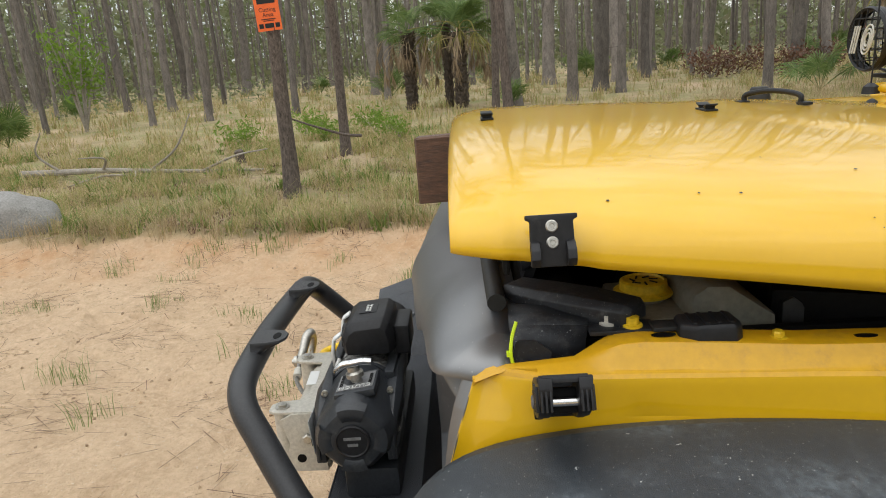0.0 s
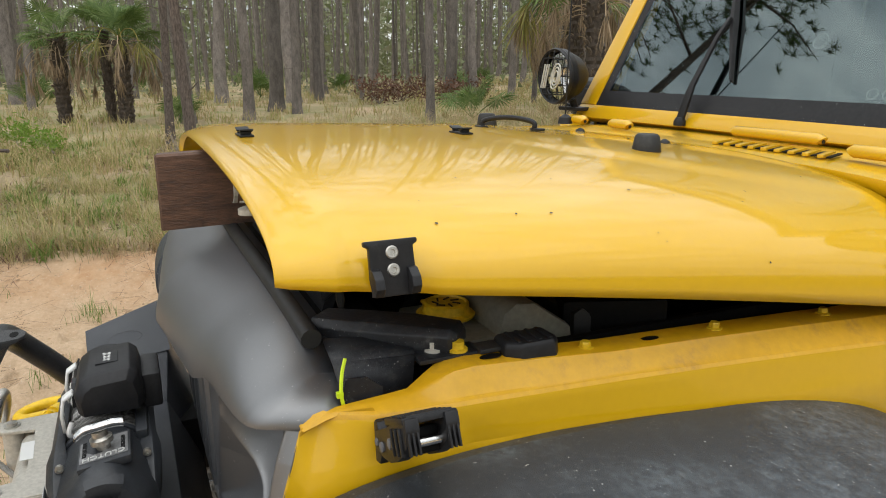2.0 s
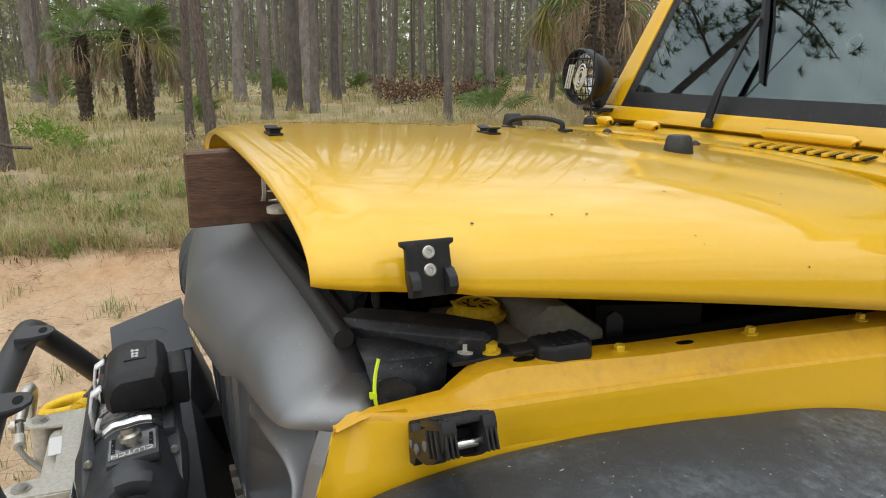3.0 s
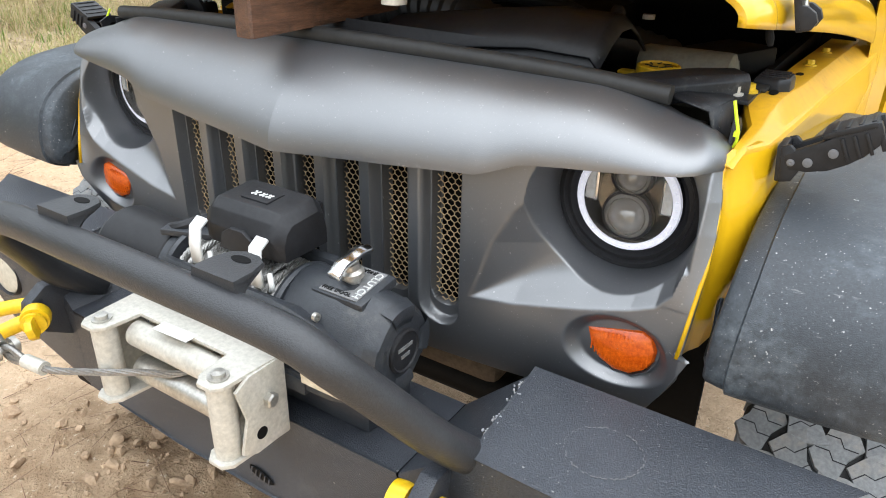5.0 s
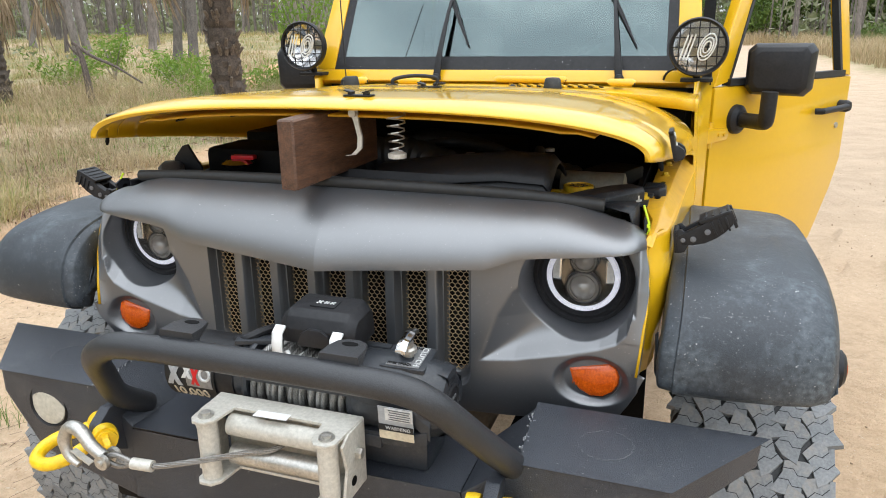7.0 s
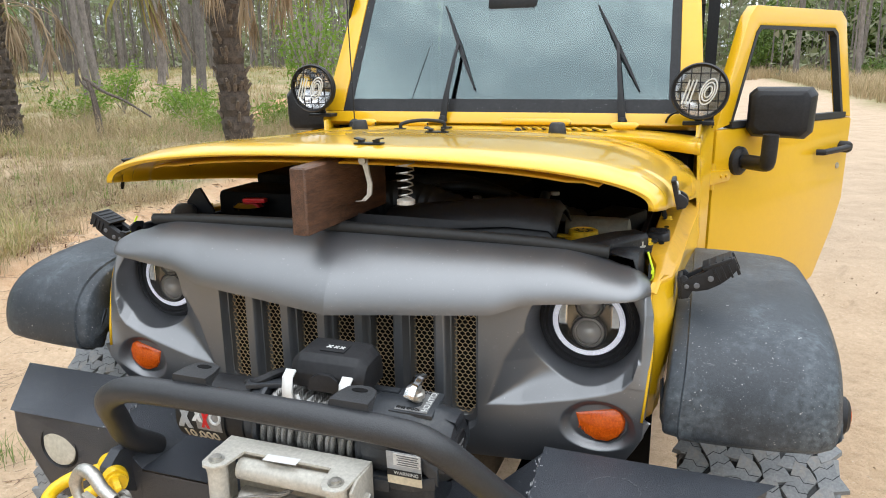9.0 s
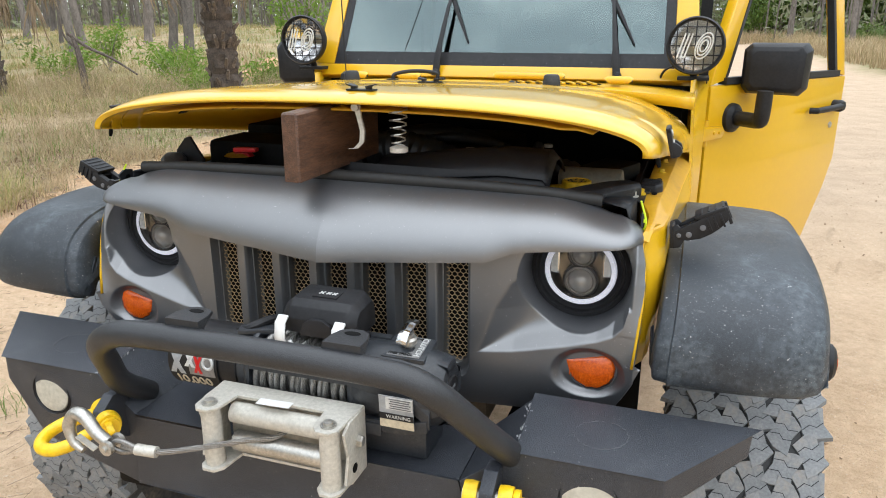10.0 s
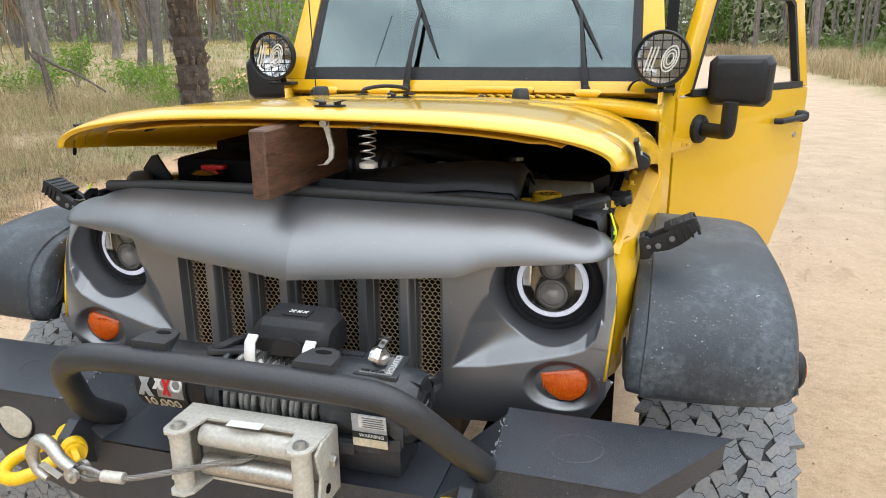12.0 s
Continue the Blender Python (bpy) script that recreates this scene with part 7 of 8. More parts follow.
def leafy(name, cols, rough=0.6, translucent=0.25):
    """Leaves or blades whose colour differs from island to island."""
    m = bpy.data.materials.new(name)
    m.use_nodes = True
    n, l = m.node_tree.nodes, m.node_tree.links
    b = n["Principled BSDF"]
    g, r = n.new("ShaderNodeNewGeometry"), n.new("ShaderNodeValToRGB")
    r.color_ramp.elements[0].color, r.color_ramp.elements[1].color = (*cols[0], 1), (*cols[-1], 1)
    for i, c in enumerate(cols[1:-1]):
        r.color_ramp.elements.new((i + 1) / (len(cols) - 1)).color = (*c, 1)
    l.new(g.outputs["Random Per Island"], r.inputs["Fac"])
    l.new(r.outputs["Color"], b.inputs["Base Color"])
    b.inputs["Roughness"].default_value, b.inputs["Specular IOR Level"].default_value = rough, 0.3
    if translucent:
        tr, mx, out = n.new("ShaderNodeBsdfTranslucent"), n.new("ShaderNodeMixShader"), n["Material Output"]
        mx.inputs["Fac"].default_value = translucent
        l.new(r.outputs["Color"], tr.inputs["Color"])
        l.new(b.outputs["BSDF"], mx.inputs[1])
        l.new(tr.outputs["BSDF"], mx.inputs[2])
        l.new(mx.outputs["Shader"], out.inputs["Surface"])
    return m


M["grass"] = leafy("grass_blades", [(0.197, 0.226, 0.056), (0.302, 0.303, 0.090), (0.557, 0.413, 0.224), (0.244, 0.270, 0.069), (0.626, 0.468, 0.269), (0.325, 0.220, 0.118)])
M["dry_grass"] = leafy("dry_grass", [(0.42, 0.31, 0.175), (0.56, 0.44, 0.27), (0.33, 0.24, 0.135), (0.26, 0.235, 0.10)])
M["green_grass"] = leafy("green_grass", [(0.11, 0.19, 0.03), (0.18, 0.26, 0.05), (0.15, 0.20, 0.05)])
M["leaf"] = leafy("green_leaves", [(0.06, 0.11, 0.018), (0.11, 0.18, 0.03), (0.16, 0.22, 0.045), (0.08, 0.12, 0.025)])
# paler than near leaves: the haze of distance is mixed into these greens
M["hazed_leaf"] = leafy("far_leaves", [(0.15, 0.18, 0.08), (0.22, 0.245, 0.13), (0.29, 0.28, 0.19), (0.17, 0.205, 0.085)])
M["bright_leaf"] = leafy("fresh_leaves", [(0.12, 0.22, 0.03), (0.22, 0.33, 0.05), (0.17, 0.27, 0.04)], translucent=0.4)
M["needles"] = leafy("pine_needles", [(0.035, 0.065, 0.018), (0.06, 0.10, 0.025), (0.085, 0.12, 0.035)])
M["frond"] = leafy("palm_leaf", [(0.085, 0.14, 0.036), (0.13, 0.195, 0.05), (0.18, 0.24, 0.075)])
M["yellow_frond"] = leafy("fading_palm_leaf", [(0.20, 0.19, 0.045), (0.32, 0.27, 0.075), (0.12, 0.15, 0.04)])
M["dead_frond"] = leafy("dead_palm_leaf", [(0.26, 0.185, 0.11), (0.38, 0.285, 0.18), (0.16, 0.11, 0.065)], translucent=0.1)
M["brown_leaf"] = leafy("dead_brush", [(0.11, 0.05, 0.03), (0.17, 0.085, 0.05), (0.08, 0.04, 0.025)], translucent=0.0)
# lifted above the near bark, with distance haze in its grey
M["bark"] = mat("pine_bark", (0.065, 0.056, 0.049), (0.26, 0.225, 0.20), rough=0.9, scale=5, fine=34, bump=1.0, bump_scale=22, stretch=(2.4, 2.4, 0.5), rough_var=0.05, per_object=0.35)
M["bark_near"] = mat("scaly_pine_bark", (0.016, 0.012, 0.010), (0.19, 0.150, 0.125), rough=0.9, scale=24, fine=60, bump=1.0, bump_scale=40, stretch=(1.6, 1.6, 0.6), rough_var=0.05)
M["palm_bark"] = mat("palm_trunk", (0.016, 0.012, 0.010), (0.12, 0.092, 0.07), rough=0.9, scale=11, fine=50, bump=1.0, bump_scale=30)
M["palm_boot"] = mat("palm_leaf_boots", (0.022, 0.017, 0.014), (0.22, 0.17, 0.125), rough=0.9, scale=14, fine=60, bump=1.0, bump_scale=30)
M["dead_wood"] = mat("weathered_wood", (0.20, 0.17, 0.14), (0.40, 0.36, 0.31), rough=0.85, scale=6, fine=50, bump=0.8, bump_scale=40, stretch=(1, 1, 1))
M["rock"] = mat("grey_rock", (0.19, 0.183, 0.172), (0.36, 0.35, 0.33), rough=0.9, scale=6, fine=60, bump=1.0, bump_scale=30, dust=(0.10, 0.10, 0.085), dust_at=(0.45, 0.7))
M["clod"] = mat("earth_clods", (0.26, 0.17, 0.10), (0.46, 0.33, 0.21), rough=0.95, scale=12, fine=90, bump=1.0, bump_scale=50)


def tri_cloud(name, pts, mat_name, label, category):
    """Many small faces in one mesh, from an array of triangles."""
    n = len(pts)
    me = bpy.data.meshes.new(name)
    me.from_pydata(pts.reshape(-1, 3).tolist(), [], np.arange(n * 3).reshape(-1, 3).tolist())
    me.materials.append(M[mat_name])
    return tagged(new(name, me), label, category, kind="stuff")


rng = np.random.default_rng(5)


def blades(n, place, h0, h1, w, lean=0.35, tuft=7, spread=0.06):
    """Bent blades in tufts: two triangles each, upright from the ground."""
    out = []
    for _ in range(n // tuft):
        x, y, k = place()
        z = ground_z(x, y)
        hh = rng.uniform(h0, h1) * k
        for _ in range(tuft):
            a, h = rng.uniform(0, 2 * np.pi), hh * rng.uniform(0.5, 1.15)
            px, py = x + rng.normal(0, spread), y + rng.normal(0, spread)
            ln = h * rng.uniform(0.1, lean * 2)
            dx, dy = np.cos(a), np.sin(a)
            ww = w * k * rng.uniform(0.6, 1.3)
            b0, b1 = (px - dy * ww, py + dx * ww, z - 0.02), (px + dy * ww, py - dx * ww, z - 0.02)
            m0 = (px + dx * ln * 0.35 - dy * ww * 0.7, py + dy * ln * 0.35 + dx * ww * 0.7, z + h * 0.62)
            m1 = (px + dx * ln * 0.35 + dy * ww * 0.7, py + dy * ln * 0.35 - dx * ww * 0.7, z + h * 0.62)
            tp = (px + dx * ln, py + dy * ln, z + h)
            out += [(b0, b1, m1), (b0, m1, m0), (m0, m1, tp)]
    return np.array(out)


def meadow(x0, x1, y0, y1):
    def f():
        while True:
            t = rng.uniform() ** 1.5
            x = x1 + (x0 - x1) * t
            y = rng.uniform(y0, y1) * (0.35 + 0.65 * t)
            if rng.uniform() < 0.75 and noise.noise((x * 0.9, y * 0.9, 71)) < 0.0:
                continue
            if edge_x(y) - x > 0.05 + 0.25 * rng.uniform():
                return x, y, 1.0 + 0.05 * abs(x)
    return f


tri_cloud("meadow_grass", np.concatenate([
    blades(52000, meadow(-14, -4.3, -13, 9), 0.03, 0.17, 0.0024, 1.2, 15, 0.06),
    blades(14000, meadow(-16, -4.3, -14, 10), 0.12, 0.30, 0.0020, 0.7, 22, 0.04),
    blades(30000, meadow(-46, -10, -38, 34), 0.06, 0.22, 0.005, 0.8, 14, 0.12),
    blades(22000, lambda: (rng.uniform(-44, -9), rng.uniform(13, 46), 1.6), 0.10, 0.24, 0.008, 0.8, 14, 0.25)]), "grass", "thin olive and straw meadow grass", "grass")


def strip(x0, x1, y0, y1):
    return lambda: (rng.uniform(x0, x1), rng.uniform(y0, y1), 1.0)


def verge():
    y = rng.uniform(-9, 6)
    return edge_x(y) - abs(rng.normal(0.25, 0.35)), y, 1.0


tri_cloud("meadow_herbs", blades(9000, meadow(-14, -4.6, -11, 8), 0.05, 0.16, 0.0055, 1.0, 16, 0.05), "green_grass", "fresh green tufts scattered through the meadow", "grass")
tri_cloud("meadow_litter", blades(16000, meadow(-14, -4.5, -11, 14), 0.015, 0.06, 0.0040, 2.6, 22, 0.10), "brown_leaf", "reddish dead leaves and bracken lying in the meadow", "litter")
tri_cloud("verge_grass", blades(8400, verge, 0.08, 0.30, 0.0020, 0.8, 14, 0.05), "dry_grass", "pale dry grass along the sand's edge", "grass")


def back_left():
    while True:
        x, y = rng.uniform(-16, -4.6), rng.uniform(3.4, 16)
        if rng.uniform() < 0.8 and noise.noise((x * 0.7, y * 0.7, 81)) < 0.05:
            continue
        if x < edge_x(y) - 0.1:
            return x, y, 1.0 + 0.03 * y


tri_cloud("tall_dry_grass", np.concatenate([blades(13000, back_left, 0.20, 0.66, 0.0020, 0.7, 24, 0.07), blades(30000, back_left, 0.04, 0.18, 0.0028, 1.4, 14, 0.11),
          blades(26000, lambda: (7.0 + 18 * rng.uniform() ** 1.6, rng.uniform(14, 74), 2.0), 0.28, 0.58, 0.006, 0.4, 14, 0.2),
          blades(9000, lambda: (rng.uniform(-4, 24), rng.uniform(74, 92), 2.4), 0.35, 0.6, 0.008, 0.35, 12, 0.3),
          blades(6000, lambda: (rng.uniform(-16, -5), rng.uniform(16, 60), 2.0), 0.3, 0.55, 0.006, 0.35, 12, 0.2)]), "dry_grass", "tall tan dry grass beside the track", "grass")
tri_cloud("low_green_grass", blades(6500, back_left, 0.06, 0.24, 0.004, 0.8, 14, 0.12), "green_grass", "low green grass among dry grass", "grass")


def sand_tufts():
    spots = [(-2.4, -1.2), (-3.3, -2.2), (-2.9, 0.1), (-3.7, -0.4), (-4.3, -3.0), (-1.7, -1.9), (-4.4, -1.6), (-2.1, -2.9), (-3.9, -4.1), (-3.0, -1.5), (-4.2, 0.3), (-2.0, 0.7), (-2.6, -0.5), (-3.6, 1.6), (-2.6, 1.9), (-4.5, -2.2), (-4.6, -0.9), (-4.1, -1.0), (-4.4, 0.9), (-1.6, -0.55), (-1.75, -0.45), (-1.9, -0.9), (-3.4, -3.2), (-4.0, -2.4), (-2.2, -2.2)]
    x, y = spots[rng.integers(len(spots))]
    return x + rng.normal(0, 0.07), y + rng.normal(0, 0.09), 1.0


tri_cloud("sand_tufts", blades(1500, sand_tufts, 0.05, 0.16, 0.0018, 0.7, 10, 0.035), "green_grass", "small green grass tufts growing in sand", "grass")
# pine needles and twigs strewn over the sand
tw = []
for _ in range(2600):
    x, y = rng.uniform(-5.0, -0.9), rng.uniform(-5, 3.4)
    if rng.uniform() < 0.8:
        x, y = round(x / 0.9) * 0.9 + rng.normal(0, 0.16), round(y / 1.1) * 1.1 + rng.normal(0, 0.2)
    a, l, w = rng.normal(1.3, 0.7), rng.uniform(0.04, 0.20) * (2.2 if rng.uniform() < 0.06 else 1), rng.uniform(0.0008, 0.0022)
    p, q = (x, y, ground_z(x, y) + 0.008), (x + l * np.cos(a), y + l * np.sin(a), ground_z(x + l * np.cos(a), y + l * np.sin(a)) + 0.008)
    sx_, sy_ = -np.sin(a) * w, np.cos(a) * w
    tw += [((p[0] - sx_, p[1] - sy_, p[2]), (p[0] + sx_, p[1] + sy_, p[2]), q), ((p[0] + sx_, p[1] + sy_, p[2]), (q[0] + sx_, q[1] + sy_, q[2] + 0.002), (q[0], q[1], q[2] + 0.004))]
tri_cloud("strewn_needles", np.array(tw), "brown_leaf", "brown pine needles and twigs strewn on sand", "needles")

# crumbs and small lumps of sand
lump = []
octa = np.array([(1, 0, 0), (0, 1, 0), (-1, 0, 0), (0, -1, 0), (0, 0, 1), (0, 0, -1)], float)
fidx = [(0, 1, 4), (1, 2, 4), (2, 3, 4), (3, 0, 4), (1, 0, 5), (2, 1, 5), (3, 2, 5), (0, 3, 5)]
for _ in range(9000):
    x, y = rng.uniform(-5.2, -0.8), rng.uniform(-4.5, 3.0)
    if noise.noise((x * 1.1, y * 1.1, 91)) < rng.uniform(-0.5, 0.3):
        continue
    s0 = 0.0025 + 0.011 * rng.uniform() ** 4
    p = octa * rng.uniform(0.6, 1.3, (6, 1)) * s0 * np.array([1.2, 1.0, 0.7])
    a = rng.uniform(0, 6.28)
    p = p @ np.array([[np.cos(a), np.sin(a), 0], [-np.sin(a), np.cos(a), 0], [0, 0, 1]]) + np.array([x, y, ground_z(x, y) + 0.2 * s0])
    lump += [p[list(f)] for f in fidx]
M["crumb"] = leafy("sand_crumbs", [(0.50, 0.35, 0.21), (0.62, 0.46, 0.30), (0.40, 0.27, 0.16)], 0.95, 0.0)
tri_cloud("sand_crumbs", np.array(lump), "crumb", "loose crumbs and lumps of tan sand", "sand")

# fallen leaves and bark scraps lying among the grass
lt = []
for _ in range(9000):
    if rng.uniform() < 0.5:
        x, y = rng.uniform(-12, -4.4), rng.uniform(3.0, 13)
    else:
        y = rng.uniform(-11, 6)
        x = edge_x(y) - rng.uniform(0.1, 5.5)
    c, z = np.array([x, y, 0.0]), ground_z(x, y) + rng.uniform(0.005, 0.04)
    a, l, w = rng.uniform(0, 6.28), rng.uniform(0.015, 0.07), rng.uniform(0.006, 0.02)
    d, s2 = np.array([np.cos(a) * l, np.sin(a) * l, rng.normal(0, 0.008)]), np.array([-np.sin(a) * w, np.cos(a) * w, rng.normal(0, 0.006)])
    c[2] = z
    lt += [(c - d, c + s2, c + d), (c - d, c + d, c - s2)]
M["litter"] = leafy("leaf_litter", [(0.28, 0.19, 0.11), (0.42, 0.32, 0.21), (0.17, 0.11, 0.07), (0.34, 0.26, 0.18)], translucent=0.0)
tri_cloud("leaf_litter", np.array(lt), "litter", "brown leaf litter lying among the grass", "litter")

# earth clods by the wheel and pebbles on the sand
bm = B()
rnd = random.Random(2)
for k in range(1500):
    if k < 250:
        x, y, s = rnd.gauss(-0.72, 0.30), rnd.gauss(0.04, 0.17), 0.004 + 0.024 * rnd.random() ** 2.5
    elif k < 640:
        x, y, s = rnd.uniform(-4.8, -0.9), rnd.uniform(-4.5, 2.5), rnd.uniform(0.004, 0.012)
    else:
        x, y, s = rnd.uniform(0.8, 6), rnd.uniform(-0.5, 14), rnd.uniform(0.003, 0.010)
    v = bmesh.ops.create_icosphere(bm, subdivisions=2 if s > 0.016 else 1, radius=s)["verts"]
    q = Matrix.Translation((x, y, ground_z(x, y) + s * 0.25)) @ Euler((rnd.uniform(0, 6), rnd.uniform(0, 6), rnd.uniform(0, 6))).to_matrix().to_4x4() @ Matrix.Diagonal((1, rnd.uniform(0.6, 1), rnd.uniform(0.4, 0.8), 1))
    ph = rnd.uniform(0, 50)
    for w in v:
        w.co *= 1 + 0.55 * noise.noise(w.co / s * 1.1 + Vector((ph, 0, 0))) + 0.25 * noise.noise(w.co / s * 2.7 + Vector((ph, 9, 0)))
    bmesh.ops.transform(bm, matrix=q, verts=v)
tagged(part("earth_clods", bm, "clod", None, "dark crumbled earth clods and pebbles on sand", smooth=30), "crumbled earth clods and pebbles on sand", "earth", kind="stuff")


# ---------------------------------------------------------------- trees
def trunk_mesh(h, r, seed, rings=26, sides=12, lean=0.02):
    rnd = random.Random(seed)
    rows = []
    ph = rnd.uniform(0, 6)
    for i in range(rings):
        t = i / (rings - 1)
        t = t ** 1.5
        z = h * t - 0.1
        rr = r * (1 - 0.72 * t) * (1 + 0.35 * math.exp(-z * 3.2))
        cx, cy = lean * z + 0.05 * math.sin(0.5 * z + ph) * min(z, 2) * 0.5, 0.05 * math.cos(0.4 * z + ph) * min(z, 2) * 0.5
        rows.append([(cx + rr * (1 + 0.10 * noise.noise((math.cos(2 * math.pi * k / sides) * 2, math.sin(2 * math.pi * k / sides) * 2, z * 3 + seed))) * math.cos(2 * math.pi * k / sides),
                      cy + rr * (1 + 0.10 * noise.noise((math.cos(2 * math.pi * k / sides) * 2 + 7, math.sin(2 * math.pi * k / sides) * 2, z * 3 + seed))) * math.sin(2 * math.pi * k / sides), z) for k in range(sides)])
    return loft(B(), rows, True, True)


def crown_tris(h, seed, low=0.62, n_limb=16, tufts=11, needles=22, spread=1.9, nl=0.20):
    """Limbs that end in sprays of needles."""
    r = np.random.default_rng(seed)
    out, limbs = [], []
    for _ in range(n_limb):
        z0 = h * r.uniform(low, 0.98)
        a = r.uniform(0, 2 * np.pi)
        ln = spread * r.uniform(0.5, 1.1) * (1.25 - 0.7 * (z0 / h - low) / (1 - low))
        tip = np.array([ln * np.cos(a), ln * np.sin(a), z0 + r.uniform(-0.1, 0.5)])
        limbs.append(((0, 0, z0), tip))
        for _ in range(tufts):
            c = np.array([0, 0, z0]) + (tip - np.array([0, 0, z0])) * r.uniform(0.35, 1.05) + r.normal(0, 0.22, 3)
            for _ in range(needles):
                d = r.normal(0, 1, 3)
                d[2] = abs(d[2]) * 0.6
                d /= np.linalg.norm(d)
                s = np.cross(d, r.normal(0, 1, 3))
                s /= np.linalg.norm(s)
                l = nl * r.uniform(0.6, 1.2)
                out.append((c - s * 0.006, c + s * 0.006, c + d * l))
    return np.array(out), limbs


def pine(h, r, seed, bark="bark", low=0.62, **kw):
    """A tall pine: trunk with bare lower stem, limbs, and a crown of needle sprays."""
    t = group_at("pine_tree", 0, 0, 0, None, "slender grey-barked pine standing in grass", "tree", group="pines of the wood")
    part("trunk", trunk_mesh(h, r, seed), bark, t, smooth=60)
    tris, limbs = crown_tris(h, seed, low, **kw)
    bm = B()
    for a, b in limbs:
        mid = (np.array(a) + b) / 2 + np.array([0, 0, 0.12])
        tube(bm, [a, mid, b], 0.024, 5, False, [1, 0.6, 0.2])
    rs = random.Random(seed)
    for _ in range(7):           # short dead stubs below the crown
        z = rs.uniform(1.2, h * low)
        a = rs.uniform(0, 6.28)
        tube(bm, [(0, 0, z), (rs.uniform(0.15, 0.4) * math.cos(a), rs.uniform(0.15, 0.4) * math.sin(a), z + rs.uniform(-0.05, 0.15))], 0.012, 4, False, [1, 0.4])
    tagged(part("limb_stuff", bm, bark, t), kind="stuff")
    me = bpy.data.meshes.new("crown")
    me.from_pydata(tris.reshape(-1, 3).tolist(), [], np.arange(len(tris) * 3).reshape(-1, 3).tolist())
    me.materials.append(M["needles"])
    c = new("crown", me)
    c.parent = t
    return t


kinds = [pine(15.0, 0.100, 1), pine(17.0, 0.120, 2), pine(13.0, 0.085, 3), pine(16.0, 0.11, 4)]
near_pine = pine(13.0, 0.088, 21, "bark_near", 0.50, n_limb=13, tufts=20, needles=26, spread=1.5)
tagged(near_pine, "scaly dark-barked pine carrying an orange notice", "tree")
placed = [(-7.2, -2.1)]
near_pine.matrix_basis = pose(-7.0, -2.05, ground_z(-7.0, -2.05), 0, -1.2, 40)
# pines that stand out one by one
solo = [(-10.5, -1.95, 0.9), (-6.95, 0.62, 0.72), (-12.7, 0.67, 0.9), (-21.8, -13.6, 0.9), (-34.5, -16.7, 1.5), (-21.7, -10.0, 1.15), (-30.4, -12.8, 1.7), (-22.1, -8.3, 1.3), (-46.8, -18.4, 1.6), (-41.4, -14.1, 1.5),
        (-46.6, -14.2, 1.6), (-22.7, -5.55, 1.3), (-19.3, 1.5, 1.1), (-19.8, 3.2, 1.6), (-23.5, 4.7, 1.3), (-21.7, 5.0, 1.6), (-30.5, 3.8, 1.5), (-16.5, 7.4, 1.2), (-26.0, 12.2, 1.3), (-46.5, 15.6, 1.7), (-29.0, 6.5, 1.6),
        (-37.8, -24.0, 1.6), (-43, 20, 1.5), (-36, 9, 1.4), (-33, -4, 1.4), (-28, -3, 1.3)]
rnd = random.Random(42)
k = 0
for x, y, girth in solo:
    src = kinds[k % 4]
    m = pose(x, y, ground_z(x, y), rnd.uniform(-2, 2), rnd.uniform(-2, 2), rnd.uniform(0, 360)) @ Matrix.Diagonal((girth, girth, 1, 1))
    if len(placed) < 4:
        tagged(copy_thing(near_pine, m), "slender scaly dark-barked pine standing in grass", "tree", group="pines of the wood")
        placed.append((x, y))
        continue
    if k < 4:
        src.matrix_basis = m
    else:
        copy_thing(src, m)
    placed.append((x, y))
    k += 1


def clear(x, y, d):
    return all((x - a) ** 2 + (y - b) ** 2 > d * d for a, b in placed)


def stand(n, x0, x1, y0, y1, gap, test=lambda x, y: True):
    tries = 0
    while n and tries < 6000:
        tries += 1
        x, y = rnd.uniform(x0, x1), rnd.uniform(y0, y1)
        if test(x, y) and clear(x, y, gap):
            placed.append((x, y))
            copy_thing(kinds[rnd.randrange(4)], pose(x, y, ground_z(x, y), rnd.uniform(-2.5, 2.5), rnd.uniform(-2.5, 2.5), rnd.uniform(0, 360)))
            n -= 1


fan = lambda x, y: abs(y - 2) < 8 + 0.85 * abs(x)
stand(115, -62, -26, -52, 52, 1.7, fan)
stand(38, -45, -12, 12, 60, 2.2)
stand(26, -50, -27, -40, -8, 2.0)
stand(34, 9, 40, 30, 90, 2.4)
stand(10, -25, 4, -40, -16, 4.0)

# far woods: a thicket of thin stems and foliage that closes the view
bm = B()
for _ in range(1900):
    a, d = rnd.uniform(radians(60), radians(245)), rnd.uniform(62, 135)
    if rnd.random() < 0.2:
        a = rnd.uniform(radians(-30), radians(85))
        d = rnd.uniform(95, 150)
    x, y = d * math.cos(a), d * math.sin(a)
    if abs(x - 2) < 5 and 0 < y < 118:
        continue
    r, h = rnd.uniform(0.07, 0.15), rnd.uniform(11, 17)
    tube(bm, [(x, y, -0.2), (x + rnd.uniform(-0.4, 0.4), y + rnd.uniform(-0.4, 0.4), h)], r, 4, False, [1, 0.5])
tagged(part("far_woods", bm, "bark", None, "distant grey pine stems", smooth=60), "distant grey pine stems closing the view", "woods", kind="stuff")


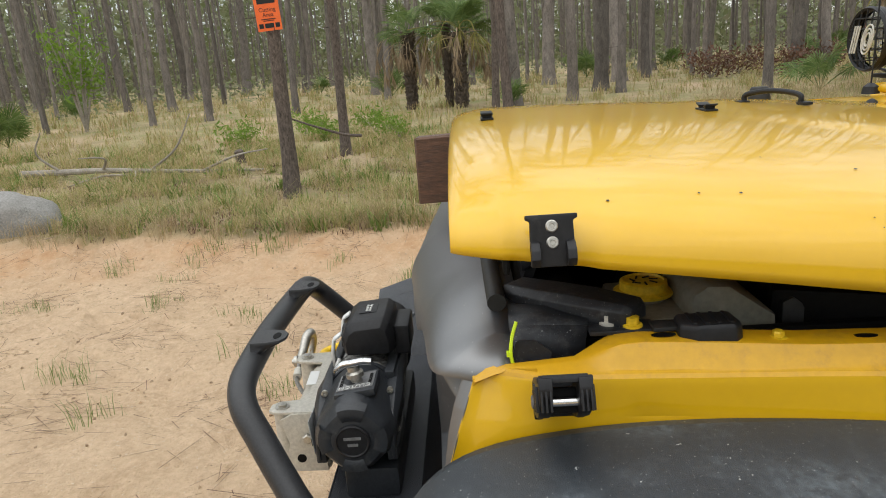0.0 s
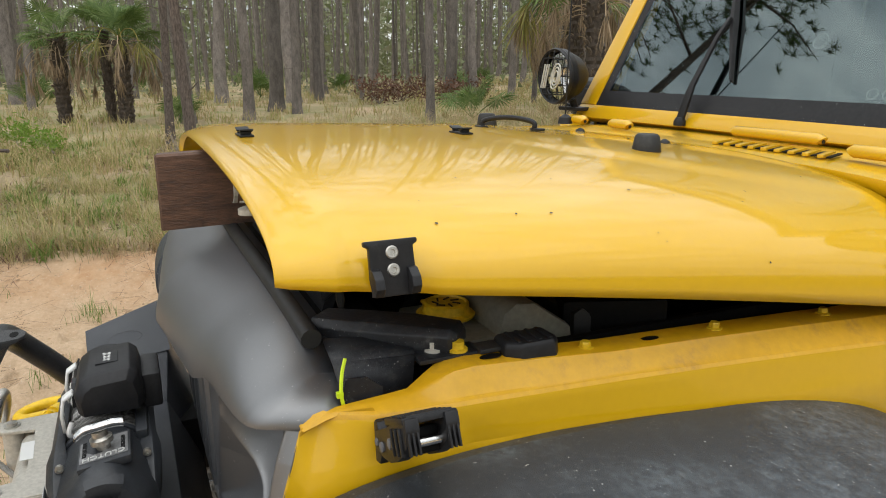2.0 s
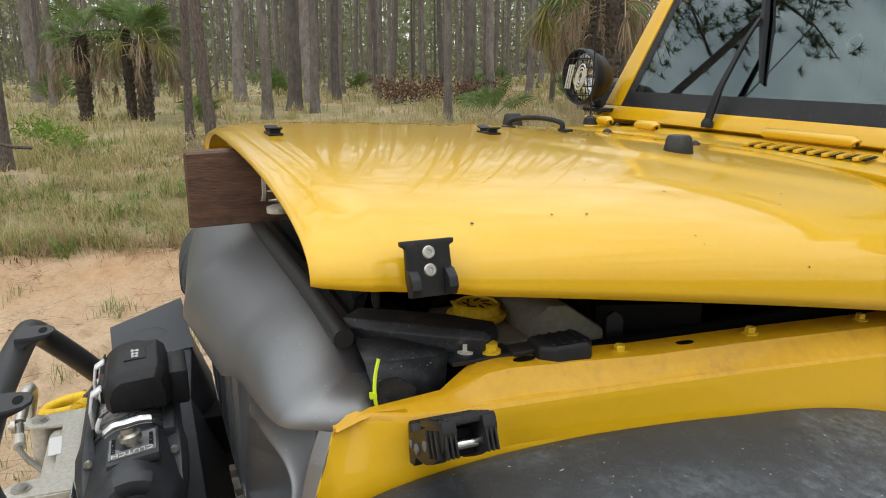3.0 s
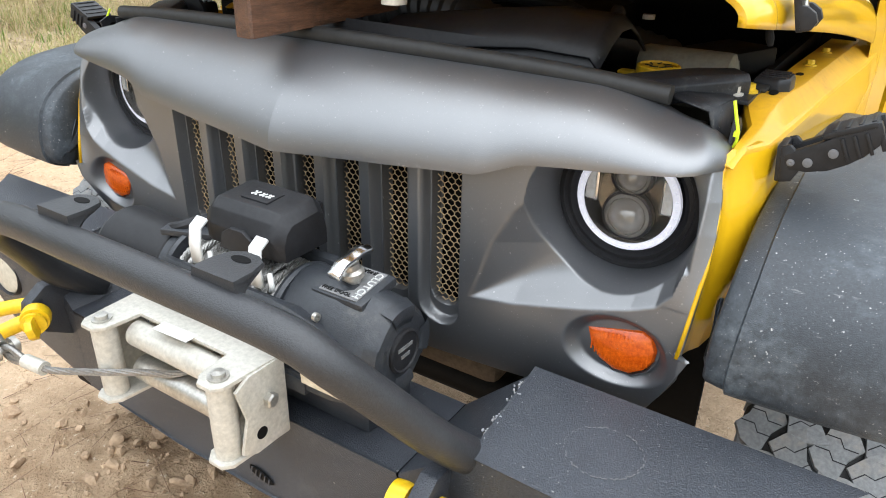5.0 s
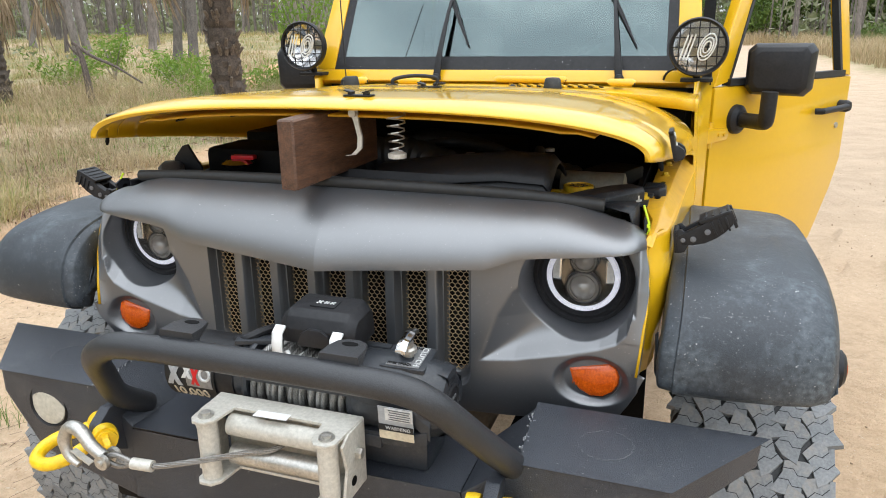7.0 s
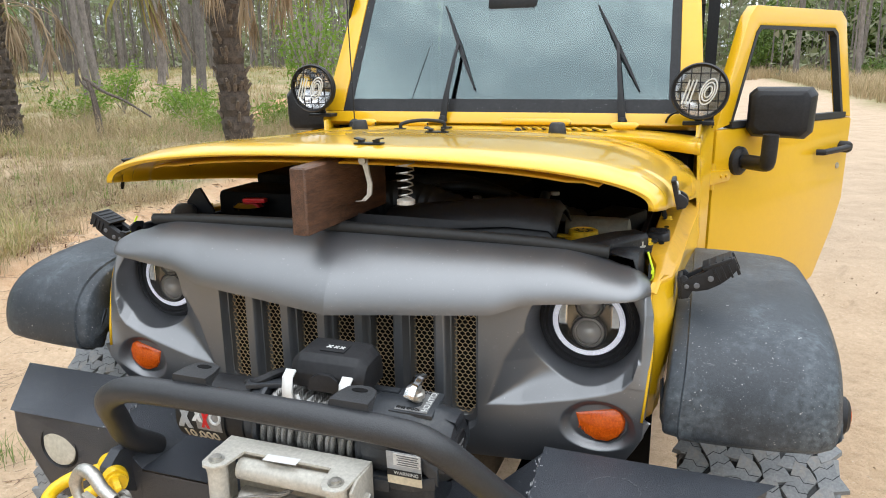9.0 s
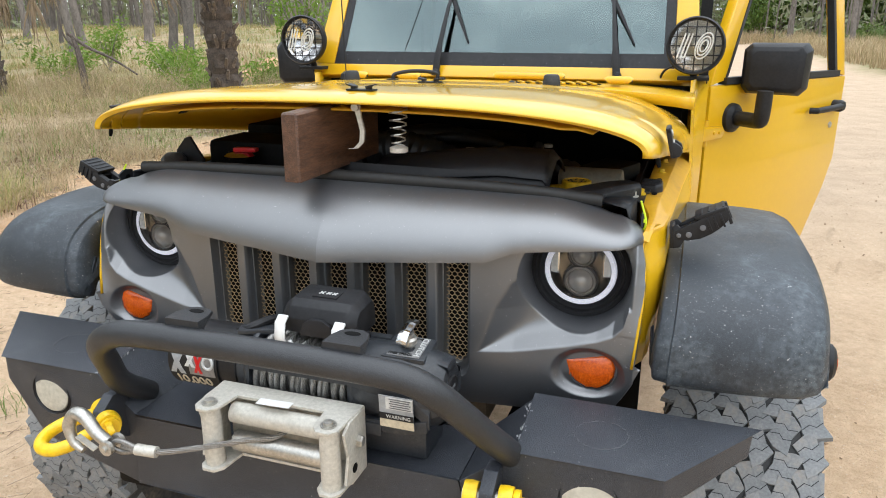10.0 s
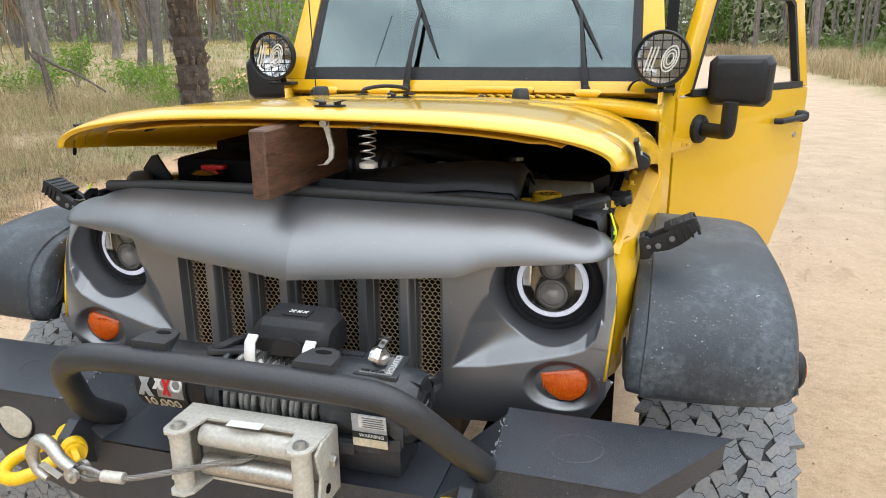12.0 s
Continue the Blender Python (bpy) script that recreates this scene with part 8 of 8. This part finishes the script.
def far_leaves(n, a0, a1, d0, d1, z0, z1, size):
    a, d, z = rng.uniform(a0, a1, n), rng.uniform(d0, d1, n), z0 + (z1 - z0) * rng.uniform(0, 1, n) ** 1.4
    c = np.stack([d * np.cos(a), d * np.sin(a), z], 1)
    c = c[~((np.abs(c[:, 0] - 2) < 5) & (c[:, 1] > 0) & (c[:, 1] < 118))]
    return c[:, None, :] + rng.normal(0, size, (len(c), 3, 3))


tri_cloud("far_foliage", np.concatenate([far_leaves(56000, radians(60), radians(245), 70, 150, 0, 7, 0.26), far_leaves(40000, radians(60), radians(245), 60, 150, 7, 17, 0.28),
          far_leaves(46000, radians(-40), radians(90), 90, 150, 0, 14, 0.24), far_leaves(70000, radians(60), radians(250), 120, 175, 0, 21, 0.60), far_leaves(34000, radians(-40), radians(70), 120, 175, 0, 19, 0.60), far_leaves(9000, radians(120), radians(235), 34, 70, 0, 1.1, 0.10)]), "hazed_leaf", "hazy grey-green foliage of distant woods", "foliage")


# bushes: a spray of small leaves on thin stems
def bush(name, x, y, r, h, n, mat_name, label, seed, size=0.03, stems=7):
    g = group_at(name, x, y, ground_z(x, y), None, label, "bush")
    q = np.random.default_rng(seed)
    bm = B()
    tips = []
    for _ in range(stems):
        a, l = q.uniform(0, 6.28), q.uniform(0.3, 1.0)
        t = Vector((r * l * math.cos(a), r * l * math.sin(a), h * q.uniform(0.55, 1.0)))
        tips.append(t)
        tube(bm, [(x, y, g.location.z), Vector((x, y, g.location.z)) + t * 0.5 + Vector((0, 0, 0.1 * h)), Vector((x, y, g.location.z)) + t], 0.012 * h, 5, False, [1, 0.7, 0.3])
    tagged(part("stem_stuff", bm, "dead_wood", g), kind="stuff")
    tri = []
    for _ in range(n):
        t = tips[q.integers(len(tips))]
        c = np.array(t) * q.uniform(0.45, 1.08) + q.normal(0, 0.13 * r + 0.03, 3) + np.array([x, y, g.location.z])
        d, s = q.normal(0, 1, 3), q.normal(0, 1, 3)
        d, s = d / np.linalg.norm(d) * size * q.uniform(0.6, 1.5), s / np.linalg.norm(s) * size * 0.4
        tri += [(c - d, c + s, c + d), (c - d, c + d, c - s)]
    tri = np.array(tri)
    me = bpy.data.meshes.new("leaves")
    me.from_pydata(tri.reshape(-1, 3).tolist(), [], np.arange(len(tri) * 3).reshape(-1, 3).tolist())
    me.materials.append(M[mat_name])
    o = new("leaves", me)
    o.parent = g
    o.matrix_parent_inverse = g.matrix_world.inverted()
    return g


bush("dry_brush", -6.85, 0.50, 0.32, 0.85, 1500, "dry_grass", "pale dry brush at the foot of a pine", 5, 0.022, 30)
bush("sapling", -21.1, -11.9, 1.0, 3.6, 900, "bright_leaf", "slender sapling with fresh light green leaves", 1, 0.10, 9)
for i, (x, y) in enumerate(((-13.5, -2.8), (-14.3, -1.9), (-14.8, -3.6), (-13.0, -4.4), (-12.6, -1.2))):
    bush("green_bush", x, y, 0.55, 0.45, 420, "bright_leaf", "low fresh green bush in the meadow", 10 + i, 0.05)
for i, (x, y) in enumerate(((-26, 9.2), (-28, 11.0), (-25, 11.5), (-27, 13.5))):
    bush("dead_brush", x, y, 1.3, 0.9, 620, "brown_leaf", "heap of reddish dead brush", 30 + i, 0.09, 14)
for i, (x, y, h) in enumerate(((-10.6, 13.5, 0.45), (-14.5, 17.5, 0.9), (-6.1, 13.5, 2.8), (-9.6, 14.8, 0.7), (-5.6, 17, 3.6), (-17.5, 18, 1.6), (-7.4, 13.0, 3.4), (-8.6, 15.2, 3.0), (-12.2, 14.6, 1.0), (-15.6, 14.4, 1.1))):
    bush("leafy_shrub", x, y, 0.9, h, 900, "bright_leaf", "green leafy shrub at the wood's edge", 50 + i, 0.07, 12)
for i in range(34):
    x, y = rnd.uniform(-6, 34), rnd.uniform(88, 104)
    bush("woodland_oak", x, y, 3.2, rnd.uniform(4, 9), 1100, "leaf", "dark green leafy oak at the edge of the woods", 170 + i, 0.34, 12)
for i in range(16):
    x, y = rnd.uniform(11, 28), rnd.uniform(26, 95)
    bush("roadside_shrub", x, y, 1.5, rnd.uniform(1.6, 3.4), 600, "leaf", "dark green shrub beside the track", 70 + i, 0.13, 10)


# palms and palmettos
def fan_mesh(name, mat_name, seed, n=30, r=0.55, span=300, droop=0.25, folded=0.0):
    """A fan leaf: narrow folded leaflets round the end of a stalk that lies along x."""
    q = np.random.default_rng(seed)
    bm = B()
    for k in range(n):
        a = radians(-span / 2 + span * k / (n - 1)) * (1 - folded)
        l = r * (0.72 + 0.28 * math.cos(a * 0.5)) * q.uniform(0.9, 1.08)
        w = 0.020 * r / 0.55
        d = Vector((math.cos(a), math.sin(a), 0))
        s = Vector((-d.y, d.x, 0))
        z = q.uniform(-0.02, 0.02)
        p0, p1, p2 = d * 0.02, d * l * 0.6 + Vector((0, 0, z - droop * 0.15 * l)), d * l + Vector((0, 0, z - droop * l * q.uniform(0.5, 1.3)))
        v = [bm.verts.new(p0), bm.verts.new(p1 - s * w), bm.verts.new(p1 + Vector((0, 0, -0.008))), bm.verts.new(p1 + s * w), bm.verts.new(p2)]
        bm.faces.new((v[0], v[1], v[2]))
        bm.faces.new((v[0], v[2], v[3]))
        bm.faces.new((v[1], v[4], v[2]))
        bm.faces.new((v[2], v[4], v[3]))
    tube(bm, [(-0.75 * r / 0.55, 0, -0.10), (-0.3, 0, 0.0), (0.02, 0, 0)], 0.009, 5, False)
    me = bpy.data.meshes.new(name)
    bm.to_mesh(me)
    bm.free()
    me.materials.append(M[mat_name])
    return me


FANS = [fan_mesh("frond", "frond", s) for s in (1, 2, 3)]


def hanging_mesh(name, mat_name, seed, n=22, spread=0.30, length=0.56):
    """A limp fan: the stalk arches out along x and the narrow blades hang from its end like a half-closed umbrella."""
    q = random.Random(seed)
    bm = B()
    end = Vector((q.uniform(0.95, 1.2), 0, q.uniform(-0.45, -0.15)))
    stalk = spline([(0, 0, 0), (0.40, 0, 0.10), (0.85, 0, 0.0), end], 5)
    tube(bm, stalk, 0.010, 5, False)
    lean = q.uniform(0.05, 0.5)
    for k in range(n):
        a, b = spread * q.random() ** 0.7, q.uniform(0, 2 * math.pi)
        d = Vector((math.sin(a) * math.cos(b) + lean * 0.5, math.sin(a) * math.sin(b), -math.cos(a))).normalized()
        l, w = length * q.uniform(0.5, 1.15), q.uniform(0.006, 0.013)
        s = d.cross(Vector((q.uniform(-1, 1), q.uniform(-1, 1), 0.1))).normalized()
        p0 = end + Vector((q.uniform(-0.03, 0.02), q.uniform(-0.02, 0.02), 0))
        p1, p2 = p0 + d * l * 0.45, p0 + d * l * 0.80 + Vector((0, 0, -0.05 * l))
        p3 = p2 + Vector((d.x * 0.4 + q.uniform(-0.2, 0.2), d.y * 0.4 + q.uniform(-0.2, 0.2), -1)) * l * 0.28
        v = [bm.verts.new(p) for p in (p0, p1 - s * w, p1 + s * w, p2 - s * w * 0.7, p2 + s * w * 0.7, p3)]
        bm.faces.new((v[0], v[1], v[2]))
        bm.faces.new((v[1], v[3], v[4], v[2]))
        bm.faces.new((v[3], v[5], v[4]))
    me = bpy.data.meshes.new(name)
    bm.to_mesh(me)
    bm.free()
    me.materials.append(M[mat_name])
    return me


DEAD = [hanging_mesh("dead_frond", "dead_frond", s) for s in (4, 5, 6, 7, 8)]
YELLOW = [hanging_mesh("fading_frond", "yellow_frond", s, 30, 0.75, 0.70) for s in (9, 10, 11)]


def frond_at(parent, me, base, out, up, size, rng_):
    """Puts a fan on its stalk: the stalk starts at base and leans out by the angle up."""
    ob = new(me.name, me)
    m = Matrix.Translation(base) @ Matrix.Rotation(out, 4, "Z") @ Matrix.Rotation(-up, 4, "Y") @ Matrix.Rotation(rng_.uniform(-0.4, 0.4), 4, "X") @ Matrix.Translation((0.75 * size, 0, 0.1 * size)) @ Matrix.Scale(size, 4)
    ob.parent = parent
    ob.matrix_parent_inverse = parent.matrix_world.inverted()
    ob.matrix_basis = m
    return ob


def palm(x, y, h, r, size, seed, green=16, dead=22, skirt=1.0, yellow=4):
    q = random.Random(seed)
    z0 = ground_z(x, y)
    p = group_at("cabbage_palm", x, y, z0, None, "cabbage palm with a skirt of dead brown fronds", "palm", group="palms at the wood's edge")
    rows = []
    for i in range(40):
        t = i / 39
        z = z0 - 0.1 + (h + 0.1) * t
        rr = r * (1 + 0.10 * (i % 2) + 0.06 * math.sin(i * 1.7))
        rows.append([(x + 0.06 * z * math.sin(seed) + rr * (1 + 0.10 * math.sin(5 * a + i * 2.4)) * math.cos(a), y + rr * (1 + 0.10 * math.sin(5 * a + i * 2.4)) * math.sin(a), z) for a in np.linspace(0, 2 * math.pi, 17)[:-1]])
    part("trunk", loft(B(), rows, True, True), "palm_bark", p, smooth=20)
    bm = B()
    for k in range(110):          # cut leaf bases, more of them under the crown
        a, z = q.uniform(0, 6.28), z0 + h * q.random() ** 0.6
        c = Vector((x + 0.06 * z * math.sin(seed) + r * 1.05 * math.cos(a), y + r * 1.05 * math.sin(a), z))
        d = Vector((math.cos(a), math.sin(a), 1.1))
        tube(bm, [c - Vector((0, 0, 0.06)), c, c + d * q.uniform(0.03, 0.07) * r / 0.15], 0.022 * r / 0.15, 5, True, [0.6, 1.2, 0.7])
    tagged(part("leaf_stub_stuff", bm, "palm_boot", p), kind="stuff")
    top = Vector((x + 0.06 * (z0 + h) * math.sin(seed), y, z0 + h))
    for k in range(green):
        frond_at(p, FANS[k % 3], top + Vector((0, 0, q.uniform(-0.15, 0.15))), q.uniform(0, 6.28), q.uniform(-0.35, 1.25), size * q.uniform(0.85, 1.15), q)
    for meshes, count, lift in ((DEAD, dead, -0.12), (YELLOW, yellow, 0.08)):
        for k in range(count):
            ob = new(meshes[0].name.split(".")[0], meshes[k % len(meshes)])
            base = top + Vector((0, 0, lift - skirt * q.random() ** 1.5 * (lift < 0)))
            ob.parent = p
            ob.matrix_parent_inverse = p.matrix_world.inverted()
            ob.matrix_basis = Matrix.Translation(base) @ Matrix.Rotation(q.uniform(0, 6.28), 4, "Z") @ Matrix.Rotation(q.uniform(-0.30, 0.45), 4, "Y") @ Matrix.Scale(size * q.uniform(0.75, 1.2), 4)
    return p


palm(-20.8, -1.5, 2.25, 0.17, 0.85, 1, 16, 26, 0.6, 3)
palm(-20.0, 0.02, 2.15, 0.18, 0.95, 2, 20, 22, 0.4, 6)
palm(-20.6, -0.35, 2.4, 0.12, 0.85, 3, 12, 8, 0.4, 2)
palm(-5.7, 7.72, 3.45, 0.190, 1.15, 4, 20, 18, 0.55, 14)
palm(-14.3, 11.1, 3.3, 0.22, 1.45, 5, 8, 24, 0.5, 2)
palm(-17.5, 12.6, 3.4, 0.21, 1.3, 6, 14, 34, 1.0)
palm(-20.6, 14.3, 3.5, 0.21, 1.3, 8, 14, 34, 1.0)


def palmetto(x, y, size, seed, n=9):
    q = random.Random(seed)
    g = group_at("saw_palmetto", x, y, ground_z(x, y), None, "low green saw palmetto fan clump", "palmetto", group="palmettos in the grass")
    for k in range(n):
        frond_at(g, FANS[k % 3], Vector((x, y, g.location.z + 0.02)), q.uniform(0, 6.28), q.uniform(0.45, 1.35), size * q.uniform(0.7, 1.1), q)
    return g


palmetto(-16.5, -11.5, 0.9, 1, 14)
for i, (x, y) in enumerate(((-18.5, 1.2), (-17.0, 8.9), (-30, -3), (-34, 6), (-31, 15), (-26, 17), (-38, 11), (-45, 1), (-40, -8), (-36, -20), (-30, -17), (-48, 14), (-42, 22), (-33, 21), (-20, 14.5), (-50, -3), (-55, 8))):
    palmetto(x, y, rnd.uniform(0.7, 1.15), 20 + i, 10)
for i in range(18):
    palmetto(rnd.uniform(9, 24), rnd.uniform(20, 70), rnd.uniform(0.9, 1.4), 60 + i, 9)

# ---------------------------------------------------------------- things in the meadow
# boulder
bm = B()
bmesh.ops.create_icosphere(bm, subdivisions=4, radius=1)
for v in bm.verts:
    c = v.co
    k = 1 + 0.22 * noise.noise(c * 1.3) + 0.07 * noise.noise(c * 4) + 0.025 * noise.noise(c * 11)
    v.co = Vector((c.x * 0.32 * k, c.y * 0.40 * k, max(c.z, -0.5) * 0.34 * k))
bmesh.ops.transform(bm, matrix=pose(-5.55, -4.55, 0.20, 0, 6, 20), verts=bm.verts)
tagged(part("boulder", bm, "rock", None, "", smooth=50), "rounded grey weathered boulder in grass", "boulder")

# fallen log with broken branches
log = group_at("fallen_log", -9.8, -5.6, 0.1, None, "pale weathered fallen trunk with bare branches on grass", "log")
pts = [(-10.3, -7.4, 0.16), (-10.1, -6.6, 0.17), (-9.9, -5.8, 0.18), (-9.6, -4.9, 0.16), (-9.4, -4.0, 0.13), (-9.3, -3.0, 0.10)]
sp = spline(pts, 5)
part("stem", tube(B(), sp, 0.062, 10, True, list(np.interp(range(len(sp)), (0, len(sp) - 1), (1.0, 0.30)))), "dead_wood", log)
for i, br in enumerate((((-9.6, -4.9, 0.16), (-9.5, -4.4, 0.5), (-9.5, -4.1, 1.0)), ((-9.9, -5.8, 0.18), (-9.6, -5.6, 0.4), (-9.4, -5.9, 0.45)), ((-10.1, -6.6, 0.17), (-10.0, -6.9, 0.5), (-9.9, -6.7, 0.85)),
                        ((-9.7, -5.2, 0.17), (-9.3, -5.0, 0.2), (-8.8, -4.8, 0.10)), ((-9.4, -4.0, 0.13), (-9.2, -3.4, 0.35), (-9.2, -2.9, 0.42)), ((-9.7, -5.2, 0.1), (-9.4, -5.6, 0.15), (-9.0, -6.0, 0.06)))):
    part("branch", tube(B(), spline(br, 5), 0.024, 7, True, list(np.linspace(1, 0.35, 11))), "dead_wood", log)
stump = B()
lathe(stump, [(0.085, 0.0), (0.078, 0.10), (0.076, 0.24), (0.05, 0.26), (0.0, 0.25)], pose(-10.4, -3.7, 0.05, 4, 6, 0), 12)
tagged(part("stump", stump, "bark_near", None), "small broken stump in the meadow", "stump")
tagged(part("broken_branch", tube(B(), spline([(-7.02, -1.97, 0.98), (-7.1, -1.70, 0.86), (-7.2, -1.4, 0.74), (-7.3, -1.2, 0.70)], 5), 0.020, 7, True, list(np.linspace(0.5, 1.0, 16))), "bark_near", near_pine), "")

# orange notice on the pine
sign = group_at("notice_sign", -6.885, -2.045, 2.15, None, "orange paper notice stapled to a pine trunk", "sign")
sm = Matrix.Translation((-6.885, -2.045, 2.15)) @ Matrix.Rotation(radians(95), 4, "Z") @ Matrix.Rotation(radians(-3), 4, "Y")
bm = box(B(), (0, 0, 0), (0.27, 0.006, 0.36))
bmesh.ops.transform(bm, matrix=sm, verts=bm.verts)
part("board", bm, "sign_orange", sign)
tm = sm @ Matrix.Translation((0, -0.004, 0)) @ Matrix.Rotation(radians(90), 4, "X")
for txt, z, s in (("Cutting", 0.045, 0.062), ("Area", -0.010, 0.062)):
    lettering("notice_words", txt, s, tm @ Matrix.Translation((0, z, 0)), "ink", sign)
for z, w, h in ((0.135, 0.20, 0.05), (-0.055, 0.16, 0.010), (-0.072, 0.12, 0.008)):
    bm = box(B(), (0, -0.0045, z), (w, 0.002, h))
    bmesh.ops.transform(bm, matrix=sm, verts=bm.verts)
    part("text_bar", bm, "ink", sign)
for x, w in ((-0.09, 0.05), (0.0, 0.10), (0.09, 0.05)):
    bm = box(B(), (x, -0.0045, -0.125), (w, 0.002, 0.05))
    bmesh.ops.transform(bm, matrix=sm, verts=bm.verts)
    part("text_block", bm, "ink", sign)

# sandy bank behind the palms
bm = B()
bmesh.ops.create_icosphere(bm, subdivisions=4, radius=1)
for v in bm.verts:
    v.co *= 1 + 0.30 * noise.noise(v.co * 2) + 0.10 * noise.noise(v.co * 6) + 0.04 * noise.noise(v.co * 15)
bmesh.ops.transform(bm, matrix=Matrix.Translation((-11.0, 17.8, -0.1)) @ Matrix.Diagonal((1.5, 0.9, 0.72, 1)), verts=bm.verts)
tagged(part("sand_mound", bm, mat("orange_sand", (0.50, 0.27, 0.13), (0.66, 0.42, 0.25), rough=0.95, scale=3, fine=30, bump=1.0, bump_scale=12), None, "", smooth=60), "orange sandy spoil heap at the wood's edge", "sand heap")

# charred snag with a broken limb leaning from it
snag = group_at("charred_snag", -12.2, 11.6, 0.1, None, "thin charred dead tree with a broken leaning limb", "dead tree")
sz = ground_z(-12.2, 11.6)
part("stem", tube(B(), spline([(-12.2, 11.6, sz - 0.1), (-12.24, 11.6, sz + 0.5), (-12.3, 11.6, sz + 1.0), (-12.42, 11.62, sz + 1.32)], 5), 0.085, 9, True, list(np.linspace(1.1, 0.5, 16))), "bark_near", snag)
part("limb", tube(B(), spline([(-12.5, 11.6, sz + 1.38), (-12.1, 11.7, sz + 1.08), (-11.6, 11.8, sz + 0.86), (-11.0, 11.9, sz + 0.50)], 5), 0.045, 8, True, list(np.linspace(1.0, 0.45, 16))), "bark_near", snag)
part("limb", tube(B(), spline([(-12.3, 11.6, sz + 1.05), (-12.6, 11.6, sz + 1.3), (-12.7, 11.6, sz + 1.75)], 5), 0.03, 7, True, list(np.linspace(1.0, 0.4, 11))), "bark_near", snag)
